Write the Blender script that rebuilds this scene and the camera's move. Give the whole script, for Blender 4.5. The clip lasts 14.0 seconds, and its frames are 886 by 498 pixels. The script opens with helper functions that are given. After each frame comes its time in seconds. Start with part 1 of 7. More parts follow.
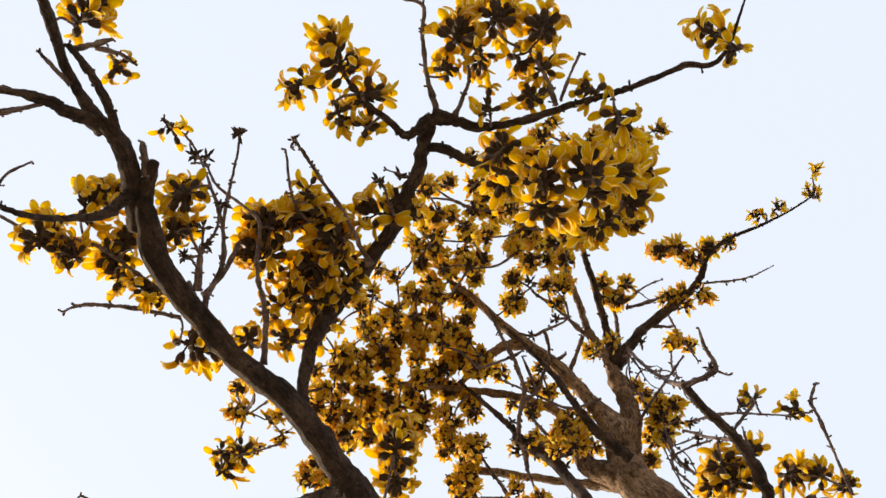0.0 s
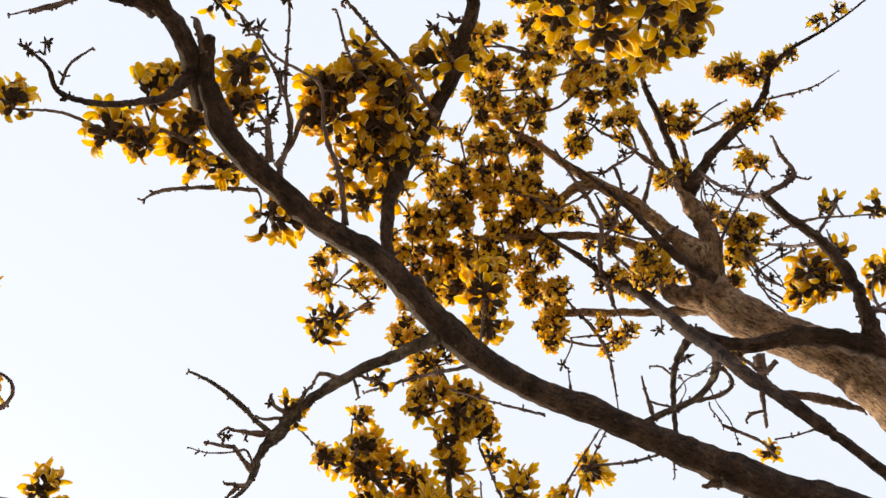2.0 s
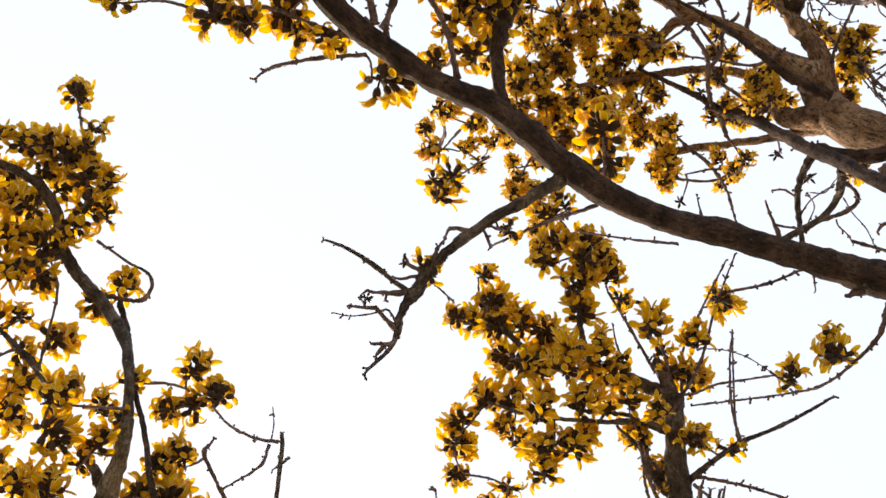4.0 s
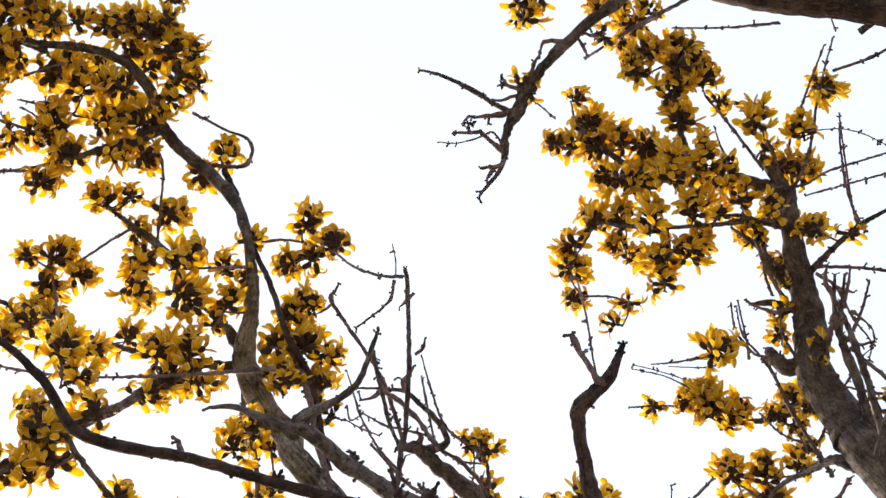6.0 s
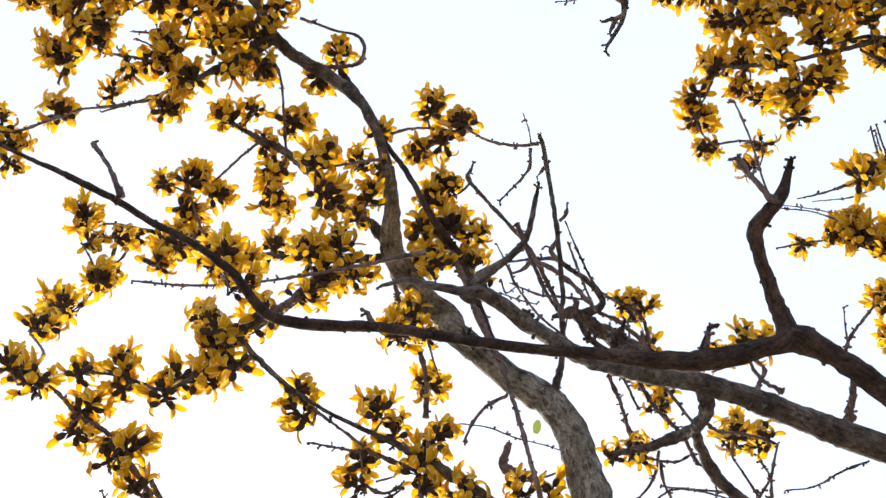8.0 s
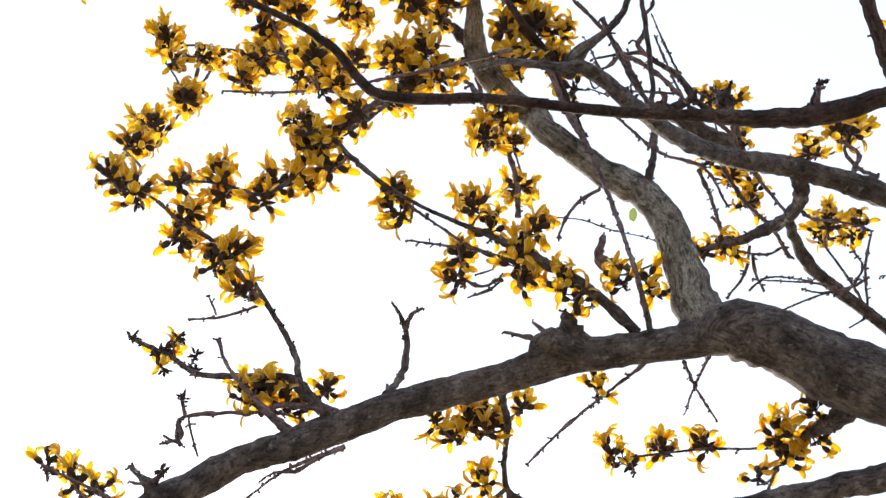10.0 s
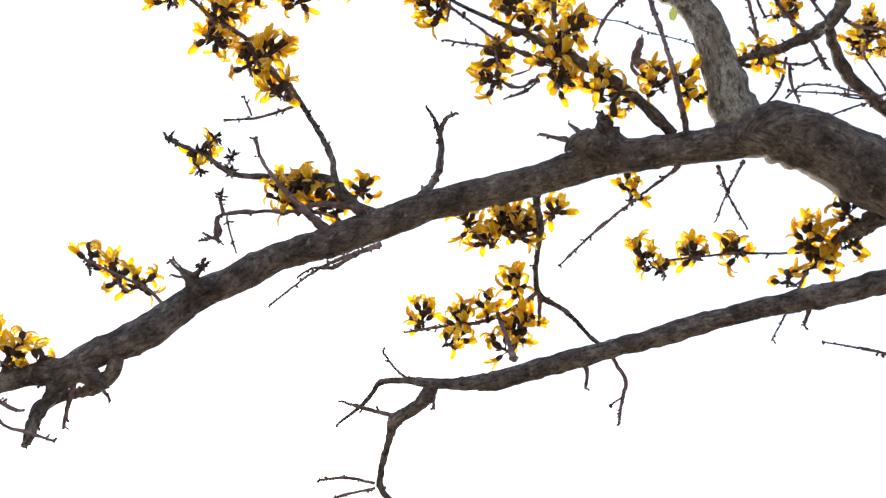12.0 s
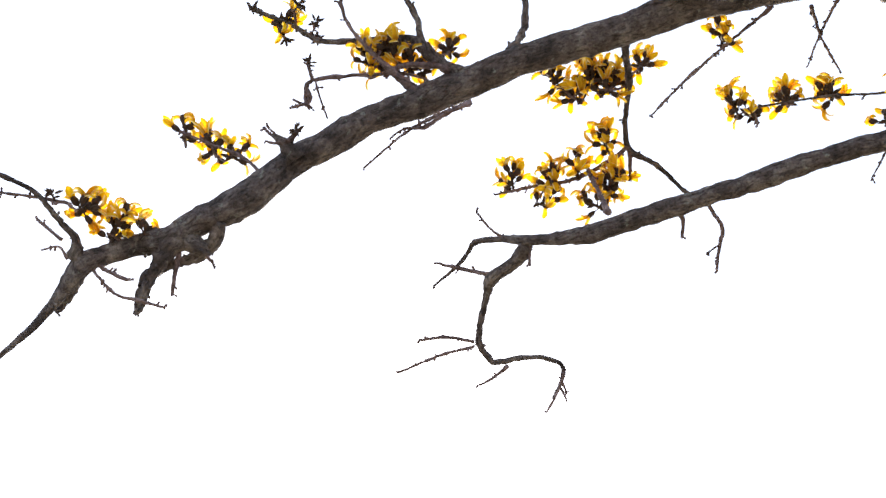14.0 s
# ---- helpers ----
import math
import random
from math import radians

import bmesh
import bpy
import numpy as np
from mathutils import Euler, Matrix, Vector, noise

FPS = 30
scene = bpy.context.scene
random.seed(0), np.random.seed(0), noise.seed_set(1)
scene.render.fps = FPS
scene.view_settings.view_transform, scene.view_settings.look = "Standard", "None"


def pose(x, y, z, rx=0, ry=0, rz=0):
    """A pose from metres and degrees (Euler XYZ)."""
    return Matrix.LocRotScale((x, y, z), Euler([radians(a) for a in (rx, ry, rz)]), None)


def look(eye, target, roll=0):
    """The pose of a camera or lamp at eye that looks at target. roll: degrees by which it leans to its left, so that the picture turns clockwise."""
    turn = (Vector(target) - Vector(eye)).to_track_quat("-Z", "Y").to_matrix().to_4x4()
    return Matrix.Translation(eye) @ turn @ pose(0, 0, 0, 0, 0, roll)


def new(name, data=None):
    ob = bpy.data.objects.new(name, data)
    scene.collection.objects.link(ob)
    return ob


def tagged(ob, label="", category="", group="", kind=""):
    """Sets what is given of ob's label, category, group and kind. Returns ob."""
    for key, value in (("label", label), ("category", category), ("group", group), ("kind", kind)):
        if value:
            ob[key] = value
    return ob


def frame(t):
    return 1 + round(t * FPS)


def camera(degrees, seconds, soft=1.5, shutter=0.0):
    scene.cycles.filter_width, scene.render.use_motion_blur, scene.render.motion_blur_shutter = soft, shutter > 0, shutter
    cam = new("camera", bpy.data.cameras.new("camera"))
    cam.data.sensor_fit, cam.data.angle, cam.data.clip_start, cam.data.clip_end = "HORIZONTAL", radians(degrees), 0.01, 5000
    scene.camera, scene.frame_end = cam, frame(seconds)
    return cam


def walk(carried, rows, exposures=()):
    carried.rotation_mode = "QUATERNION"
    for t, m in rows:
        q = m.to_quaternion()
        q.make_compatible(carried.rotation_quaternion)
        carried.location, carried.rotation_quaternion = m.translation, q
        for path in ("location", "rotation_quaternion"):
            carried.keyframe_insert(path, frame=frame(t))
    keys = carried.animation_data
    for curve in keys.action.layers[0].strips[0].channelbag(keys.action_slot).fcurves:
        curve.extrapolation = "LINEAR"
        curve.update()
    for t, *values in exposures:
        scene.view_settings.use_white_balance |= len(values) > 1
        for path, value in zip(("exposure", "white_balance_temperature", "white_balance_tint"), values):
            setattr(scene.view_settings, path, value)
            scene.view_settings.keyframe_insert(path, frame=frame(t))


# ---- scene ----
cam = camera(41.9, 14.0, 1.5)
METRES, EYE, TILT, LEAN, TURN = 1.0, 1.6, 74.3, 0.0, 0.0
ROWS = [
    (0.0, 0.0, 0.0, 0.0, 0.0, 0.0, 0.0),
    (0.5, -0.0201, -0.0009, -0.0222, 0.4358, -1.7282, 1.8692),
    (1.0, -0.029, -0.0028, -0.0491, 0.9715, -3.0169, 3.9488),
    (1.5, -0.0377, -0.0064, -0.0776, 1.4716, -4.1623, 5.7144),
    (2.0, -0.0619, -0.0111, -0.0981, 2.1822, -5.5323, 7.5393),
    (2.5, -0.0893, -0.0202, -0.1103, 3.0549, -6.6374, 8.8217),
    (3.0, -0.1191, -0.0271, -0.12, 3.7579, -8.0191, 10.8977),
    (3.2, -0.1297, -0.0305, -0.1249, 3.9908, -8.5379, 11.5527),
    (5.3, -0.2706, -0.0742, -0.2314, 6.3369, -14.1051, 20.0933),
    (5.5, -0.2801, -0.0785, -0.2392, 6.2896, -14.6425, 20.8765),
    (6.0, -0.3155, -0.0925, -0.2685, 6.8457, -15.9022, 22.8188),
    (6.5, -0.3506, -0.104, -0.2773, 7.458, -16.5751, 24.9281),
    (7.0, -0.3939, -0.1161, -0.2798, 8.1017, -17.2441, 27.4027),
    (7.5, -0.4272, -0.1293, -0.2829, 8.2987, -18.0223, 29.6019),
    (8.0, -0.4648, -0.146, -0.2956, 8.8358, -19.3507, 31.9955),
    (8.2, -0.4782, -0.1538, -0.3028, 9.1488, -19.8577, 32.7108),
    (10.3, -0.599, -0.2358, -0.3675, 11.1697, -26.2611, 35.6126),
    (10.5, -0.6038, -0.2413, -0.3723, 11.3686, -26.9514, 35.6083),
    (11.0, -0.6237, -0.2622, -0.3903, 11.7055, -28.8624, 35.6671),
    (11.5, -0.6404, -0.2778, -0.3988, 11.6545, -30.6725, 35.4752),
    (12.0, -0.6678, -0.3055, -0.4113, 12.0137, -32.0412, 35.4133),
    (12.5, -0.6889, -0.3255, -0.4151, 12.41, -33.396, 36.1034),
    (13.0, -0.7009, -0.3381, -0.4146, 12.6836, -34.4119, 36.8729),
    (13.5, -0.728, -0.363, -0.4163, 13.1002, -35.6164, 38.2111),
    (14.0, -0.7517, -0.3843, -0.4266, 13.4151, -36.2486, 39.3256),
]
EXPOSURES = [(0.0, 0.21, 7620, 11.4), (3.0, 0.29, 7750, 13.0), (5.5, 0.45, 6980, 13.2), (8.0, 0.46, 6450, 11.5), (10.5, 0.58, 6220, 11.2), (14.0, 0.80, 6220, 11)]
walk(cam, [(t, pose(0, 0, EYE, TILT, LEAN, TURN) @ pose(METRES * x, METRES * y, METRES * z, 90 + pitch, roll, yaw)) for t, x, y, z, yaw, pitch, roll in ROWS], EXPOSURES)

# ---------------------------------------------------------------- light
SUN_DIR = Vector((-0.66, 0.62, 0.36)).normalized()
world = bpy.data.worlds.new("hazy_sky")
scene.world = world
world.use_nodes = True
wn, wl = world.node_tree.nodes, world.node_tree.links
wn.clear()
sky = wn.new("ShaderNodeTexSky")
sky.sky_type = "NISHITA"
sky.sun_disc = False
sky.sun_elevation = math.asin(SUN_DIR.z)
sky.sun_rotation = math.atan2(SUN_DIR.x, SUN_DIR.y)
sky.air_density, sky.dust_density, sky.ozone_density = 1.0, 6.0, 1.0
haze = wn.new("ShaderNodeMix")
haze.data_type = "RGBA"
haze.inputs["Factor"].default_value = 0.8
haze.inputs["B"].default_value = (8.0, 9.55, 12.2, 1)
wl.new(sky.outputs["Color"], haze.inputs["A"])
back = wn.new("ShaderNodeBackground")
back.inputs["Strength"].default_value = 0.10
wl.new(haze.outputs["Result"], back.inputs["Color"])
wout = wn.new("ShaderNodeOutputWorld")
wl.new(back.outputs["Background"], wout.inputs["Surface"])

sun_data = bpy.data.lights.new("sun", "SUN")
sun_data.energy, sun_data.angle, sun_data.color = 5.0, radians(3), (1.0, 0.86, 0.66)
sun = new("sun", sun_data)
sun.matrix_world = look(SUN_DIR * 30, (0, 0, 0))


# ---------------------------------------------------------------- materials
def material(name):
    m = bpy.data.materials.new(name)
    m.use_nodes = True
    nt = m.node_tree
    nt.nodes.clear()
    out = nt.nodes.new("ShaderNodeOutputMaterial")
    return m, nt.nodes, nt.links, out


def ramp(nodes, links, source, stops):
    r = nodes.new("ShaderNodeValToRGB")
    e = r.color_ramp.elements
    while len(e) < len(stops):
        e.new(0.5)
    for el, (p, c) in zip(e, stops):
        el.position, el.color = p, (*c, 1)
    links.new(source, r.inputs["Fac"])
    return r.outputs["Color"]


def noise_tex(nodes, links, coord, scale, detail=4.0, rough=0.6):
    n = nodes.new("ShaderNodeTexNoise")
    n.inputs["Scale"].default_value = scale
    n.inputs["Detail"].default_value = detail
    n.inputs["Roughness"].default_value = rough
    links.new(coord, n.inputs["Vector"])
    return n.outputs["Fac"]


def mix(nodes, links, fac, a, b, mode="MIX"):
    n = nodes.new("ShaderNodeMix")
    n.data_type, n.blend_type = "RGBA", mode
    for key, v in (("Factor", fac), ("A", a), ("B", b)):
        if isinstance(v, (int, float)):
            n.inputs[key].default_value = v
        elif isinstance(v, tuple):
            n.inputs[key].default_value = (*v, 1)
        else:
            links.new(v, n.inputs[key])
    return n.outputs["Result"]


def bark(name, dark, mid, pale, lichen, lichen_at, relief, cleft_shade=0.55):
    """Rough bark: long fissures, their shade put into the colour, that run with the wood (UV in metres), mottling and
    lichen spots.
    """
    m, n, l, out = material(name)
    geo = n.new("ShaderNodeTexCoord").outputs["Object"]
    uv = n.new("ShaderNodeUVMap").outputs["UV"]
    run = n.new("ShaderNodeMapping")
    run.inputs["Scale"].default_value = (1.0, 0.30, 1.0)
    l.new(uv, run.inputs["Vector"])
    fiss = n.new("ShaderNodeTexNoise")
    fiss.inputs["Scale"].default_value = 130.0
    fiss.inputs["Detail"].default_value = 6.0
    fiss.inputs["Roughness"].default_value = 0.62
    fiss.inputs["Distortion"].default_value = 0.9
    l.new(run.outputs["Vector"], fiss.inputs["Vector"])
    big = noise_tex(n, l, geo, 14.0, 6.0, 0.65)
    fine = noise_tex(n, l, geo, 190.0, 5.0, 0.7)
    base = ramp(n, l, big, [(0.36, dark), (0.50, mid), (0.66, pale)])
    grain = ramp(n, l, fine, [(0.36, (0.66, 0.64, 0.62)), (0.64, (1.28, 1.26, 1.24))])
    col = mix(n, l, 1.0, base, grain, "MULTIPLY")
    # shade in the fissures and light on the ridges, multiplied into the colour
    groove = ramp(n, l, fiss.outputs["Fac"], [(0.37, (cleft_shade, cleft_shade * 0.97, cleft_shade * 0.95)), (0.48, (0.94, 0.93, 0.92)), (0.62, (1.16, 1.15, 1.14))])
    col = mix(n, l, 1.0, col, groove, "MULTIPLY")
    spot = noise_tex(n, l, geo, 44.0, 6.0, 0.68)
    mask = ramp(n, l, spot, [(lichen_at, (0, 0, 0)), (lichen_at + 0.10, (0.8, 0.8, 0.8))])
    col = mix(n, l, mask, col, lichen)
    bs = n.new("ShaderNodeBsdfPrincipled")
    bs.inputs["Roughness"].default_value = 0.85
    bs.inputs["Specular IOR Level"].default_value = 0.3
    l.new(col, bs.inputs["Base Color"])
    height = mix(n, l, 0.35, groove, fine)
    bump = n.new("ShaderNodeBump")
    bump.inputs["Strength"].default_value = relief
    bump.inputs["Distance"].default_value = 0.012
    l.new(height, bump.inputs["Height"])
    l.new(bump.outputs["Normal"], bs.inputs["Normal"])
    l.new(bs.outputs["BSDF"], out.inputs["Surface"])
    return m


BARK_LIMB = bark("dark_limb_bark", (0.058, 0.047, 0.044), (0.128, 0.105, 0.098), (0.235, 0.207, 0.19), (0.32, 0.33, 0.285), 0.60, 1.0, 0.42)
# darker copy of the limb bark: backlit shade put into the colour
BARK_SHADED = bark("shaded_red_brown_bark", (0.029, 0.018, 0.015), (0.068, 0.042, 0.035), (0.122, 0.082, 0.066), (0.16, 0.14, 0.12), 0.62, 1.0, 0.38)
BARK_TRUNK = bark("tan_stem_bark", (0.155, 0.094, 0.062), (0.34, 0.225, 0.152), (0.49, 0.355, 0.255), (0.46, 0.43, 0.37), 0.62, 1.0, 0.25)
BARK_GREY = bark("grey_stem_bark", (0.13, 0.114, 0.094), (0.265, 0.243, 0.21), (0.40, 0.376, 0.335), (0.54, 0.55, 0.50), 0.57, 1.0, 0.30)
BARK_TWIG = bark("twig_bark", (0.088, 0.062, 0.062), (0.172, 0.125, 0.124), (0.275, 0.21, 0.205), (0.26, 0.235, 0.215), 0.66, 0.6)


def petal_material():
    m, n, l, out = material("yellow_petal")
    uv = n.new("ShaderNodeUVMap")
    sep = n.new("ShaderNodeSeparateXYZ")
    l.new(uv.outputs["UV"], sep.inputs["Vector"])
    each = n.new("ShaderNodeNewGeometry")
    body = ramp(n, l, each.outputs["Random Per Island"], [(0.0, (0.88, 0.41, 0.004)), (0.25, (0.88, 0.54, 0.008)), (0.7, (0.86, 0.62, 0.02)), (1.0, (0.82, 0.68, 0.15))])
    # |u - 0.5| : pale petal edge, with the backlight its velvet catches painted in
    sub = n.new("ShaderNodeMath")
    sub.operation = "SUBTRACT"
    sub.inputs[1].default_value = 0.5
    l.new(sep.outputs["X"], sub.inputs[0])
    ab = n.new("ShaderNodeMath")
    ab.operation = "ABSOLUTE"
    l.new(sub.outputs["Value"], ab.inputs[0])
    lit_rim = ramp(n, l, ab.outputs["Value"], [(0.34, (0, 0, 0)), (0.43, (1.0, 1.0, 1.0))])
    col = mix(n, l, lit_rim, body, (1.0, 0.93, 0.60))
    root = ramp(n, l, sep.outputs["Y"], [(0.0, (0.50, 0.27, 0.10)), (0.20, (0.80, 0.66, 0.50)), (0.42, (1, 1, 1))])
    col = mix(n, l, 1.0, col, root, "MULTIPLY")
    geo = n.new("ShaderNodeTexCoord").outputs["Object"]
    vein = noise_tex(n, l, geo, 260.0, 3.0, 0.6)
    col = mix(n, l, 1.0, col, ramp(n, l, vein, [(0.3, (0.86, 0.82, 0.7)), (0.7, (1.06, 1.06, 1.06))]), "MULTIPLY")
    bs = n.new("ShaderNodeBsdfPrincipled")
    bs.inputs["Roughness"].default_value = 0.6
    bs.inputs["Specular IOR Level"].default_value = 0.3
    bs.inputs["Sheen Weight"].default_value = 0.3
    bs.inputs["Sheen Roughness"].default_value = 0.35
    bs.inputs["Sheen Tint"].default_value = (1.0, 0.93, 0.65, 1)
    l.new(col, bs.inputs["Base Color"])
    tr = n.new("ShaderNodeBsdfTranslucent")
    deep = mix(n, l, 1.0, col, (0.97, 0.83, 0.34), "MULTIPLY")
    l.new(deep, tr.inputs["Color"])
    mx = n.new("ShaderNodeMixShader")
    mx.inputs["Fac"].default_value = 0.58
    l.new(bs.outputs["BSDF"], mx.inputs[1])
    l.new(tr.outputs["BSDF"], mx.inputs[2])
    l.new(mx.outputs["Shader"], out.inputs["Surface"])
    return m


def velvet_material():
    m, n, l, out = material("dark_velvet_calyx")
    geo = n.new("ShaderNodeTexCoord").outputs["Object"]
    f = noise_tex(n, l, geo, 240.0, 4.0, 0.6)
    bs = n.new("ShaderNodeBsdfPrincipled")
    l.new(ramp(n, l, f, [(0.3, (0.022, 0.012, 0.008)), (0.7, (0.062, 0.033, 0.019))]), bs.inputs["Base Color"])
    bs.inputs["Roughness"].default_value = 0.85
    bs.inputs["Sheen Weight"].default_value = 0.1
    bs.inputs["Sheen Tint"].default_value = (0.45, 0.36, 0.22, 1)
    l.new(bs.outputs["BSDF"], out.inputs["Surface"])
    return m


def ground_material():
    m, n, l, out = material("dry_ground")
    geo = n.new("ShaderNodeTexCoord").outputs["Object"]
    a = noise_tex(n, l, geo, 0.35, 6.0, 0.6)
    b = noise_tex(n, l, geo, 14.0, 6.0, 0.7)
    col = ramp(n, l, a, [(0.3, (0.24, 0.195, 0.125)), (0.55, (0.38, 0.31, 0.21)), (0.75, (0.46, 0.385, 0.28))])
    col = mix(n, l, 1.0, col, ramp(n, l, b, [(0.25, (0.6, 0.6, 0.55)), (0.75, (1.2, 1.2, 1.15))]), "MULTIPLY")
    bs = n.new("ShaderNodeBsdfPrincipled")
    bs.inputs["Roughness"].default_value = 0.95
    l.new(col, bs.inputs["Base Color"])
    bump = n.new("ShaderNodeBump")
    bump.inputs["Distance"].default_value = 0.03
    l.new(b, bump.inputs["Height"])
    l.new(bump.outputs["Normal"], bs.inputs["Normal"])
    l.new(bs.outputs["BSDF"], out.inputs["Surface"])
    return m


def leaf_material():
    m, n, l, out = material("young_leaf")
    geo = n.new("ShaderNodeTexCoord").outputs["Object"]
    f = noise_tex(n, l, geo, 300.0, 4.0, 0.6)
    col = ramp(n, l, f, [(0.3, (0.17, 0.23, 0.04)), (0.7, (0.30, 0.36, 0.09))])
    bs = n.new("ShaderNodeBsdfPrincipled")
    bs.inputs["Roughness"].default_value = 0.5
    l.new(col, bs.inputs["Base Color"])
    tr = n.new("ShaderNodeBsdfTranslucent")
    l.new(col, tr.inputs["Color"])
    mx = n.new("ShaderNodeMixShader")
    mx.inputs["Fac"].default_value = 0.5
    l.new(bs.outputs["BSDF"], mx.inputs[1])
    l.new(tr.outputs["BSDF"], mx.inputs[2])
    l.new(mx.outputs["Shader"], out.inputs["Surface"])
    return m


PETAL, VELVET, GROUND, LEAF = petal_material(), velvet_material(), ground_material(), leaf_material()

# ---------------------------------------------------------------- ground
def build_ground():
    bm = bmesh.new()
    rings = [(0.0, 1)] + [(r, 40) for r in (2, 5, 9, 15, 25, 45, 90, 200, 500, 1200, 3000)]
    prev = [bm.verts.new((0, 0, 0))]
    for r, k in rings[1:]:
        ring = []
        for i in range(k):
            a = 2 * math.pi * i / k
            p = Vector((r * math.cos(a), r * math.sin(a), 0))
            p.z = 0.10 * noise.noise(p * 0.3) * min(1, r / 8) if r < 100 else 0.0
            ring.append(bm.verts.new(p))
        for i in range(k):
            j = (i + 1) % k
            bm.faces.new((prev[0], ring[i], ring[j]) if len(prev) == 1 else (prev[i], ring[i], ring[j], prev[j]))
        prev = ring
    me = bpy.data.meshes.new("ground")
    bm.to_mesh(me)
    bm.free()
    me.materials.append(GROUND)
    for p in me.polygons:
        p.use_smooth = True
    return tagged(new("ground", me), "dry bare earth with sparse straw-coloured grass", "ground", kind="structure")


build_ground()

# ---------------------------------------------------------------- the tree
rng = random.Random(11)
tree = tagged(new("flame_tree"), "leafless flame tree covered in yellow flower clusters, standing on dry ground", "tree")
tree.location = (1.25, 4.45, 0)
WAY = []          # points along the wood, to which flower stalks fasten


def smooth_line(points, step):
    """Catmull-Rom through (x, y, z, radius), cut into short steps."""
    p = [np.array(q, float) for q in points]
    p = [2 * p[0] - p[1]] + p + [2 * p[-1] - p[-2]]
    line = []
    for i in range(1, len(p) - 2):
        n = max(2, int(np.linalg.norm((p[i + 1] - p[i])[:3]) / step))
        for k in range(n):
            t = k / n
            line.append(0.5 * (2 * p[i] + (p[i + 1] - p[i - 1]) * t + (2 * p[i - 1] - 5 * p[i] + 4 * p[i + 1] - p[i + 2]) * t * t
                               + (3 * p[i] - p[i - 1] - 3 * p[i + 1] + p[i + 2]) * t ** 3))
    line.append(p[-2])
    return line


def wood(name, points, bark_of, label="", knobs=0.25, wobble=0.25, spurs=0, remember=True):
    """A limb, branch or twig: a tapering, knotted tube with a rounded end, as one part of the tree."""
    mean = sum(q[3] for q in points) / len(points)
    step = max(0.008, min(0.014, 0.45 * mean))
    line = smooth_line(points, step)
    sides = 6 if mean < 0.006 else 8 if mean < 0.014 else 16 if mean < 0.025 else 26
    seed = Vector((rng.uniform(-50, 50), rng.uniform(-50, 50), rng.uniform(-50, 50)))
    verts, faces, rings = [], [], 0
    coords = []
    total = 0.0
    side = None
    nodes = []
    for i, q in enumerate(line):
        c, r = Vector(q[:3].tolist()), max(0.0010, float(q[3]) * (0.80 + 0.19 * min(1.0, max(0.0, (float(q[3]) - 0.008) / 0.016))))
        nxt = Vector(line[min(i + 1, len(line) - 1)][:3].tolist())
        prv = Vector(line[max(i - 1, 0)][:3].tolist())
        d = (nxt - prv).normalized()
        total += (c - prv).length
        if side is None:
            side = d.orthogonal().normalized()
        side = (side - d * side.dot(d)).normalized()
        up = d.cross(side)
        c = c + wobble * r * Vector((noise.noise(seed + c * (0.12 / r)), noise.noise(seed * 1.3 + c * (0.12 / r)), noise.noise(seed * 0.7 + c * (0.12 / r))))
        swell = 1 + knobs * max(0.0, noise.noise(seed + Vector((total / (3.2 * r + 0.012), 0, 0)))) * 1.6
        nodes.append((c, d, r))
        for k in range(sides):
            a = 2 * math.pi * k / sides
            o = math.cos(a) * side + math.sin(a) * up
            spot = c + o * r
            bumpy = 1 + 0.10 * noise.noise(seed + spot * (0.55 / r)) + 0.06 * noise.noise(spot * (1.9 / r))
            rough = min(r, 0.03) * (0.08 * noise.noise(spot * 45.0) + 0.05 * noise.noise(spot * 110.0))
            verts.append(c + o * (r * swell * bumpy + rough))
            coords.append((2 * r * abs(k / sides - 0.5) * math.pi + seed.x, total))
        rings += 1
    for i in range(rings - 1):
        for k in range(sides):
            j = (k + 1) % sides
            faces.append((i * sides + k, i * sides + j, (i + 1) * sides + j, (i + 1) * sides + k))
    verts.append(Vector(line[-1][:3].tolist()) + d * r * 0.7)
    tip = len(verts) - 1
    for k in range(sides):
        faces.append(((rings - 1) * sides + k, (rings - 1) * sides + (k + 1) % sides, tip))
    faces.append(tuple(range(sides))[::-1])
    # short spurs, bud scars and knots of buds
    for k in range(spurs):
        c, d, r = nodes[rng.randrange(len(nodes))] if k else nodes[-1]
        for twin in range(rng.choice((1, 1, 2, 3)) if r < 0.012 else 1):
            o = (d.orthogonal().normalized() @ Matrix.Rotation(rng.uniform(0, 6.28), 3, d))
            o = (o + rng.uniform(0.2, 0.9) * d).normalized()
            h, w = rng.choice((0.001, 0.0025, 0.004, 0.009)) * rng.uniform(0.8, 1.3) + 0.1 * r, rng.uniform(0.0014, 0.0028) + 0.08 * min(r, 0.012)
            s1 = o.orthogonal().normalized()
            s2 = o.cross(s1)
            base = len(verts)
            for z, ww in ((r * 0.5, w * 1.3), (r + 0.45 * h, w * 0.9), (r + 0.8 * h, w * 1.45)):
                for j in range(5):
                    a = 2 * math.pi * j / 5
                    verts.append(c + o * z + (math.cos(a) * s1 + math.sin(a) * s2) * ww)
            verts.append(c + o * (r + h + w))
            for z in range(2):
                for j in range(5):
                    i = (j + 1) % 5
                    faces.append((base + z * 5 + j, base + z * 5 + i, base + (z + 1) * 5 + i, base + (z + 1) * 5 + j))
            for j in range(5):
                faces.append((base + 10 + j, base + 10 + (j + 1) % 5, base + 15))
    me = bpy.data.meshes.new(name)
    origin = tree.location
    me.from_pydata([tuple(v - origin) for v in verts], [], faces)
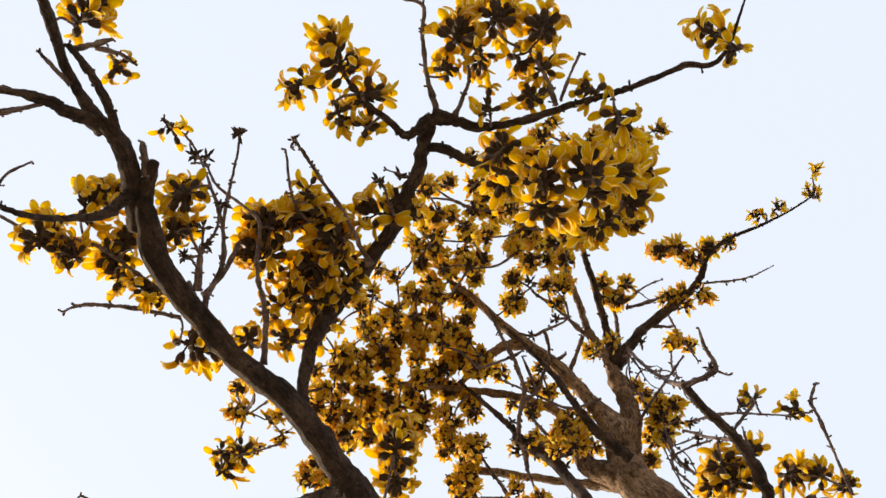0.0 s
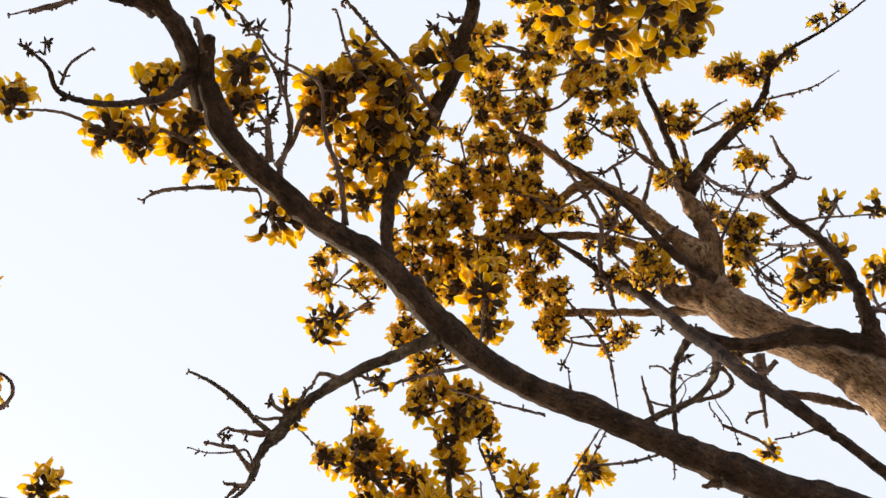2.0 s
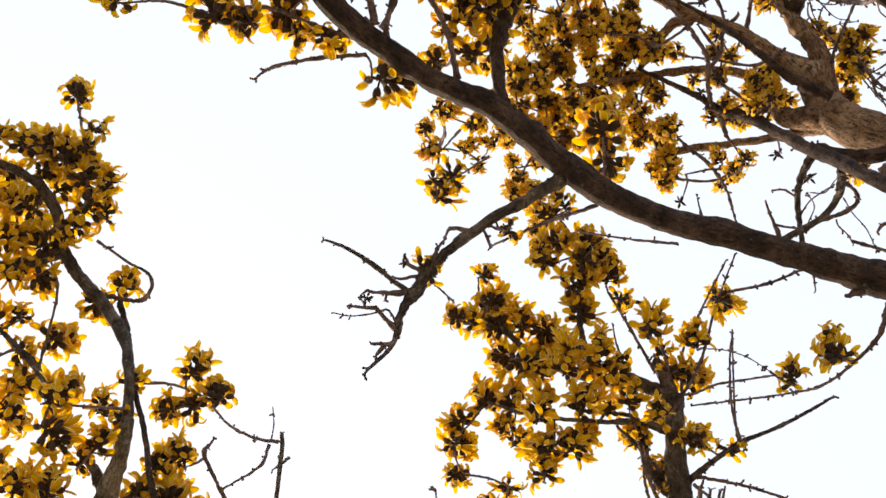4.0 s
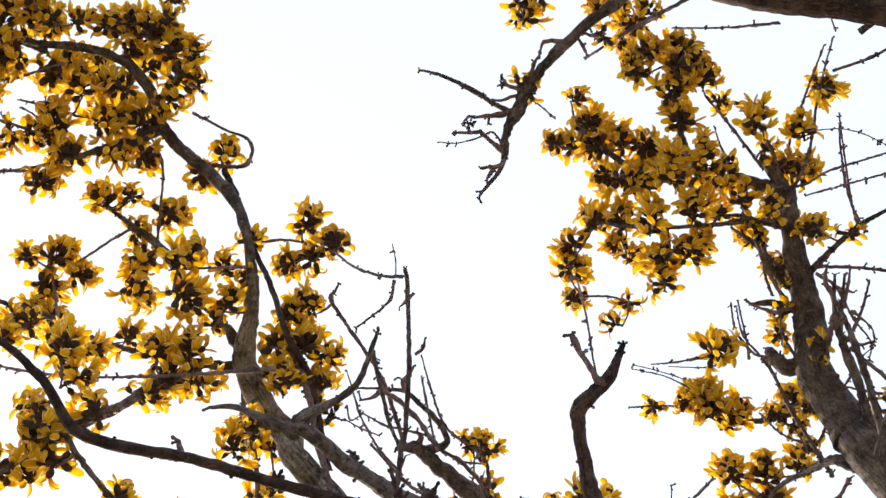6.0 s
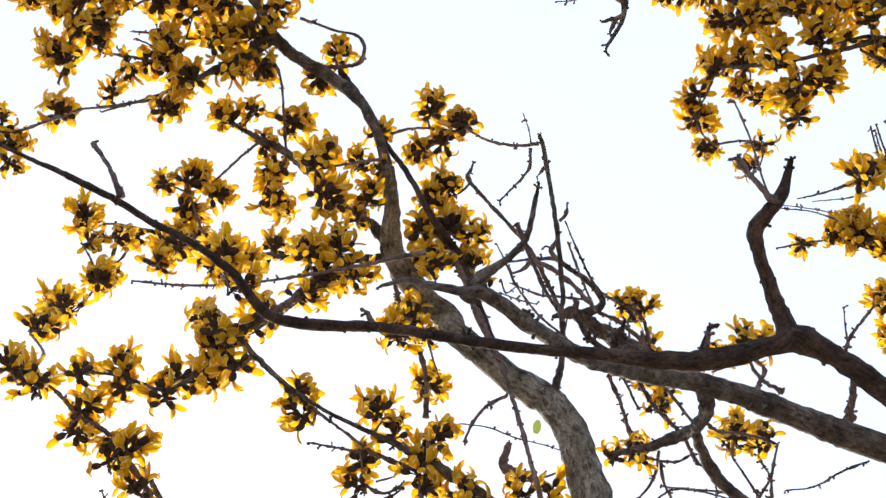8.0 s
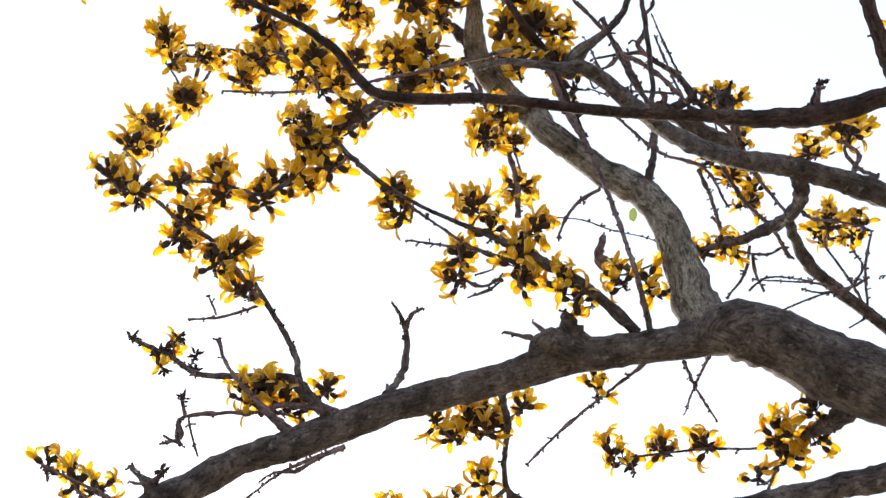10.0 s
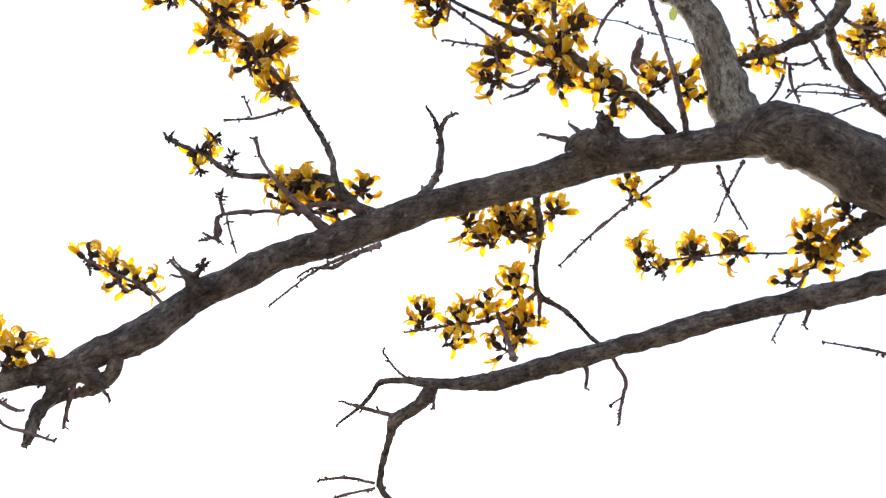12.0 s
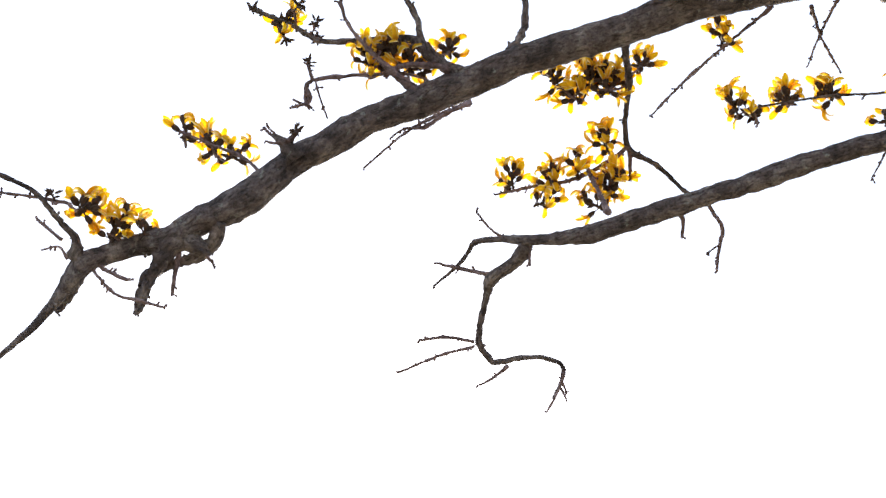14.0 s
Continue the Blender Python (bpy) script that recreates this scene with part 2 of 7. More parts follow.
    me.materials.append(bark_of)
    layer = me.uv_layers.new(name="UVMap")
    for loop in me.loops:
        layer.data[loop.index].uv = coords[loop.vertex_index] if loop.vertex_index < len(coords) else (seed.x, total)
    for p in me.polygons:
        p.use_smooth = True
    me.update()
    ob = new(name, me)
    ob.parent = tree
    if label:
        tagged(ob, label)
    if remember:
        WAY.extend((c, r) for c, d, r in nodes[::3])
    return ob


def trunk(points, label):
    return wood("trunk", points, BARK_TRUNK, label, 0.10, 0.1, 6)


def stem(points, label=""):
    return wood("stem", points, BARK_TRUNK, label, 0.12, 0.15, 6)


def grey_stem(points, label=""):
    return wood("stem", points, BARK_GREY, label, 0.10, 0.15, 6)


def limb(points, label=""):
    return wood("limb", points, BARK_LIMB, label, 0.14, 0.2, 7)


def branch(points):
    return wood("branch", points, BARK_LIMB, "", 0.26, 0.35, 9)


# limbs and branches whose backlit shade is in their bark colour
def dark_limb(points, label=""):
    return wood("limb", points, BARK_SHADED, label, 0.14, 0.2, 9)


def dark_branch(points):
    return wood("branch", points, BARK_SHADED, "", 0.26, 0.35, 10)


def pale_branch(points):
    return wood("branch", points, BARK_TRUNK, "", 0.22, 0.3, 6)


def twig(points):
    reach = sum((Vector(a[:3]) - Vector(b[:3])).length for a, b in zip(points, points[1:]))
    return wood("twig", points, BARK_TWIG, "", 0.60, 0.5, max(2, int(reach / 0.022)))


# bole, out of sight to the right of the walk, where all the limbs come together
trunk([(1.25, 4.45, -0.15, 0.30), (1.25, 4.45, 0.15, 0.23), (1.23, 4.45, 0.8, 0.20), (1.21, 4.42, 1.35, 0.21), (1.19, 4.39, 1.75, 0.17)], "thick grey bole that forks into several stems")
dark_limb([(1.200, 4.400, 1.700, 0.0674), (1.812, 3.211, 2.813, 0.0602), (1.829, 2.329, 3.565, 0.0530), (0.837, 1.839, 3.812, 0.0390), (0.659, 1.751, 3.857, 0.0368), (0.536, 1.704, 3.878, 0.0406), (0.414, 1.647, 3.903, 0.0407), (0.352, 1.615, 3.912, 0.0370), (0.229, 1.551, 3.940, 0.0328), (0.106, 1.486, 3.968, 0.0317), (-0.019, 1.431, 4.003, 0.0313), (-0.141, 1.347, 4.049, 0.0315), (-0.201, 1.291, 4.068, 0.0315), (-0.260, 1.227, 4.100, 0.0342), (-0.318, 1.152, 4.137, 0.0318), (-0.378, 1.088, 4.170, 0.0312), (-0.442, 1.050, 4.191, 0.0295), (-0.505, 1.004, 4.216, 0.0283), (-0.623, 0.869, 4.252, 0.0295), (-0.688, 0.773, 4.264, 0.0299), (-0.701, 0.702, 4.270, 0.0290), (-0.704, 0.629, 4.257, 0.0224), (-0.681, 0.562, 4.242, 0.0172), (-0.668, 0.533, 4.233, 0.0146)], "long dark brown limb, bare underneath")
twig([(0.392, 1.662, 3.895, 0.0173), (0.354, 1.670, 3.890, 0.0100), (0.335, 1.669, 3.888, 0.0060)])
dark_limb([(-0.732, 0.699, 4.291, 0.0272), (-0.731, 0.607, 4.255, 0.0239), (-0.728, 0.541, 4.232, 0.0236), (-0.748, 0.478, 4.229, 0.0221), (-0.775, 0.444, 4.228, 0.0181), (-0.804, 0.409, 4.227, 0.0168), (-0.834, 0.358, 4.231, 0.0141), (-0.856, 0.307, 4.235, 0.0141), (-0.875, 0.252, 4.251, 0.0141), (-0.894, 0.203, 4.265, 0.0141), (-0.919, 0.116, 4.268, 0.0127), (-0.963, 0.006, 4.278, 0.0101)])
dark_branch([(-0.748, 0.481, 4.228, 0.0156), (-0.755, 0.414, 4.216, 0.0128), (-0.777, 0.348, 4.203, 0.0121), (-0.811, 0.299, 4.217, 0.0108), (-0.841, 0.262, 4.227, 0.0089)])
dark_branch([(-0.787, 0.450, 4.237, 0.0195), (-0.811, 0.422, 4.203, 0.0173), (-0.856, 0.403, 4.188, 0.0165), (-0.874, 0.382, 4.173, 0.0151), (-0.905, 0.369, 4.155, 0.0138), (-0.926, 0.360, 4.148, 0.0112), (-0.965, 0.349, 4.120, 0.0080), (-1.043, 0.340, 4.101, 0.0049)])
twig([(-0.874, 0.382, 4.173, 0.0076), (-0.918, 0.391, 4.149, 0.0063), (-0.972, 0.402, 4.125, 0.0050), (-1.014, 0.402, 4.105, 0.0037)])
twig([(-0.843, 0.351, 4.223, 0.0077), (-0.875, 0.311, 4.213, 0.0057), (-0.900, 0.275, 4.203, 0.0044)])
twig([(-0.837, 0.274, 4.244, 0.0090), (-0.792, 0.264, 4.247, 0.0077), (-0.747, 0.252, 4.251, 0.0051)])
twig([(-0.786, 0.270, 4.246, 0.0058), (-0.734, 0.283, 4.242, 0.0058), (-0.699, 0.304, 4.236, 0.0051)])
dark_branch([(-0.736, 0.614, 4.239, 0.0173), (-0.774, 0.638, 4.161, 0.0130), (-0.823, 0.630, 4.096, 0.0102), (-0.886, 0.606, 4.015, 0.0086), (-0.947, 0.560, 3.964, 0.0072), (-0.954, 0.495, 3.947, 0.0053), (-0.993, 0.446, 3.942, 0.0035)])
twig([(-0.944, 0.545, 3.971, 0.0054), (-0.917, 0.507, 3.977, 0.0042), (-0.862, 0.480, 3.981, 0.0030)])
dark_branch([(-0.336, 1.131, 4.166, 0.0179), (-0.342, 1.089, 4.215, 0.0160), (-0.338, 1.055, 4.283, 0.0163), (-0.327, 1.013, 4.377, 0.0196), (-0.273, 0.947, 4.492, 0.0245), (-0.196, 0.853, 4.477, 0.0205), (-0.131, 0.746, 4.475, 0.0210), (-0.095, 0.670, 4.466, 0.0201), (-0.065, 0.599, 4.444, 0.0184), (-0.047, 0.529, 4.412, 0.0195), (-0.036, 0.460, 4.379, 0.0205)])
dark_branch([(-0.026, 0.454, 4.381, 0.0178), (-0.087, 0.491, 4.360, 0.0123), (-0.128, 0.457, 4.359, 0.0095), (-0.195, 0.403, 4.364, 0.0068), (-0.248, 0.330, 4.374, 0.0040)])
dark_branch([(-0.026, 0.447, 4.383, 0.0191), (0.022, 0.456, 4.380, 0.0164), (0.090, 0.472, 4.366, 0.0123), (0.184, 0.455, 4.349, 0.0108), (0.290, 0.420, 4.339, 0.0101), (0.420, 0.377, 4.320, 0.0086), (0.522, 0.336, 4.310, 0.0079), (0.566, 0.316, 4.306, 0.0092), (0.623, 0.314, 4.295, 0.0079), (0.660, 0.269, 4.298, 0.0059), (0.694, 0.168, 4.316, 0.0032)])
twig([(-0.016, 0.430, 4.388, 0.0096), (-0.040, 0.347, 4.401, 0.0068), (-0.049, 0.254, 4.416, 0.0061), (-0.049, 0.188, 4.424, 0.0061), (-0.106, 0.169, 4.419, 0.0040)])
twig([(0.029, 0.447, 4.383, 0.0075), (0.063, 0.360, 4.397, 0.0054), (0.049, 0.294, 4.405, 0.0041)])
twig([(0.270, 0.417, 4.339, 0.0074), (0.241, 0.345, 4.380, 0.0061), (0.199, 0.281, 4.419, 0.0048)])
twig([(0.279, 0.407, 4.342, 0.0054), (0.302, 0.341, 4.350, 0.0040), (0.323, 0.295, 4.353, 0.0040)])
dark_branch([(-0.033, 0.527, 4.402, 0.0139), (0.022, 0.544, 4.418, 0.0140), (0.079, 0.575, 4.430, 0.0113), (0.189, 0.594, 4.383, 0.0083), (0.323, 0.585, 4.344, 0.0055)])
twig([(-0.583, 0.884, 4.312, 0.0084), (-0.543, 0.806, 4.344, 0.0070), (-0.543, 0.719, 4.369, 0.0056), (-0.529, 0.638, 4.391, 0.0049), (-0.508, 0.544, 4.418, 0.0042), (-0.501, 0.488, 4.434, 0.0056)])
twig([(-0.609, 0.861, 4.308, 0.0069), (-0.599, 0.786, 4.350, 0.0063), (-0.561, 0.724, 4.388, 0.0049), (-0.575, 0.654, 4.429, 0.0042), (-0.633, 0.535, 4.483, 0.0036), (-0.707, 0.475, 4.510, 0.0029)])
twig([(-0.439, 1.034, 4.239, 0.0083), (-0.435, 0.927, 4.289, 0.0076), (-0.460, 0.826, 4.339, 0.0070), (-0.456, 0.724, 4.388, 0.0049), (-0.484, 0.686, 4.399, 0.0042), (-0.565, 0.633, 4.434, 0.0042), (-0.593, 0.579, 4.450, 0.0035)])
twig([(-0.188, 0.847, 4.457, 0.0102), (-0.249, 0.709, 4.444, 0.0064), (-0.303, 0.620, 4.438, 0.0057), (-0.371, 0.514, 4.447, 0.0049)])
twig([(-0.369, 0.693, 4.438, 0.0043), (-0.382, 0.640, 4.432, 0.0042), (-0.394, 0.545, 4.459, 0.0035)])
twig([(-0.646, 0.930, 4.289, 0.0069), (-0.776, 0.917, 4.323, 0.0063), (-0.892, 0.913, 4.335, 0.0049), (-0.948, 0.930, 4.330, 0.0028)])
twig([(-0.660, 0.890, 4.310, 0.0077), (-0.751, 0.846, 4.354, 0.0070), (-0.855, 0.783, 4.392, 0.0064), (-0.955, 0.756, 4.400, 0.0057), (-1.018, 0.751, 4.381, 0.0042)])
twig([(-0.175, 1.415, 4.149, 0.0064), (-0.312, 1.466, 4.227, 0.0059), (-0.423, 1.502, 4.259, 0.0045), (-0.476, 1.531, 4.297, 0.0030)])
twig([(-0.242, 1.483, 4.171, 0.0029), (-0.118, 1.511, 4.114, 0.0035), (-0.012, 1.502, 4.018, 0.0048)])
twig([(0.456, 1.782, 3.991, 0.0090), (0.428, 1.876, 4.002, 0.0078), (0.370, 1.947, 4.019, 0.0058), (0.289, 2.045, 4.078, 0.0045), (0.193, 2.104, 4.153, 0.0038), (-0.047, 2.162, 4.268, 0.0032)])
stem([(1.200, 4.400, 1.750, 0.1465), (1.741, 3.503, 2.698, 0.1308), (1.834, 2.723, 3.496, 0.1151), (1.178, 2.026, 4.158, 0.0965), (1.067, 1.908, 4.270, 0.0872), (1.003, 1.848, 4.353, 0.0773), (0.931, 1.785, 4.447, 0.0727), (0.870, 1.744, 4.512, 0.0690), (0.737, 1.692, 4.622, 0.0646), (0.611, 1.657, 4.769, 0.0620), (0.566, 1.610, 4.890, 0.0569), (0.561, 1.560, 4.971, 0.0526), (0.491, 1.501, 5.063, 0.0243), (0.415, 1.440, 5.157, 0.0223), (0.366, 1.407, 5.198, 0.0219), (0.297, 1.368, 5.242, 0.0210), (0.191, 1.294, 5.286, 0.0168), (0.103, 1.220, 5.330, 0.0133), (0.012, 1.158, 5.350, 0.0085)], "thick grey-brown stem with flaking bark")
pale_branch([(0.703, 1.688, 4.760, 0.0306), (0.647, 1.642, 4.775, 0.0343), (0.507, 1.637, 4.858, 0.0338), (0.458, 1.650, 4.937, 0.0292), (0.427, 1.605, 5.025, 0.0220), (0.403, 1.553, 5.096, 0.0186), (0.261, 1.507, 5.140, 0.0150), (0.076, 1.486, 5.163, 0.0132), (-0.148, 1.462, 5.166, 0.0085)])
pale_branch([(0.279, 1.354, 5.246, 0.0227), (0.194, 1.372, 5.259, 0.0181), (0.132, 1.423, 5.240, 0.0152), (0.039, 1.505, 5.209, 0.0105), (-0.027, 1.609, 5.171, 0.0076)])
pale_branch([(0.565, 1.661, 4.798, 0.0173), (0.458, 1.691, 4.890, 0.0152), (0.326, 1.720, 4.983, 0.0147), (0.130, 1.738, 5.077, 0.0132), (0.016, 1.768, 5.095, 0.0085)])
pale_branch([(0.562, 1.624, 4.840, 0.0300), (0.585, 1.569, 4.930, 0.0360), (0.596, 1.488, 5.017, 0.0318), (0.564, 1.424, 5.124, 0.0260), (0.539, 1.374, 5.183, 0.0180), (0.483, 1.300, 5.228, 0.0140), (0.455, 1.223, 5.254, 0.0124), (0.424, 1.146, 5.280, 0.0107), (0.398, 1.085, 5.301, 0.0074)])
dark_branch([(0.579, 1.401, 5.153, 0.0278), (0.550, 1.324, 5.211, 0.0168), (0.526, 1.238, 5.251, 0.0141), (0.497, 1.137, 5.285, 0.0131), (0.474, 1.073, 5.307, 0.0113), (0.451, 0.979, 5.297, 0.0065)])
dark_branch([(0.569, 1.393, 5.156, 0.0260), (0.655, 1.304, 5.221, 0.0178), (0.755, 1.236, 5.258, 0.0159), (0.858, 1.155, 5.310, 0.0141), (0.891, 1.074, 5.339, 0.0104), (0.952, 1.003, 5.301, 0.0084), (1.037, 0.956, 5.278, 0.0064), (1.130, 0.910, 5.286, 0.0046), (1.210, 0.859, 5.295, 0.0037)])
twig([(0.861, 1.163, 5.307, 0.0047), (0.997, 1.130, 5.259, 0.0037), (1.088, 1.085, 5.255, 0.0018)])
dark_branch([(0.894, 1.586, 4.335, 0.0271), (0.880, 1.525, 4.366, 0.0226), (0.868, 1.471, 4.395, 0.0197), (0.840, 1.409, 4.395, 0.0180), (0.803, 1.348, 4.405, 0.0165), (0.752, 1.287, 4.414, 0.0149), (0.683, 1.225, 4.423, 0.0134), (0.634, 1.167, 4.431, 0.0126)])
twig([(0.636, 1.167, 4.431, 0.0104), (0.715, 1.140, 4.453, 0.0089), (0.715, 1.112, 4.463, 0.0074), (0.691, 1.075, 4.475, 0.0052), (0.677, 1.030, 4.491, 0.0030)])
twig([(0.713, 1.133, 4.456, 0.0052), (0.754, 1.148, 4.452, 0.0030)])
dark_branch([(1.200, 4.400, 1.800, 0.0826), (2.017, 3.198, 2.899, 0.0737), (2.154, 2.285, 3.725, 0.0649), (1.151, 1.730, 4.207, 0.0513), (1.051, 1.674, 4.256, 0.0444), (0.922, 1.612, 4.316, 0.0345), (0.852, 1.587, 4.333, 0.0316), (0.781, 1.567, 4.349, 0.0272), (0.709, 1.551, 4.363, 0.0257), (0.637, 1.569, 4.376, 0.0213), (0.562, 1.574, 4.383, 0.0214), (0.491, 1.563, 4.406, 0.0185), (0.440, 1.549, 4.463, 0.0125)])
dark_branch([(1.200, 4.400, 1.650, 0.0420), (1.515, 3.069, 2.281, 0.0375), (1.449, 2.098, 2.932, 0.0330), (0.721, 1.596, 3.713, 0.0147), (0.598, 1.511, 3.845, 0.0165), (0.553, 1.485, 3.906, 0.0168), (0.493, 1.492, 4.060, 0.0178), (0.457, 1.516, 4.263, 0.0183), (0.410, 1.556, 4.512, 0.0190), (0.375, 1.576, 4.685, 0.0184), (0.329, 1.574, 4.822, 0.0182), (0.253, 1.554, 4.911, 0.0142), (0.212, 1.524, 4.952, 0.0116), (0.166, 1.498, 5.003, 0.0099), (0.108, 1.467, 5.065, 0.0082), (0.058, 1.445, 5.124, 0.0056)])
dark_branch([(0.564, 1.552, 4.783, 0.0205), (0.468, 1.476, 4.807, 0.0171), (0.405, 1.404, 4.830, 0.0137), (0.349, 1.344, 4.902, 0.0104), (0.257, 1.261, 4.982, 0.0070), (0.191, 1.205, 4.999, 0.0044)])
twig([(0.621, 1.688, 4.525, 0.0161), (0.649, 1.783, 4.493, 0.0145), (0.791, 1.826, 4.482, 0.0129), (0.900, 1.869, 4.470, 0.0089)])
twig([(1.132, 1.519, 4.492, 0.0047), (1.097, 1.434, 4.542, 0.0047), (1.053, 1.331, 4.597, 0.0055), (1.033, 1.292, 4.610, 0.0063), (1.045, 1.247, 4.626, 0.0040)])
twig([(1.064, 1.587, 4.466, 0.0070), (1.022, 1.524, 4.487, 0.0078), (0.989, 1.566, 4.524, 0.0056), (0.921, 1.620, 4.557, 0.0048)])
limb([(1.200, 4.400, 1.650, 0.1079), (0.734, 3.772, 2.256, 0.0963), (0.329, 3.231, 2.886, 0.0848), (-0.091, 2.711, 3.650, 0.0699), (-0.144, 2.659, 3.810, 0.0630), (-0.171, 2.614, 3.900, 0.0569), (-0.190, 2.545, 4.000, 0.0506), (-0.153, 2.488, 4.113, 0.0466), (-0.135, 2.386, 4.197, 0.0345), (-0.120, 2.301, 4.247, 0.0312), (-0.097, 2.232, 4.315, 0.0264), (-0.094, 2.168, 4.374, 0.0232), (-0.114, 2.095, 4.434, 0.0150)], "grey stem with broken stubs")
branch([(-0.091, 2.197, 4.382, 0.0234), (-0.197, 2.124, 4.399, 0.0200), (-0.306, 2.099, 4.424, 0.0185), (-0.397, 2.076, 4.475, 0.0154), (-0.499, 2.033, 4.570, 0.0122), (-0.582, 1.913, 4.642, 0.0079)])
branch([(-0.109, 2.278, 4.309, 0.0166), (-0.203, 2.208, 4.305, 0.0116), (-0.313, 2.161, 4.283, 0.0082), (-0.499, 2.113, 4.315, 0.0066), (-0.626, 2.100, 4.411, 0.0043)])
branch([(-0.306, 2.099, 4.424, 0.0118), (-0.307, 1.973, 4.529, 0.0093), (-0.281, 1.866, 4.618, 0.0077), (-0.276, 1.766, 4.699, 0.0060), (-0.315, 1.685, 4.770, 0.0043)])
branch([(-0.156, 2.520, 4.222, 0.0219), (-0.229, 2.466, 4.236, 0.0135), (-0.295, 2.440, 4.236, 0.0042)])
branch([(-0.189, 2.539, 4.029, 0.0274), (-0.250, 2.544, 4.036, 0.0259), (-0.280, 2.509, 4.049, 0.0227), (-0.290, 2.480, 4.063, 0.0146)])
branch([(-0.106, 2.371, 4.200, 0.0131), (-0.001, 2.306, 4.201, 0.0097), (0.069, 2.258, 4.185, 0.0087), (0.149, 2.223, 4.164, 0.0070), (0.242, 2.180, 4.150, 0.0062), (0.324, 2.133, 4.136, 0.0045)])
twig([(-0.078, 2.367, 4.208, 0.0074), (0.065, 2.406, 4.160, 0.0056), (0.180, 2.448, 4.104, 0.0048), (0.271, 2.474, 4.051, 0.0039)])
twig([(0.056, 2.266, 4.190, 0.0056), (0.069, 2.195, 4.256, 0.0040), (0.115, 2.028, 4.382, 0.0024)])
twig([(-0.241, 2.735, 4.083, 0.0126), (-0.332, 2.716, 4.039, 0.0100), (-0.460, 2.663, 4.017, 0.0075), (-0.598, 2.561, 4.043, 0.0042), (-0.721, 2.511, 4.044, 0.0033)])
twig([(-0.122, 2.206, 4.289, 0.0074), (0.007, 2.120, 4.400, 0.0058), (0.091, 2.009, 4.504, 0.0050), (0.189, 1.891, 4.592, 0.0033)])
twig([(-0.094, 2.215, 4.348, 0.0066), (-0.085, 2.084, 4.400, 0.0058), (-0.095, 1.973, 4.425, 0.0049)])
twig([(-0.269, 2.197, 4.296, 0.0058), (-0.181, 2.351, 4.253, 0.0075), (-0.165, 2.463, 4.217, 0.0084)])
twig([(-0.588, 1.505, 3.001, 0.0020), (-0.572, 1.434, 3.068, 0.0025), (-0.567, 1.391, 3.128, 0.0020)])
twig([(-0.204, 1.927, 4.601, 0.0043), (-0.165, 2.012, 4.504, 0.0051), (-0.124, 2.122, 4.417, 0.0067)])
dark_limb([(-0.661, 1.672, 2.817, 0.0210), (-0.657, 1.628, 2.868, 0.0154), (-0.647, 1.569, 2.919, 0.0131), (-0.633, 1.530, 2.958, 0.0146), (-0.603, 1.520, 2.973, 0.0146), (-0.567, 1.516, 2.998, 0.0127), (-0.529, 1.496, 3.045, 0.0059)])
twig([(-0.580, 1.519, 2.980, 0.0083), (-0.587, 1.500, 2.990, 0.0073), (-0.596, 1.475, 3.014, 0.0063), (-0.605, 1.441, 3.044, 0.0064)])
dark_limb([(1.200, 4.400, 1.350, 0.0420), (0.544, 3.455, 1.624, 0.0375), (-0.008, 2.629, 1.992, 0.0330), (-0.466, 1.882, 2.575, 0.0234), (-0.527, 1.782, 2.653, 0.0212), (-0.561, 1.736, 2.694, 0.0206), (-0.584, 1.694, 2.724, 0.0198), (-0.611, 1.657, 2.750, 0.0191), (-0.646, 1.629, 2.780, 0.0246), (-0.685, 1.614, 2.775, 0.0179), (-0.773, 1.580, 2.765, 0.0195), (-0.854, 1.540, 2.773, 0.0171), (-0.933, 1.495, 2.797, 0.0132), (-1.009, 1.440, 2.804, 0.0111), (-1.080, 1.376, 2.806, 0.0111), (-1.149, 1.310, 2.810, 0.0098)], "slender dark limb with a broken upright stub")
dark_limb([(-1.134, 1.322, 2.808, 0.0116), (-1.222, 1.253, 2.820, 0.0107), (-1.299, 1.200, 2.825, 0.0111), (-1.350, 1.159, 2.832, 0.0107), (-1.363, 1.130, 2.834, 0.0111), (-1.369, 1.097, 2.852, 0.0097), (-1.372, 1.053, 2.866, 0.0092), (-1.404, 0.990, 2.894, 0.0078), (-1.449, 0.924, 2.919, 0.0073), (-1.475, 0.879, 2.938, 0.0073), (-1.533, 0.797, 2.969, 0.0064), (-1.563, 0.758, 2.982, 0.0046), (-1.598, 0.711, 2.999, 0.0032)])
twig([(-1.474, 0.881, 2.950, 0.0074), (-1.479, 0.842, 2.997, 0.0048), (-1.494, 0.806, 3.039, 0.0059)])
twig([(-1.230, 1.254, 2.816, 0.0090), (-1.224, 1.241, 2.827, 0.0068), (-1.227, 1.234, 2.842, 0.0048)])
twig([(-0.778, 1.561, 2.775, 0.0055), (-0.765, 1.547, 2.788, 0.0042)])
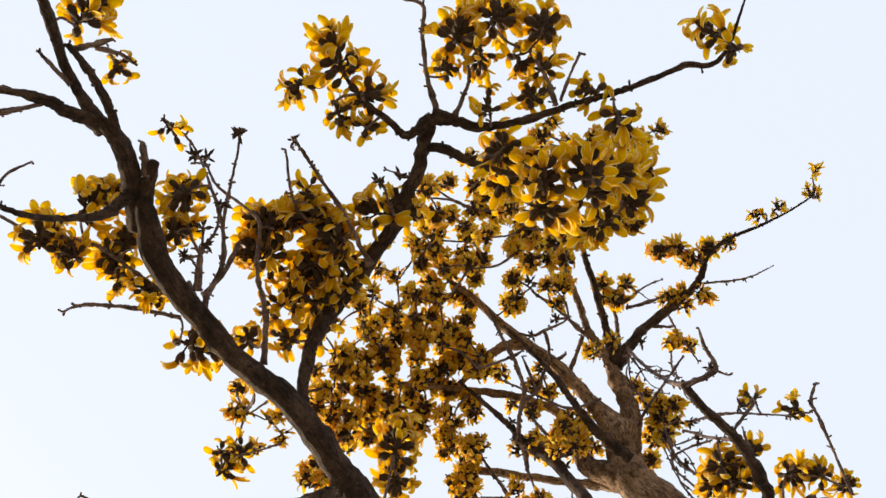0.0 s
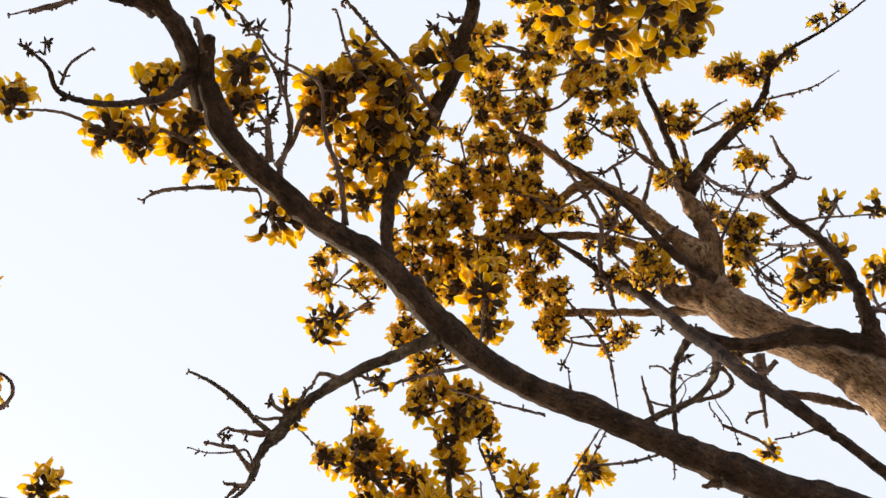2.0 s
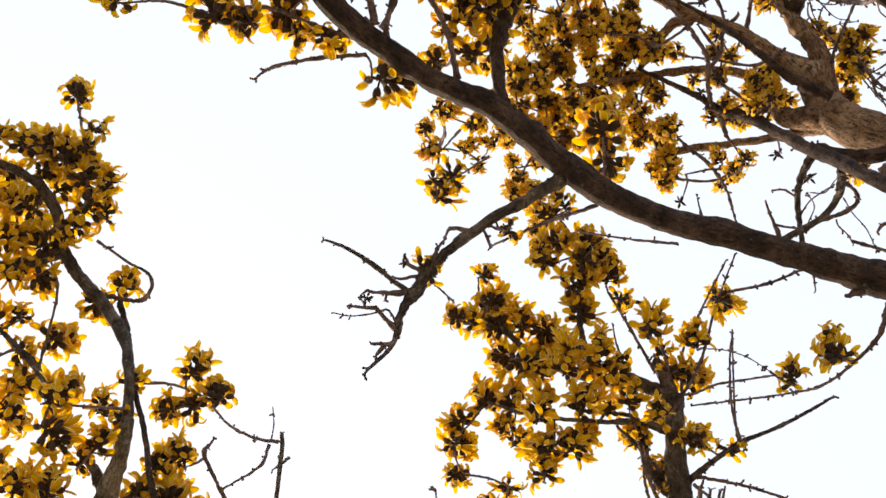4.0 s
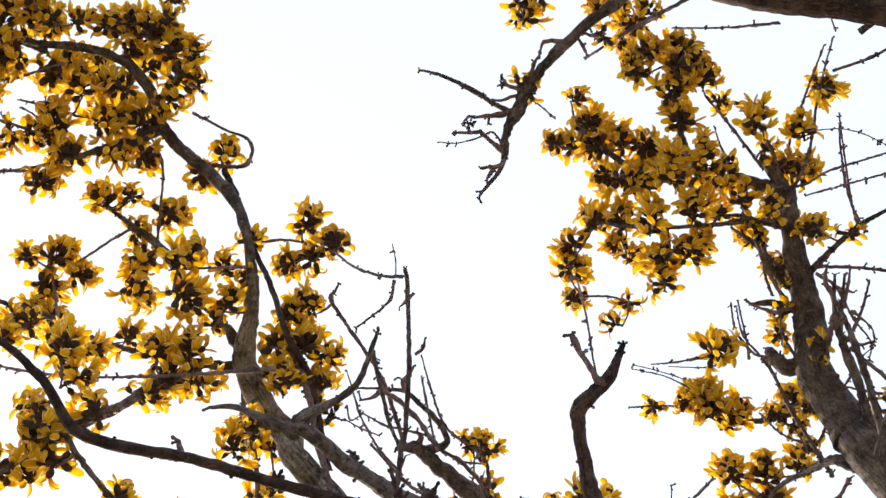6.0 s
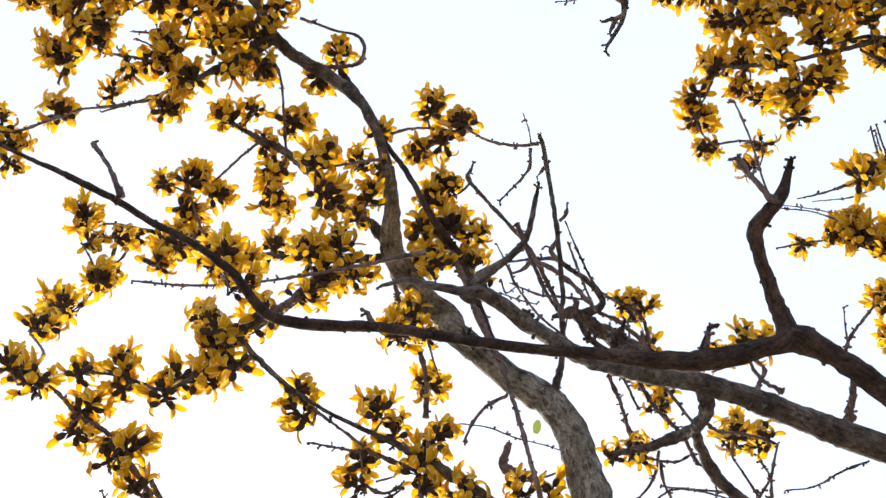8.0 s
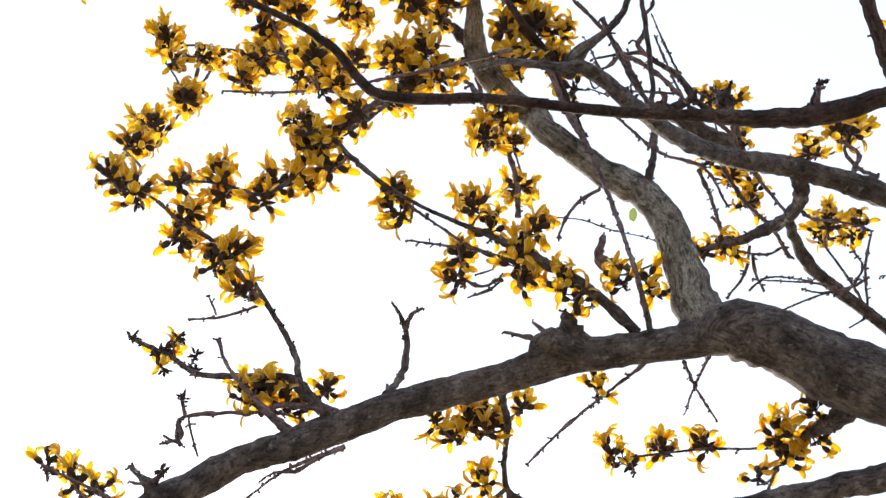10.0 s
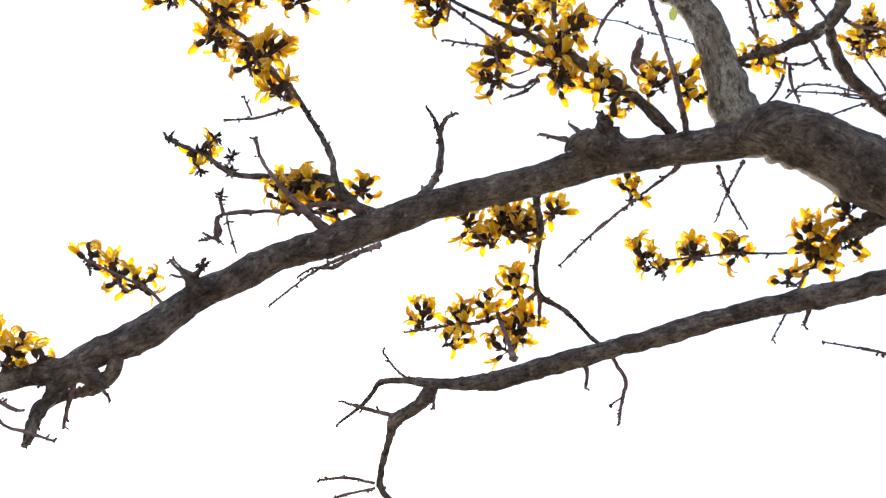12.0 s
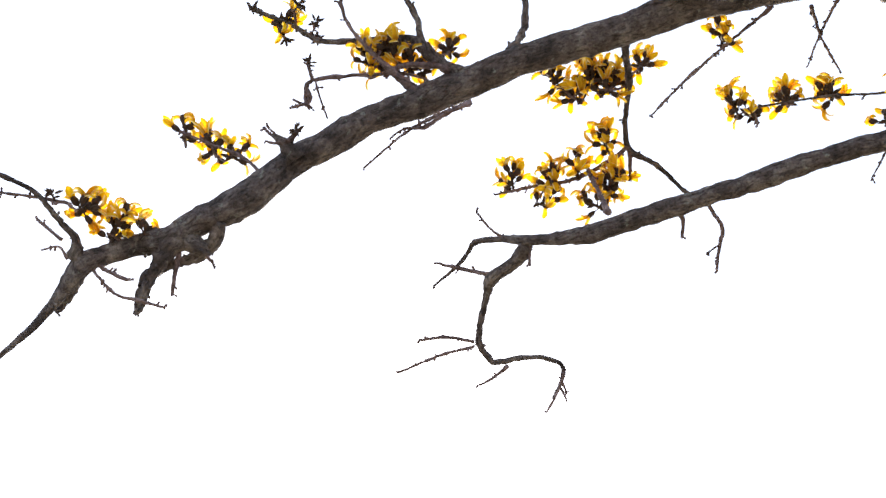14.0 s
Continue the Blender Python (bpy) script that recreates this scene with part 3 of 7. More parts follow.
limb([(1.200, 4.400, 1.550, 0.0583), (0.542, 3.995, 2.532, 0.0520), (-0.069, 3.469, 3.180, 0.0458), (-0.688, 2.657, 3.355, 0.0362), (-0.770, 2.551, 3.378, 0.0333), (-0.853, 2.443, 3.401, 0.0290), (-0.941, 2.329, 3.426, 0.0262), (-1.001, 2.229, 3.413, 0.0258), (-1.052, 2.134, 3.375, 0.0239), (-1.088, 2.046, 3.339, 0.0221), (-1.099, 1.933, 3.267, 0.0212), (-1.102, 1.808, 3.182, 0.0195), (-1.100, 1.640, 3.092, 0.0171), (-1.094, 1.553, 3.038, 0.0164), (-1.097, 1.491, 3.016, 0.0160), (-1.116, 1.424, 3.015, 0.0153), (-1.137, 1.419, 3.021, 0.0123), (-1.199, 1.388, 3.052, 0.0088), (-1.247, 1.377, 3.088, 0.0069), (-1.300, 1.371, 3.104, 0.0043)])
branch([(-0.980, 2.268, 3.424, 0.0232), (-1.007, 2.351, 3.425, 0.0196), (-1.061, 2.429, 3.457, 0.0173), (-1.134, 2.491, 3.505, 0.0164), (-1.235, 2.508, 3.529, 0.0137), (-1.344, 2.518, 3.569, 0.0094)])
branch([(-1.083, 2.450, 3.469, 0.0146), (-1.101, 2.595, 3.440, 0.0164), (-1.070, 2.719, 3.401, 0.0180), (-1.023, 2.839, 3.361, 0.0182), (-0.949, 2.957, 3.281, 0.0180)])
branch([(-1.309, 2.068, 3.357, 0.0122), (-1.264, 2.040, 3.393, 0.0115), (-1.230, 2.022, 3.457, 0.0089), (-1.192, 1.972, 3.564, 0.0083), (-1.180, 1.961, 3.576, 0.0077), (-1.125, 1.857, 3.686, 0.0077), (-1.089, 1.772, 3.753, 0.0070), (-1.059, 1.696, 3.812, 0.0070), (-1.054, 1.669, 3.830, 0.0063)])
twig([(-1.065, 1.681, 3.818, 0.0063), (-1.108, 1.653, 3.808, 0.0049), (-1.162, 1.607, 3.817, 0.0042), (-1.204, 1.570, 3.863, 0.0035)])
twig([(-1.086, 1.679, 3.812, 0.0049), (-1.116, 1.708, 3.771, 0.0042), (-1.207, 1.721, 3.730, 0.0028)])
twig([(-0.762, 2.826, 3.604, 0.0188), (-0.701, 2.758, 3.669, 0.0086), (-0.667, 2.673, 3.734, 0.0063), (-0.553, 2.637, 3.798, 0.0047)])
twig([(-1.284, 2.541, 3.594, 0.0070), (-1.250, 2.414, 3.624, 0.0062), (-1.231, 2.311, 3.634, 0.0061)])
grey_stem([(-1.268, 2.235, 3.030, 0.0540), (-1.275, 2.202, 3.084, 0.0560), (-1.276, 2.157, 3.177, 0.0432), (-1.271, 2.114, 3.272, 0.0381), (-1.302, 2.064, 3.365, 0.0376), (-1.362, 2.008, 3.431, 0.0347), (-1.414, 1.939, 3.498, 0.0333), (-1.452, 1.884, 3.548, 0.0323), (-1.479, 1.908, 3.637, 0.0354), (-1.518, 1.859, 3.690, 0.0344), (-1.551, 1.783, 3.776, 0.0337), (-1.545, 1.735, 3.833, 0.0289), (-1.503, 1.675, 3.886, 0.0213), (-1.465, 1.599, 3.947, 0.0188)], "pale grey stem with lichen patches")
limb([(-1.472, 1.617, 3.933, 0.0168), (-1.460, 1.535, 4.039, 0.0153), (-1.496, 1.487, 4.180, 0.0169), (-1.570, 1.439, 4.307, 0.0198), (-1.640, 1.358, 4.382, 0.0188), (-1.663, 1.275, 4.413, 0.0176), (-1.653, 1.199, 4.452, 0.0175), (-1.673, 1.115, 4.473, 0.0175), (-1.692, 1.082, 4.475, 0.0151), (-1.764, 1.017, 4.482, 0.0138), (-1.885, 0.945, 4.479, 0.0115), (-1.951, 0.878, 4.476, 0.0102), (-2.045, 0.799, 4.473, 0.0079)])
branch([(-1.676, 1.289, 4.404, 0.0227), (-1.744, 1.286, 4.374, 0.0178), (-1.820, 1.264, 4.354, 0.0129), (-1.887, 1.254, 4.340, 0.0097), (-2.016, 1.225, 4.320, 0.0056), (-2.186, 1.171, 4.304, 0.0032)])
branch([(-1.559, 1.770, 3.834, 0.0194), (-1.597, 1.695, 3.917, 0.0151), (-1.671, 1.641, 4.024, 0.0124), (-1.756, 1.552, 4.174, 0.0144), (-1.844, 1.478, 4.266, 0.0106), (-1.906, 1.407, 4.315, 0.0057)])
branch([(-1.559, 1.787, 3.824, 0.0164), (-1.666, 1.698, 3.799, 0.0133), (-1.805, 1.632, 3.835, 0.0097), (-1.976, 1.577, 3.939, 0.0092), (-2.110, 1.535, 4.047, 0.0111), (-2.228, 1.482, 4.105, 0.0081), (-2.303, 1.416, 4.123, 0.0048)])
twig([(-1.419, 1.707, 3.660, 0.0084), (-1.541, 1.627, 3.613, 0.0055), (-1.644, 1.552, 3.569, 0.0047), (-1.753, 1.469, 3.527, 0.0040), (-1.892, 1.393, 3.533, 0.0040), (-2.002, 1.317, 3.548, 0.0033)])
branch([(-1.593, 1.678, 3.748, 0.0130), (-1.723, 1.641, 3.672, 0.0142), (-1.744, 1.574, 3.526, 0.0134), (-1.764, 1.498, 3.387, 0.0127)])
twig([(-1.586, 1.307, 4.467, 0.0049), (-1.521, 1.393, 4.457, 0.0050), (-1.473, 1.437, 4.444, 0.0058), (-1.473, 1.475, 4.422, 0.0066), (-1.511, 1.489, 4.391, 0.0074), (-1.585, 1.442, 4.373, 0.0082)])
dark_branch([(-1.553, 1.470, 4.366, 0.0115), (-1.508, 1.526, 4.224, 0.0095), (-1.478, 1.570, 4.086, 0.0085), (-1.414, 1.621, 3.894, 0.0095), (-1.381, 1.679, 3.748, 0.0099), (-1.373, 1.809, 3.701, 0.0113), (-1.376, 1.877, 3.601, 0.0119), (-1.370, 1.930, 3.504, 0.0117)])
twig([(-1.481, 1.576, 4.082, 0.0069), (-1.390, 1.627, 4.113, 0.0047), (-1.272, 1.678, 4.057, 0.0038)])
twig([(-2.058, 1.571, 3.979, 0.0063), (-2.091, 1.532, 4.114, 0.0048), (-2.102, 1.474, 4.218, 0.0041)])
twig([(-1.800, 1.551, 4.246, 0.0057), (-1.751, 1.467, 4.311, 0.0049), (-1.701, 1.373, 4.357, 0.0049), (-1.705, 1.275, 4.404, 0.0041)])
twig([(-2.025, 1.503, 4.223, 0.0041), (-1.930, 1.495, 4.255, 0.0049), (-1.852, 1.489, 4.269, 0.0057)])
twig([(-2.040, 0.953, 4.357, 0.0039), (-1.959, 0.997, 4.414, 0.0048), (-1.838, 1.023, 4.457, 0.0040)])
twig([(-1.677, 1.014, 4.521, 0.0080), (-1.559, 1.101, 4.502, 0.0096), (-1.568, 1.190, 4.458, 0.0080), (-1.680, 1.232, 4.413, 0.0097)])
limb([(1.200, 4.400, 1.450, 0.1376), (0.327, 3.847, 1.817, 0.1228), (-0.369, 3.289, 2.226, 0.1081), (-0.868, 2.636, 2.765, 0.0855), (-0.937, 2.546, 2.839, 0.0853), (-1.025, 2.456, 2.901, 0.0825), (-1.068, 2.417, 2.921, 0.0791), (-1.108, 2.371, 2.948, 0.0731), (-1.146, 2.322, 2.979, 0.0724), (-1.189, 2.279, 3.002, 0.0687), (-1.235, 2.234, 3.011, 0.0619), (-1.295, 2.212, 3.007, 0.0446), (-1.352, 2.181, 2.997, 0.0385), (-1.464, 2.121, 2.993, 0.0366), (-1.588, 2.078, 2.995, 0.0384), (-1.717, 2.035, 2.980, 0.0373), (-1.830, 1.969, 2.951, 0.0345), (-1.944, 1.904, 2.919, 0.0343), (-1.999, 1.870, 2.900, 0.0335)], "heavy dark arching limb with lichen patches")
limb([(-1.989, 1.879, 2.906, 0.0341), (-2.062, 1.846, 2.881, 0.0362), (-2.118, 1.815, 2.858, 0.0361), (-2.172, 1.782, 2.838, 0.0346), (-2.225, 1.750, 2.818, 0.0337), (-2.280, 1.720, 2.794, 0.0350), (-2.333, 1.691, 2.757, 0.0347), (-2.387, 1.662, 2.733, 0.0346), (-2.457, 1.608, 2.650, 0.0342), (-2.505, 1.573, 2.605, 0.0340), (-2.564, 1.545, 2.578, 0.0320), (-2.617, 1.513, 2.542, 0.0285), (-2.670, 1.478, 2.530, 0.0257), (-2.716, 1.440, 2.509, 0.0237), (-2.756, 1.399, 2.479, 0.0241), (-2.780, 1.390, 2.447, 0.0227), (-2.815, 1.383, 2.402, 0.0146), (-2.856, 1.366, 2.344, 0.0112), (-2.916, 1.336, 2.280, 0.0072), (-2.990, 1.304, 2.205, 0.0052)])
branch([(-2.764, 1.376, 2.480, 0.0184), (-2.736, 1.358, 2.510, 0.0112), (-2.734, 1.301, 2.540, 0.0083), (-2.735, 1.238, 2.575, 0.0070), (-2.760, 1.168, 2.593, 0.0062), (-2.784, 1.099, 2.612, 0.0041)])
branch([(-2.609, 1.519, 2.544, 0.0229), (-2.633, 1.515, 2.507, 0.0199), (-2.663, 1.514, 2.467, 0.0156), (-2.688, 1.518, 2.428, 0.0121), (-2.704, 1.522, 2.390, 0.0078)])
branch([(-2.593, 1.523, 2.556, 0.0258), (-2.583, 1.550, 2.535, 0.0236), (-2.574, 1.570, 2.521, 0.0193), (-2.570, 1.581, 2.512, 0.0129)])
twig([(-2.572, 1.576, 2.516, 0.0072), (-2.566, 1.595, 2.500, 0.0050), (-2.566, 1.607, 2.487, 0.0028)])
twig([(-2.600, 1.527, 2.544, 0.0093), (-2.619, 1.543, 2.507, 0.0085), (-2.641, 1.556, 2.469, 0.0064), (-2.658, 1.568, 2.439, 0.0050)])
twig([(-2.746, 1.407, 2.480, 0.0049), (-2.745, 1.429, 2.456, 0.0042), (-2.729, 1.472, 2.422, 0.0042), (-2.701, 1.506, 2.412, 0.0049), (-2.660, 1.554, 2.398, 0.0035)])
twig([(-2.732, 1.410, 2.490, 0.0064), (-2.730, 1.431, 2.469, 0.0057), (-2.699, 1.476, 2.448, 0.0057)])
twig([(-2.705, 1.305, 2.566, 0.0056), (-2.747, 1.247, 2.571, 0.0041), (-2.808, 1.174, 2.575, 0.0027)])
twig([(-2.743, 1.329, 2.499, 0.0042), (-2.757, 1.299, 2.520, 0.0049), (-2.767, 1.275, 2.537, 0.0042)])
twig([(-2.749, 1.355, 2.463, 0.0042), (-2.753, 1.331, 2.487, 0.0035), (-2.783, 1.310, 2.481, 0.0027)])
branch([(-2.038, 1.835, 2.900, 0.0178), (-2.077, 1.798, 2.940, 0.0164), (-2.104, 1.766, 2.985, 0.0150), (-2.135, 1.748, 3.011, 0.0106), (-2.236, 1.698, 3.030, 0.0092), (-2.320, 1.648, 3.046, 0.0084), (-2.365, 1.591, 3.086, 0.0070), (-2.432, 1.514, 3.128, 0.0062)])
branch([(-2.101, 1.773, 2.980, 0.0105), (-2.095, 1.740, 3.052, 0.0091), (-2.111, 1.691, 3.125, 0.0084), (-2.125, 1.642, 3.181, 0.0084), (-2.133, 1.585, 3.235, 0.0068), (-2.129, 1.519, 3.274, 0.0054)])
twig([(-2.137, 1.648, 3.165, 0.0046), (-2.223, 1.612, 3.149, 0.0039), (-2.291, 1.572, 3.150, 0.0031)])
twig([(-2.232, 1.602, 3.152, 0.0031), (-2.231, 1.569, 3.188, 0.0023)])
twig([(-2.117, 1.805, 2.849, 0.0162), (-2.145, 1.761, 2.889, 0.0125), (-2.176, 1.684, 2.945, 0.0066), (-2.193, 1.620, 2.998, 0.0051), (-2.188, 1.585, 3.039, 0.0059)])
twig([(-2.155, 1.777, 2.931, 0.0067), (-2.195, 1.744, 2.932, 0.0060), (-2.322, 1.633, 2.911, 0.0059), (-2.343, 1.651, 2.874, 0.0067), (-2.378, 1.634, 2.863, 0.0038)])
twig([(-2.298, 1.649, 2.916, 0.0042), (-2.315, 1.641, 2.908, 0.0038), (-2.328, 1.695, 2.841, 0.0030)])
branch([(-1.953, 1.905, 2.963, 0.0113), (-1.938, 1.950, 3.062, 0.0100), (-1.938, 1.962, 3.167, 0.0096), (-1.938, 1.938, 3.225, 0.0064), (-1.948, 1.912, 3.262, 0.0040)])
twig([(-1.939, 1.955, 3.190, 0.0072), (-1.917, 1.950, 3.231, 0.0064), (-1.893, 1.965, 3.251, 0.0048)])
branch([(-2.361, 1.640, 2.703, 0.0259), (-2.364, 1.623, 2.719, 0.0201), (-2.368, 1.607, 2.732, 0.0172), (-2.371, 1.595, 2.742, 0.0115), (-2.377, 1.583, 2.750, 0.0057)])
twig([(-2.447, 1.609, 2.698, 0.0058), (-2.477, 1.581, 2.736, 0.0051), (-2.532, 1.522, 2.769, 0.0044), (-2.579, 1.473, 2.799, 0.0036)])
twig([(-2.034, 1.867, 2.836, 0.0073), (-2.108, 1.815, 2.796, 0.0066), (-2.170, 1.791, 2.770, 0.0043), (-2.273, 1.767, 2.709, 0.0030)])
branch([(-1.722, 2.046, 2.973, 0.0112), (-1.763, 2.111, 2.988, 0.0107), (-1.822, 2.213, 2.999, 0.0096), (-1.898, 2.308, 2.969, 0.0082), (-1.930, 2.373, 2.941, 0.0099), (-1.893, 2.431, 2.911, 0.0083), (-1.854, 2.495, 2.842, 0.0066), (-1.823, 2.500, 2.812, 0.0057)])
twig([(-1.930, 2.373, 2.941, 0.0083), (-1.955, 2.405, 2.887, 0.0058)])
twig([(-1.921, 2.360, 2.945, 0.0074), (-1.993, 2.348, 2.915, 0.0074), (-2.089, 2.332, 2.902, 0.0067), (-2.212, 2.300, 2.918, 0.0051), (-2.292, 2.269, 2.917, 0.0034)])
twig([(-1.940, 2.254, 2.690, 0.0092), (-1.981, 2.296, 2.780, 0.0072), (-2.023, 2.313, 2.893, 0.0066)])
twig([(-1.430, 2.206, 2.997, 0.0059), (-1.564, 2.213, 2.962, 0.0046), (-1.674, 2.213, 2.921, 0.0046), (-1.769, 2.207, 2.864, 0.0031)])
twig([(-1.389, 2.332, 3.065, 0.0054), (-1.434, 2.498, 3.104, 0.0040), (-1.448, 2.622, 3.096, 0.0033)])
twig([(-1.337, 2.364, 3.075, 0.0054), (-1.443, 2.491, 3.104, 0.0032), (-1.506, 2.566, 3.107, 0.0025)])
branch([(-1.096, 2.513, 2.900, 0.0292), (-1.149, 2.539, 2.896, 0.0207), (-1.204, 2.553, 2.903, 0.0150), (-1.268, 2.577, 2.908, 0.0068), (-1.357, 2.564, 2.931, 0.0039), (-1.458, 2.497, 2.935, 0.0039), (-1.612, 2.412, 2.930, 0.0032)])
twig([(-1.303, 2.541, 2.833, 0.0038), (-1.340, 2.511, 2.750, 0.0036), (-1.407, 2.524, 2.681, 0.0022)])
branch([(-1.406, 2.130, 3.021, 0.0146), (-1.436, 2.043, 3.073, 0.0146), (-1.491, 1.947, 3.132, 0.0146), (-1.565, 1.833, 3.179, 0.0103), (-1.617, 1.752, 3.200, 0.0073), (-1.667, 1.671, 3.220, 0.0058), (-1.716, 1.588, 3.258, 0.0073), (-1.755, 1.511, 3.312, 0.0088), (-1.787, 1.467, 3.356, 0.0073), (-1.882, 1.481, 3.316, 0.0059), (-1.977, 1.472, 3.294, 0.0059), (-2.060, 1.403, 3.329, 0.0046), (-2.153, 1.343, 3.349, 0.0031)])
twig([(-1.561, 1.892, 3.149, 0.0073), (-1.635, 1.821, 3.189, 0.0059), (-1.676, 1.747, 3.225, 0.0044), (-1.700, 1.672, 3.243, 0.0044)])
twig([(-1.626, 1.831, 3.186, 0.0051), (-1.693, 1.790, 3.208, 0.0044), (-1.756, 1.732, 3.217, 0.0030)])
twig([(-1.774, 1.472, 3.361, 0.0103), (-1.695, 1.476, 3.376, 0.0116), (-1.578, 1.434, 3.311, 0.0083)])
twig([(-2.112, 1.617, 3.151, 0.0083), (-2.114, 1.538, 3.186, 0.0075), (-2.135, 1.457, 3.239, 0.0075), (-2.166, 1.411, 3.258, 0.0067), (-2.211, 1.349, 3.323, 0.0046), (-2.270, 1.293, 3.376, 0.0039)])
twig([(-1.378, 2.146, 3.024, 0.0096), (-1.344, 2.043, 3.100, 0.0076), (-1.337, 1.997, 3.170, 0.0064), (-1.345, 1.966, 3.304, 0.0066), (-1.358, 1.914, 3.453, 0.0081), (-1.377, 1.862, 3.570, 0.0097), (-1.379, 1.803, 3.673, 0.0098), (-1.393, 1.731, 3.752, 0.0092)])
branch([(-1.526, 2.091, 3.007, 0.0339), (-1.529, 2.052, 3.038, 0.0279), (-1.526, 2.028, 3.059, 0.0177), (-1.523, 2.017, 3.070, 0.0073)])
branch([(-1.532, 2.073, 2.990, 0.0292), (-1.566, 2.010, 3.006, 0.0261), (-1.590, 1.992, 2.992, 0.0160), (-1.607, 1.990, 2.983, 0.0058)])
twig([(-1.574, 2.062, 3.031, 0.0104), (-1.627, 2.027, 3.055, 0.0067), (-1.677, 1.997, 3.078, 0.0046)])
twig([(-1.588, 2.060, 3.037, 0.0067), (-1.642, 2.046, 3.030, 0.0044), (-1.692, 2.038, 3.021, 0.0030)])
twig([(-1.389, 2.020, 3.405, 0.0062), (-1.449, 2.026, 3.407, 0.0056), (-1.504, 2.046, 3.399, 0.0049), (-1.542, 2.061, 3.364, 0.0035)])
twig([(-1.624, 2.015, 3.452, 0.0094), (-1.602, 1.982, 3.563, 0.0088), (-1.604, 1.929, 3.677, 0.0089), (-1.618, 1.878, 3.781, 0.0083), (-1.596, 1.799, 3.858, 0.0068)])
twig([(-1.251, 2.026, 3.455, 0.0041), (-1.203, 1.997, 3.509, 0.0034), (-1.189, 1.986, 3.526, 0.0027)])
twig([(-1.301, 2.286, 3.356, 0.0042), (-1.467, 2.261, 3.347, 0.0043), (-1.513, 2.202, 3.367, 0.0065), (-1.478, 2.176, 3.409, 0.0058)])
branch([(-0.915, 1.520, 2.803, 0.0181), (-0.906, 1.517, 2.825, 0.0145), (-0.907, 1.510, 2.844, 0.0129), (-0.915, 1.506, 2.857, 0.0049)])
twig([(-0.792, 1.593, 2.804, 0.0074), (-0.778, 1.582, 2.821, 0.0065), (-0.765, 1.577, 2.834, 0.0032)])
twig([(-1.200, 2.395, 3.757, 0.0063), (-1.196, 2.526, 3.681, 0.0071), (-1.170, 2.632, 3.639, 0.0071), (-1.167, 2.705, 3.581, 0.0055)])
twig([(-1.353, 2.104, 3.757, 0.0045), (-1.322, 2.296, 3.763, 0.0055), (-1.262, 2.463, 3.806, 0.0056), (-1.266, 2.596, 3.767, 0.0049)])
twig([(-1.276, 2.628, 3.621, 0.0048), (-1.292, 2.574, 3.669, 0.0056), (-1.302, 2.555, 3.707, 0.0048)])
twig([(-1.247, 2.642, 3.626, 0.0048), (-1.300, 2.699, 3.590, 0.0048), (-1.367, 2.707, 3.544, 0.0032)])
twig([(-1.074, 2.803, 3.458, 0.0046), (-1.011, 2.815, 3.529, 0.0039), (-1.010, 2.775, 3.563, 0.0031)])
twig([(-1.089, 2.771, 3.476, 0.0039), (-1.140, 2.752, 3.502, 0.0039), (-1.267, 2.649, 3.509, 0.0023)])
twig([(-1.079, 2.785, 3.470, 0.0039), (-1.164, 2.731, 3.434, 0.0038), (-1.254, 2.697, 3.407, 0.0031)])
twig([(-0.851, 2.550, 3.557, 0.0088), (-0.883, 2.500, 3.579, 0.0066), (-0.888, 2.458, 3.610, 0.0051), (-0.850, 2.433, 3.653, 0.0044)])
limb([(1.200, 4.400, 1.400, 0.0495), (0.705, 3.320, 2.172, 0.0442), (0.056, 2.632, 2.647, 0.0389), (-0.953, 2.510, 2.687, 0.0307), (-1.089, 2.494, 2.692, 0.0291), (-1.189, 2.464, 2.690, 0.0264), (-1.248, 2.450, 2.690, 0.0266), (-1.364, 2.419, 2.693, 0.0238), (-1.485, 2.382, 2.682, 0.0229), (-1.610, 2.346, 2.666, 0.0231), (-1.735, 2.305, 2.656, 0.0221), (-1.858, 2.255, 2.639, 0.0222), (-1.957, 2.213, 2.619, 0.0236), (-2.048, 2.182, 2.626, 0.0159), (-2.121, 2.168, 2.647, 0.0148), (-2.183, 2.158, 2.673, 0.0103), (-2.253, 2.139, 2.685, 0.0090), (-2.279, 2.146, 2.674, 0.0069), (-2.319, 2.151, 2.651, 0.0063), (-2.392, 2.143, 2.616, 0.0035)], "dark limb ending in bare crooked twigs")
branch([(-2.124, 2.174, 2.639, 0.0185), (-2.188, 2.201, 2.624, 0.0171), (-2.248, 2.200, 2.608, 0.0172), (-2.289, 2.223, 2.583, 0.0119), (-2.326, 2.248, 2.543, 0.0103), (-2.354, 2.269, 2.498, 0.0111), (-2.358, 2.303, 2.475, 0.0096), (-2.352, 2.333, 2.465, 0.0096), (-2.305, 2.375, 2.477, 0.0080), (-2.272, 2.425, 2.485, 0.0081), (-2.248, 2.469, 2.475, 0.0073), (-2.265, 2.494, 2.452, 0.0065), (-2.302, 2.501, 2.413, 0.0033)])
twig([(-2.253, 2.190, 2.615, 0.0079), (-2.310, 2.155, 2.638, 0.0063), (-2.365, 2.120, 2.662, 0.0040)])
twig([(-2.362, 2.263, 2.497, 0.0056), (-2.403, 2.210, 2.503, 0.0056), (-2.453, 2.163, 2.494, 0.0047)])
twig([(-2.366, 2.269, 2.488, 0.0056), (-2.423, 2.215, 2.464, 0.0047), (-2.508, 2.145, 2.416, 0.0039)])
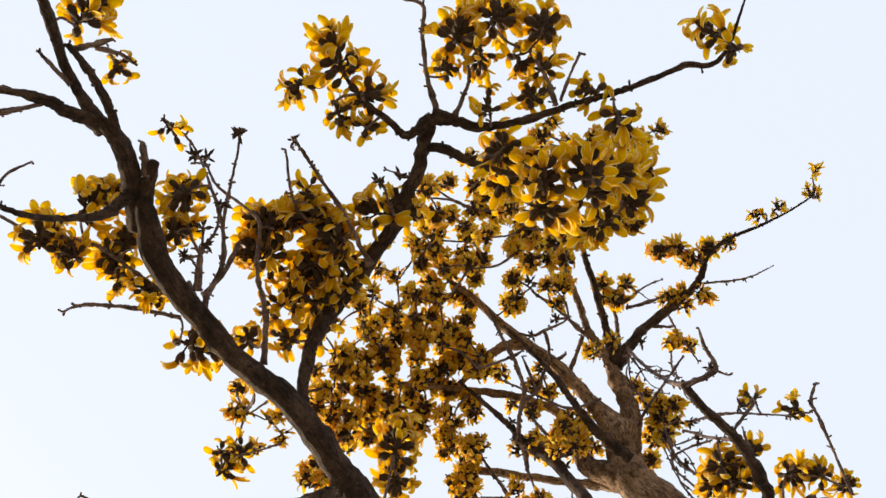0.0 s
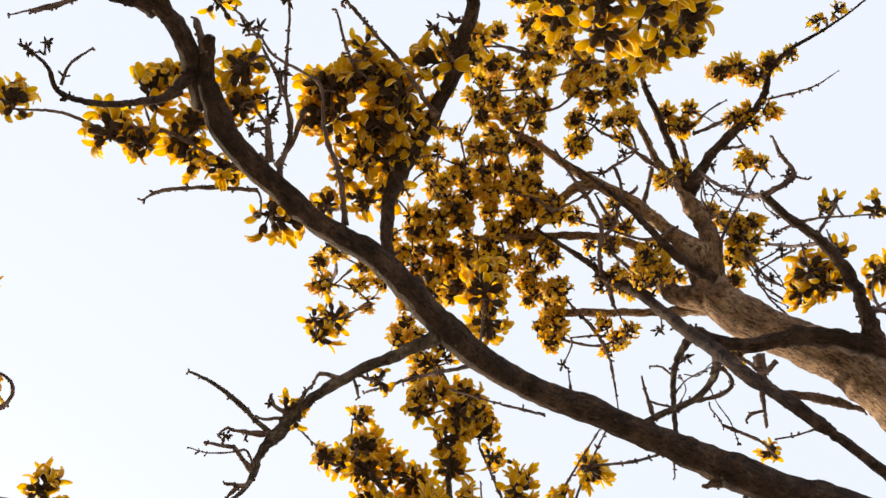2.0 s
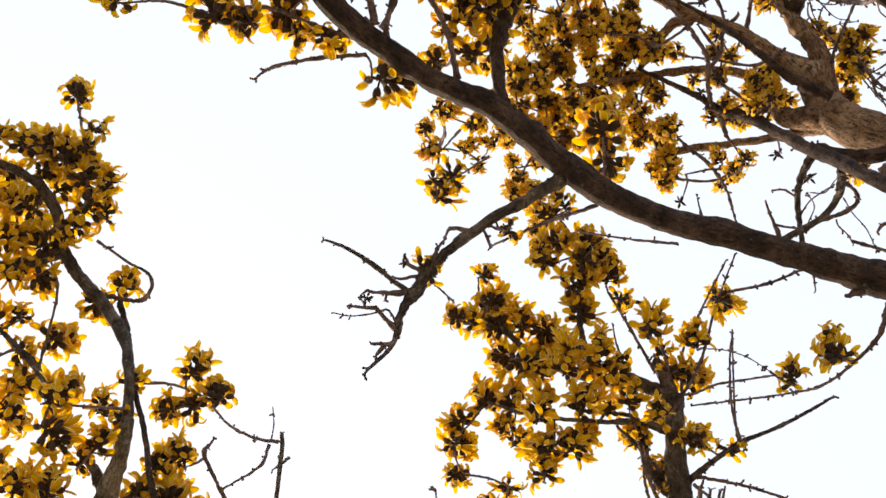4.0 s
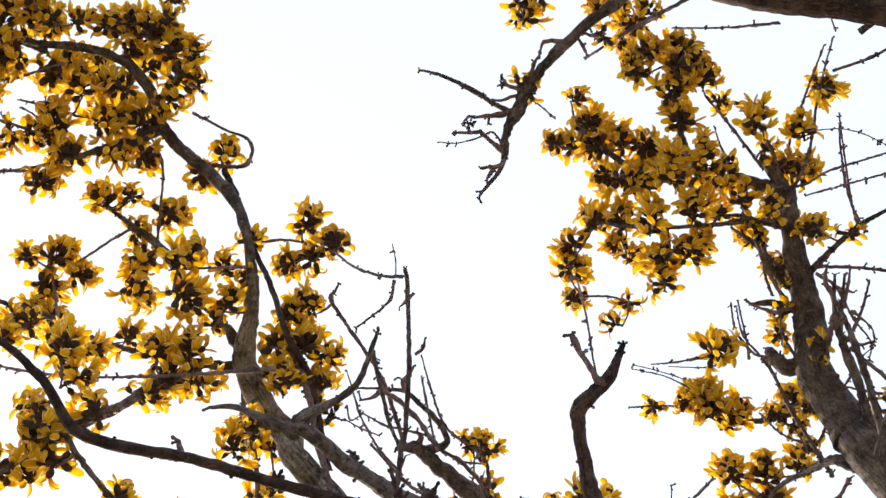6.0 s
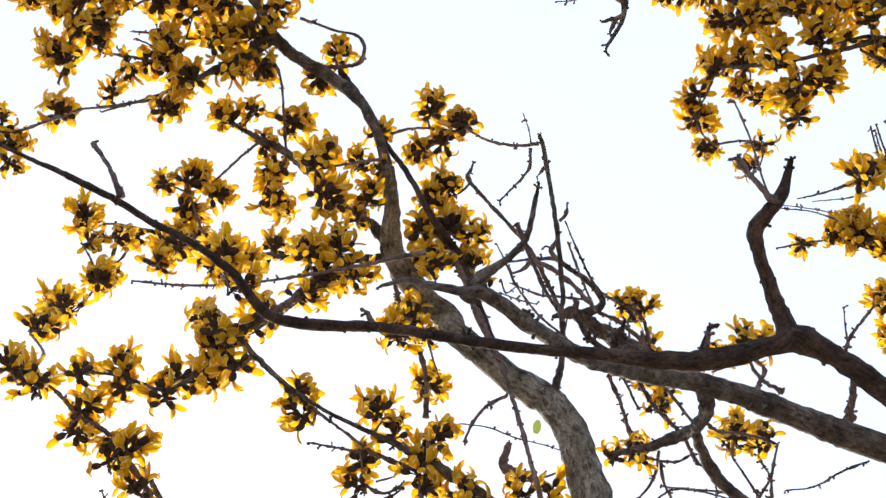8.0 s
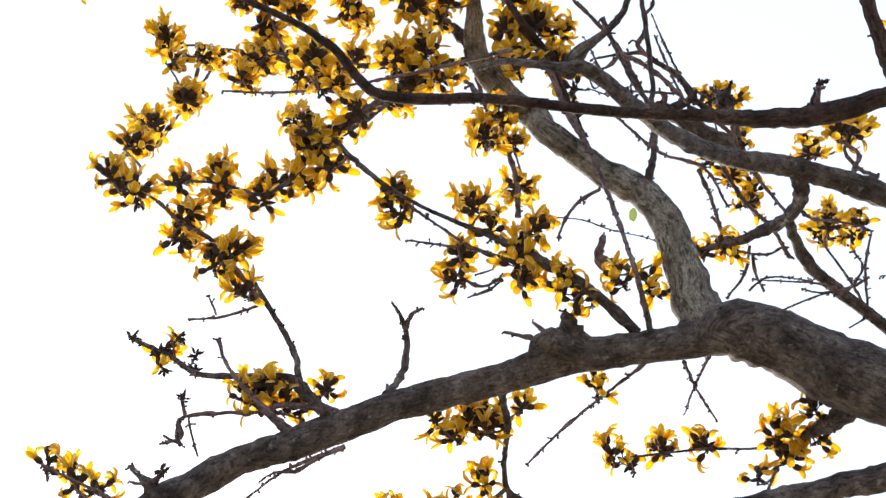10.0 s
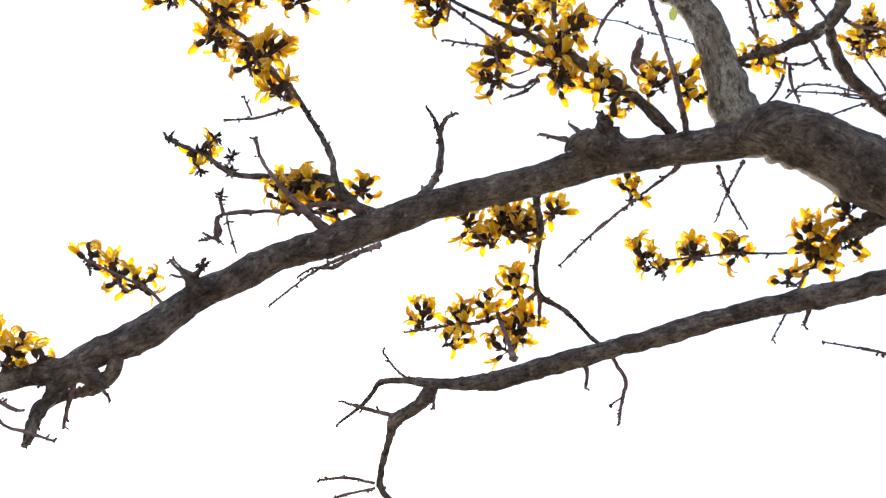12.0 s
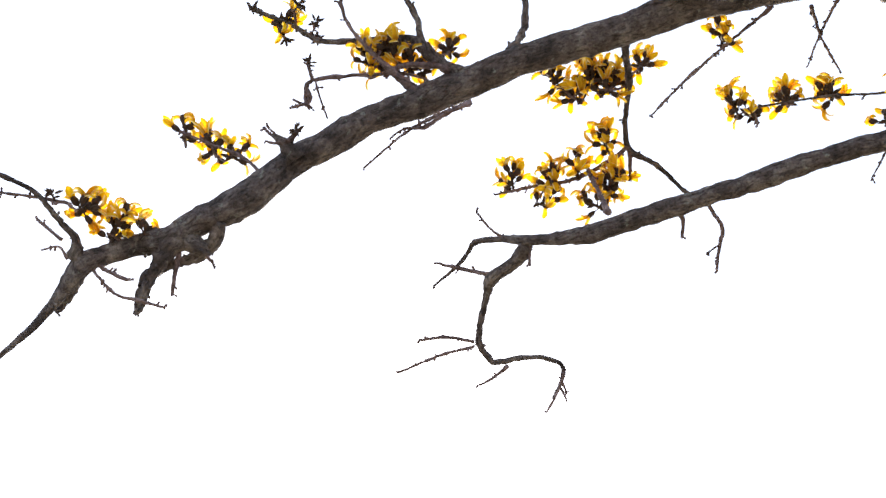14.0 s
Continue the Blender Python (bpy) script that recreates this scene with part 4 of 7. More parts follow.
twig([(-2.332, 2.356, 2.457, 0.0056), (-2.383, 2.353, 2.436, 0.0048), (-2.417, 2.339, 2.422, 0.0032)])
twig([(-2.269, 2.495, 2.447, 0.0041), (-2.271, 2.516, 2.424, 0.0033)])
twig([(-2.175, 2.166, 2.671, 0.0047), (-2.195, 2.130, 2.692, 0.0039), (-2.207, 2.088, 2.727, 0.0031)])
twig([(-1.715, 2.318, 2.659, 0.0074), (-1.720, 2.348, 2.640, 0.0067), (-1.720, 2.387, 2.616, 0.0059), (-1.746, 2.406, 2.575, 0.0052), (-1.769, 2.425, 2.535, 0.0044)])
twig([(-1.741, 2.400, 2.584, 0.0030), (-1.768, 2.392, 2.570, 0.0030)])
twig([(-1.775, 2.295, 2.650, 0.0074), (-1.785, 2.324, 2.627, 0.0059), (-1.799, 2.337, 2.602, 0.0044)])
twig([(-2.115, 2.174, 2.645, 0.0070), (-2.137, 2.200, 2.600, 0.0046)])
twig([(-1.279, 2.440, 2.692, 0.0057), (-1.293, 2.460, 2.676, 0.0050), (-1.313, 2.469, 2.650, 0.0035)])
twig([(-1.172, 2.684, 2.623, 0.0043), (-1.238, 2.619, 2.637, 0.0036), (-1.303, 2.557, 2.648, 0.0028)])
twig([(-1.433, 3.006, 2.235, 0.0195), (-1.426, 2.931, 2.320, 0.0136), (-1.410, 2.892, 2.374, 0.0067), (-1.429, 2.870, 2.382, 0.0038)])
twig([(-0.688, 0.564, 4.246, 0.0171), (-0.692, 0.516, 4.239, 0.0105), (-0.696, 0.487, 4.247, 0.0065)])
twig([(-2.069, 0.990, 4.408, 0.0056), (-2.019, 1.000, 4.420, 0.0048), (-1.947, 1.007, 4.441, 0.0040)])
branch([(-2.018, 0.906, 4.479, 0.0097), (-2.107, 0.944, 4.423, 0.0081), (-2.178, 1.007, 4.357, 0.0064), (-2.231, 1.037, 4.320, 0.0040)])
branch([(-1.873, 0.979, 4.486, 0.0129), (-1.997, 0.873, 4.507, 0.0113), (-2.142, 0.831, 4.481, 0.0097), (-2.273, 0.737, 4.493, 0.0064)])
twig([(-2.257, 1.101, 4.249, 0.0056), (-2.369, 1.065, 4.226, 0.0048), (-2.433, 1.045, 4.212, 0.0040), (-2.511, 1.016, 4.199, 0.0032)])
twig([(1.043, 1.617, 4.370, 0.0061), (0.998, 1.588, 4.411, 0.0054), (0.956, 1.566, 4.470, 0.0047), (0.895, 1.546, 4.476, 0.0039)])
twig([(0.368, 1.612, 4.863, 0.0070), (0.339, 1.543, 4.886, 0.0062), (0.276, 1.478, 4.928, 0.0062), (0.264, 1.435, 4.964, 0.0044)])
twig([(0.469, 1.557, 4.937, 0.0062), (0.388, 1.580, 4.874, 0.0053), (0.298, 1.572, 4.853, 0.0052), (0.216, 1.532, 4.886, 0.0035)])
twig([(0.507, 1.468, 5.043, 0.0054), (0.400, 1.478, 4.995, 0.0054), (0.288, 1.442, 5.025, 0.0045), (0.186, 1.417, 5.084, 0.0037)])
twig([(-0.136, 2.148, 4.364, 0.0057), (-0.043, 2.161, 4.322, 0.0048), (0.032, 2.132, 4.301, 0.0048), (0.119, 2.118, 4.275, 0.0039), (0.225, 2.109, 4.251, 0.0031)])
twig([(0.114, 1.992, 4.349, 0.0031), (0.081, 2.077, 4.289, 0.0039), (0.058, 2.181, 4.219, 0.0039), (0.067, 2.272, 4.167, 0.0039)])
twig([(-0.131, 2.425, 3.958, 0.0108), (-0.086, 2.342, 3.984, 0.0076), (-0.088, 2.266, 4.006, 0.0061), (-0.069, 2.236, 4.029, 0.0038)])
twig([(-0.106, 2.409, 3.975, 0.0085), (-0.050, 2.319, 3.985, 0.0061), (-0.017, 2.272, 4.023, 0.0038)])
twig([(-0.104, 2.459, 3.945, 0.0069), (-0.034, 2.375, 3.955, 0.0053), (0.019, 2.317, 4.006, 0.0038)])
branch([(-0.112, 2.718, 3.666, 0.0223), (-0.189, 2.675, 3.730, 0.0182), (-0.233, 2.677, 3.776, 0.0154), (-0.299, 2.751, 3.833, 0.0119), (-0.388, 2.866, 3.919, 0.0083), (-0.457, 2.966, 3.959, 0.0051)])
twig([(-0.322, 2.795, 3.740, 0.0055), (-0.258, 2.789, 3.738, 0.0062), (-0.207, 2.736, 3.748, 0.0069)])
twig([(-0.259, 2.792, 3.736, 0.0047), (-0.283, 2.823, 3.710, 0.0039), (-0.281, 2.867, 3.684, 0.0039)])
twig([(-0.206, 2.668, 3.910, 0.0056), (-0.258, 2.701, 3.875, 0.0048), (-0.335, 2.680, 3.926, 0.0040), (-0.373, 2.645, 3.996, 0.0033)])
twig([(-0.172, 2.662, 3.863, 0.0063), (-0.159, 2.582, 3.891, 0.0047), (-0.111, 2.527, 3.902, 0.0038)])
twig([(-0.574, 2.464, 4.108, 0.0017), (-0.478, 2.544, 4.147, 0.0025), (-0.412, 2.594, 4.196, 0.0034)])
twig([(-0.662, 2.362, 4.024, 0.0016), (-0.588, 2.450, 4.052, 0.0025), (-0.516, 2.539, 4.043, 0.0033)])
twig([(-0.333, 2.410, 4.209, 0.0025), (-0.343, 2.515, 4.203, 0.0042), (-0.319, 2.581, 4.171, 0.0051)])
branch([(-0.135, 2.450, 4.182, 0.0164), (-0.189, 2.366, 4.205, 0.0114), (-0.202, 2.299, 4.242, 0.0090), (-0.200, 2.214, 4.318, 0.0074), (-0.301, 2.181, 4.357, 0.0050)])
twig([(-0.140, 2.440, 4.186, 0.0098), (-0.224, 2.410, 4.120, 0.0073), (-0.284, 2.367, 4.129, 0.0048), (-0.300, 2.344, 4.138, 0.0032)])
twig([(-0.219, 2.549, 4.038, 0.0073), (-0.237, 2.474, 4.078, 0.0056), (-0.228, 2.426, 4.109, 0.0040)])
twig([(-0.067, 2.235, 4.367, 0.0066), (-0.036, 2.113, 4.450, 0.0050), (0.052, 2.009, 4.514, 0.0041), (0.159, 1.901, 4.586, 0.0033)])
twig([(-0.213, 1.978, 4.504, 0.0025), (-0.213, 2.055, 4.458, 0.0042), (-0.185, 2.190, 4.384, 0.0050)])
twig([(-1.067, 1.618, 3.882, 0.0014), (-1.073, 1.654, 3.857, 0.0021), (-1.080, 1.671, 3.819, 0.0028)])
twig([(-1.312, 1.892, 3.670, 0.0035), (-1.315, 1.920, 3.645, 0.0028), (-1.284, 1.926, 3.660, 0.0021)])
twig([(-1.327, 1.912, 3.645, 0.0021), (-1.299, 1.945, 3.635, 0.0028), (-1.264, 1.981, 3.627, 0.0021)])
branch([(-1.234, 1.861, 3.814, 0.0086), (-1.233, 1.923, 3.722, 0.0071), (-1.226, 1.961, 3.638, 0.0063), (-1.212, 1.991, 3.578, 0.0056)])
twig([(-1.156, 1.994, 3.825, 0.0037), (-1.155, 2.054, 3.705, 0.0043), (-1.147, 2.073, 3.623, 0.0042)])
twig([(-1.230, 1.924, 3.722, 0.0050), (-1.196, 1.969, 3.706, 0.0064), (-1.169, 2.027, 3.675, 0.0064), (-1.149, 2.065, 3.628, 0.0057)])
twig([(-1.091, 2.242, 3.662, 0.0059), (-1.108, 2.288, 3.615, 0.0059), (-1.099, 2.372, 3.552, 0.0059), (-1.080, 2.457, 3.494, 0.0059)])
twig([(-1.054, 2.667, 3.509, 0.0038), (-1.038, 2.739, 3.432, 0.0045), (-1.037, 2.800, 3.383, 0.0053)])
twig([(-1.030, 2.799, 3.389, 0.0053), (-0.991, 2.753, 3.478, 0.0046), (-0.942, 2.735, 3.565, 0.0038)])
twig([(-0.883, 2.399, 3.590, 0.0065), (-0.860, 2.451, 3.562, 0.0065), (-0.885, 2.429, 3.493, 0.0078), (-0.888, 2.415, 3.432, 0.0097)])
twig([(-1.096, 2.802, 3.346, 0.0030), (-1.049, 2.815, 3.364, 0.0038)])
twig([(-1.358, 2.151, 3.175, 0.0098), (-1.401, 2.104, 3.215, 0.0114), (-1.442, 2.081, 3.237, 0.0123), (-1.436, 2.065, 3.255, 0.0115), (-1.416, 2.058, 3.287, 0.0070)])
twig([(-1.563, 2.019, 3.015, 0.0073), (-1.585, 1.998, 3.047, 0.0066), (-1.595, 1.992, 3.060, 0.0036)])
twig([(-1.525, 2.026, 3.061, 0.0051), (-1.500, 2.050, 3.085, 0.0044), (-1.476, 2.077, 3.106, 0.0030)])
twig([(-1.255, 2.546, 3.529, 0.0046), (-1.197, 2.597, 3.523, 0.0046), (-1.150, 2.612, 3.539, 0.0038)])
twig([(-1.227, 2.574, 3.523, 0.0062), (-1.246, 2.616, 3.492, 0.0054), (-1.249, 2.663, 3.466, 0.0039)])
twig([(-1.038, 2.385, 3.435, 0.0050), (-1.027, 2.468, 3.446, 0.0050), (-0.990, 2.544, 3.478, 0.0044), (-0.938, 2.596, 3.467, 0.0029)])
twig([(-1.722, 1.829, 3.187, 0.0038), (-1.670, 1.890, 3.140, 0.0044), (-1.613, 1.899, 3.140, 0.0051)])
twig([(-1.711, 1.901, 3.135, 0.0030), (-1.652, 1.910, 3.135, 0.0038), (-1.615, 1.902, 3.135, 0.0036)])
branch([(-1.133, 2.329, 3.664, 0.0257), (-1.168, 2.246, 3.680, 0.0233), (-1.199, 2.172, 3.691, 0.0209), (-1.218, 2.127, 3.700, 0.0186), (-1.243, 2.111, 3.702, 0.0149), (-1.275, 2.099, 3.699, 0.0067)])
branch([(-1.231, 2.138, 3.702, 0.0164), (-1.175, 2.142, 3.704, 0.0141), (-1.147, 2.143, 3.713, 0.0112), (-1.145, 2.117, 3.729, 0.0097), (-1.154, 2.070, 3.743, 0.0089), (-1.176, 2.031, 3.760, 0.0082), (-1.195, 1.986, 3.769, 0.0074), (-1.239, 1.958, 3.772, 0.0052), (-1.292, 1.932, 3.772, 0.0037), (-1.308, 1.925, 3.771, 0.0022)])
twig([(-1.190, 1.993, 3.766, 0.0067), (-1.196, 1.965, 3.782, 0.0067), (-1.178, 1.958, 3.792, 0.0067), (-1.154, 1.943, 3.808, 0.0044)])
twig([(-1.184, 1.966, 3.785, 0.0037), (-1.201, 1.949, 3.790, 0.0030)])
twig([(-1.250, 2.109, 3.701, 0.0082), (-1.247, 2.070, 3.714, 0.0074), (-1.241, 2.010, 3.740, 0.0074), (-1.239, 1.949, 3.777, 0.0059), (-1.250, 1.885, 3.814, 0.0059), (-1.274, 1.801, 3.857, 0.0059), (-1.293, 1.722, 3.899, 0.0067), (-1.276, 1.710, 3.912, 0.0044), (-1.262, 1.700, 3.923, 0.0022)])
twig([(-1.240, 2.018, 3.736, 0.0044), (-1.255, 2.022, 3.728, 0.0044), (-1.263, 2.029, 3.721, 0.0030)])
branch([(-1.152, 1.435, 3.027, 0.0178), (-1.117, 1.417, 3.037, 0.0165), (-1.083, 1.416, 3.048, 0.0112), (-1.049, 1.418, 3.058, 0.0089), (-1.004, 1.409, 3.078, 0.0076), (-0.974, 1.386, 3.101, 0.0065), (-0.955, 1.367, 3.119, 0.0054), (-0.939, 1.353, 3.132, 0.0030)])
twig([(-1.132, 1.941, 3.841, 0.0022), (-1.146, 2.026, 3.820, 0.0038), (-1.157, 2.149, 3.791, 0.0046), (-1.130, 2.257, 3.806, 0.0054), (-1.114, 2.288, 3.804, 0.0047)])
twig([(-1.117, 2.264, 3.806, 0.0054), (-1.099, 2.301, 3.764, 0.0062), (-1.113, 2.357, 3.702, 0.0069), (-1.127, 2.391, 3.653, 0.0069)])
twig([(-1.168, 2.162, 3.707, 0.0060), (-1.142, 2.233, 3.720, 0.0068), (-1.125, 2.322, 3.719, 0.0077), (-1.119, 2.368, 3.693, 0.0077)])
twig([(-1.153, 2.220, 3.724, 0.0038), (-1.134, 2.275, 3.757, 0.0038), (-1.107, 2.305, 3.772, 0.0039)])
twig([(-1.257, 1.779, 3.657, 0.0021), (-1.260, 1.830, 3.626, 0.0035), (-1.263, 1.880, 3.594, 0.0035), (-1.249, 1.958, 3.551, 0.0042), (-1.219, 2.030, 3.517, 0.0042)])
twig([(-1.317, 1.949, 3.717, 0.0022), (-1.272, 2.021, 3.711, 0.0037), (-1.241, 2.059, 3.722, 0.0045), (-1.184, 2.110, 3.721, 0.0037)])
twig([(-1.313, 1.951, 3.753, 0.0037), (-1.281, 1.959, 3.758, 0.0052), (-1.243, 1.957, 3.772, 0.0052)])
twig([(-1.308, 1.951, 3.755, 0.0037), (-1.307, 1.935, 3.765, 0.0030)])
twig([(-1.140, 1.916, 3.817, 0.0059), (-1.116, 1.914, 3.825, 0.0059), (-1.102, 1.897, 3.840, 0.0029)])
twig([(-1.090, 1.800, 3.916, 0.0059), (-1.121, 1.809, 3.901, 0.0044), (-1.137, 1.811, 3.894, 0.0022)])
twig([(-1.222, 2.120, 3.703, 0.0089), (-1.205, 2.106, 3.717, 0.0074), (-1.209, 2.089, 3.726, 0.0037)])
branch([(-1.107, 1.605, 3.083, 0.0100), (-1.098, 1.585, 3.086, 0.0081), (-1.096, 1.576, 3.092, 0.0050)])
branch([(-0.235, 1.286, 4.078, 0.0204), (-0.361, 1.335, 4.092, 0.0159), (-0.418, 1.349, 4.090, 0.0153), (-0.496, 1.378, 4.079, 0.0154), (-0.561, 1.409, 4.080, 0.0148), (-0.622, 1.441, 4.059, 0.0169), (-0.662, 1.478, 4.038, 0.0197), (-0.690, 1.488, 4.009, 0.0133), (-0.715, 1.514, 3.984, 0.0111), (-0.725, 1.538, 3.961, 0.0104), (-0.743, 1.553, 3.930, 0.0076), (-0.768, 1.556, 3.893, 0.0061), (-0.796, 1.552, 3.848, 0.0047), (-0.806, 1.557, 3.833, 0.0033)])
branch([(-0.667, 1.483, 4.025, 0.0126), (-0.709, 1.437, 4.041, 0.0077), (-0.741, 1.390, 4.047, 0.0091), (-0.784, 1.334, 4.046, 0.0062), (-0.813, 1.294, 4.028, 0.0048), (-0.839, 1.273, 4.023, 0.0034)])
twig([(-0.683, 1.466, 4.019, 0.0077), (-0.724, 1.450, 4.011, 0.0063), (-0.764, 1.438, 4.012, 0.0049), (-0.773, 1.431, 4.014, 0.0035)])
twig([(-0.730, 1.451, 4.010, 0.0042), (-0.738, 1.463, 4.004, 0.0042)])
twig([(-0.726, 1.532, 3.964, 0.0076), (-0.745, 1.494, 3.967, 0.0069), (-0.759, 1.462, 3.969, 0.0069), (-0.787, 1.442, 3.953, 0.0048), (-0.814, 1.425, 3.947, 0.0034)])
twig([(-0.721, 1.522, 3.968, 0.0049), (-0.726, 1.490, 3.971, 0.0041), (-0.735, 1.470, 3.968, 0.0034), (-0.767, 1.471, 3.964, 0.0028), (-0.820, 1.458, 3.953, 0.0021), (-0.859, 1.435, 3.948, 0.0021)])
twig([(-0.736, 1.549, 3.933, 0.0069), (-0.766, 1.543, 3.932, 0.0062), (-0.791, 1.535, 3.933, 0.0034)])
twig([(-0.759, 1.546, 3.932, 0.0055), (-0.777, 1.558, 3.924, 0.0055), (-0.788, 1.566, 3.919, 0.0028)])
twig([(-0.632, 1.439, 4.059, 0.0098), (-0.651, 1.426, 4.063, 0.0070), (-0.665, 1.414, 4.067, 0.0063), (-0.669, 1.391, 4.077, 0.0035)])
twig([(-0.647, 1.445, 4.055, 0.0063), (-0.694, 1.440, 4.052, 0.0049), (-0.709, 1.432, 4.054, 0.0035)])
twig([(-0.610, 1.427, 4.056, 0.0063), (-0.586, 1.396, 4.072, 0.0049), (-0.561, 1.377, 4.084, 0.0035)])
twig([(-0.497, 1.371, 4.082, 0.0098), (-0.541, 1.353, 4.086, 0.0049), (-0.564, 1.376, 4.073, 0.0035), (-0.589, 1.388, 4.065, 0.0028)])
twig([(-0.628, 1.454, 4.053, 0.0035), (-0.605, 1.533, 4.097, 0.0029), (-0.596, 1.579, 4.133, 0.0029)])
twig([(-0.464, 1.361, 4.079, 0.0042), (-0.459, 1.393, 4.077, 0.0056), (-0.456, 1.419, 4.065, 0.0028)])
twig([(-0.444, 1.368, 4.078, 0.0042), (-0.417, 1.407, 4.119, 0.0050), (-0.395, 1.408, 4.143, 0.0029)])
branch([(-0.102, 2.658, 3.749, 0.0182), (-0.105, 2.588, 3.811, 0.0152), (-0.098, 2.542, 3.873, 0.0138), (-0.097, 2.486, 3.939, 0.0140), (-0.096, 2.436, 3.991, 0.0125), (-0.086, 2.382, 4.023, 0.0078), (-0.054, 2.308, 4.071, 0.0047)])
twig([(-0.094, 2.444, 3.987, 0.0078), (-0.058, 2.372, 4.035, 0.0070), (-0.029, 2.321, 4.070, 0.0047)])
twig([(-0.095, 2.349, 4.157, 0.0056), (-0.056, 2.388, 4.120, 0.0056), (-0.042, 2.461, 4.047, 0.0040), (-0.020, 2.528, 4.015, 0.0032), (-0.041, 2.567, 3.988, 0.0024)])
twig([(-0.085, 2.469, 3.951, 0.0062), (-0.036, 2.531, 3.893, 0.0069), (-0.005, 2.531, 3.841, 0.0076), (0.073, 2.520, 3.807, 0.0074), (0.174, 2.498, 3.783, 0.0066)])
twig([(-0.056, 2.388, 4.120, 0.0048), (-0.017, 2.421, 4.110, 0.0040)])
twig([(-0.090, 2.439, 3.967, 0.0070), (-0.061, 2.471, 3.955, 0.0062), (-0.023, 2.482, 3.958, 0.0039)])
branch([(-0.148, 2.294, 3.382, 0.0166), (-0.081, 2.225, 3.435, 0.0154), (-0.039, 2.186, 3.443, 0.0152), (0.002, 2.135, 3.457, 0.0139), (0.038, 2.072, 3.478, 0.0113), (0.066, 2.024, 3.499, 0.0087), (0.112, 1.955, 3.536, 0.0056)])
twig([(0.064, 2.159, 3.458, 0.0076), (0.019, 2.101, 3.480, 0.0069), (-0.013, 2.062, 3.495, 0.0069), (-0.026, 2.053, 3.497, 0.0076)])
twig([(0.018, 2.112, 3.474, 0.0063), (-0.026, 2.094, 3.474, 0.0076), (-0.040, 2.090, 3.473, 0.0082)])
twig([(-0.137, 2.535, 3.927, 0.0055), (-0.157, 2.520, 3.930, 0.0070), (-0.176, 2.506, 3.934, 0.0039)])
twig([(-0.144, 2.554, 3.914, 0.0039), (-0.081, 2.563, 3.865, 0.0046), (-0.017, 2.562, 3.821, 0.0053), (0.077, 2.559, 3.785, 0.0052)])
twig([(-0.098, 2.646, 3.757, 0.0068), (-0.013, 2.595, 3.804, 0.0030)])
twig([(-0.217, 2.196, 4.285, 0.0057), (-0.214, 2.318, 4.217, 0.0074), (-0.201, 2.398, 4.175, 0.0082), (-0.175, 2.469, 4.142, 0.0098)])
twig([(-0.194, 2.265, 4.251, 0.0041), (-0.222, 2.315, 4.217, 0.0049), (-0.227, 2.388, 4.175, 0.0057)])
twig([(-0.342, 2.320, 4.118, 0.0032), (-0.356, 2.375, 4.060, 0.0040), (-0.334, 2.443, 4.028, 0.0048), (-0.301, 2.484, 4.035, 0.0064)])
twig([(-0.597, 2.273, 3.912, 0.0023), (-0.539, 2.294, 3.914, 0.0031), (-0.478, 2.309, 3.919, 0.0038)])
twig([(-0.427, 1.315, 4.388, 0.0038), (-0.498, 1.353, 4.421, 0.0031), (-0.562, 1.386, 4.458, 0.0031)])
twig([(-0.627, 0.847, 4.318, 0.0063), (-0.599, 0.887, 4.284, 0.0083), (-0.563, 0.927, 4.250, 0.0103)])
twig([(-0.576, 0.873, 4.310, 0.0070), (-0.580, 0.898, 4.280, 0.0083), (-0.557, 0.933, 4.248, 0.0090)])
twig([(-0.602, 0.820, 4.328, 0.0035), (-0.622, 0.795, 4.336, 0.0042), (-0.642, 0.793, 4.336, 0.0035)])
twig([(0.588, 1.373, 5.195, 0.0112), (0.582, 1.322, 5.223, 0.0094), (0.576, 1.269, 5.242, 0.0084), (0.568, 1.232, 5.254, 0.0047)])
twig([(0.288, 1.153, 5.232, 0.0046), (0.308, 1.176, 5.224, 0.0056), (0.383, 1.224, 5.220, 0.0065), (0.442, 1.283, 5.212, 0.0075), (0.497, 1.330, 5.208, 0.0084)])
twig([(0.438, 1.281, 5.212, 0.0056), (0.410, 1.256, 5.220, 0.0056), (0.359, 1.262, 5.217, 0.0037)])
twig([(0.464, 1.316, 5.222, 0.0084), (0.447, 1.376, 5.222, 0.0075), (0.419, 1.444, 5.198, 0.0085)])
twig([(0.323, 1.249, 5.093, 0.0081), (0.337, 1.299, 5.076, 0.0063), (0.340, 1.359, 5.077, 0.0064), (0.322, 1.399, 5.084, 0.0073)])
twig([(0.240, 1.260, 5.087, 0.0045), (0.289, 1.269, 5.086, 0.0054), (0.323, 1.253, 5.092, 0.0063), (0.377, 1.240, 5.119, 0.0045), (0.412, 1.225, 5.147, 0.0027)])
twig([(0.139, 1.148, 5.018, 0.0035), (0.177, 1.226, 4.992, 0.0062), (0.214, 1.290, 4.970, 0.0070), (0.240, 1.353, 4.949, 0.0079), (0.252, 1.402, 4.932, 0.0079), (0.236, 1.467, 4.909, 0.0079), (0.235, 1.542, 4.904, 0.0088)])
twig([(0.111, 1.335, 4.973, 0.0044), (0.163, 1.320, 4.980, 0.0053), (0.229, 1.295, 4.990, 0.0044), (0.258, 1.276, 4.998, 0.0035)])
twig([(0.247, 1.300, 4.989, 0.0035), (0.269, 1.349, 4.972, 0.0053), (0.290, 1.392, 4.958, 0.0035)])
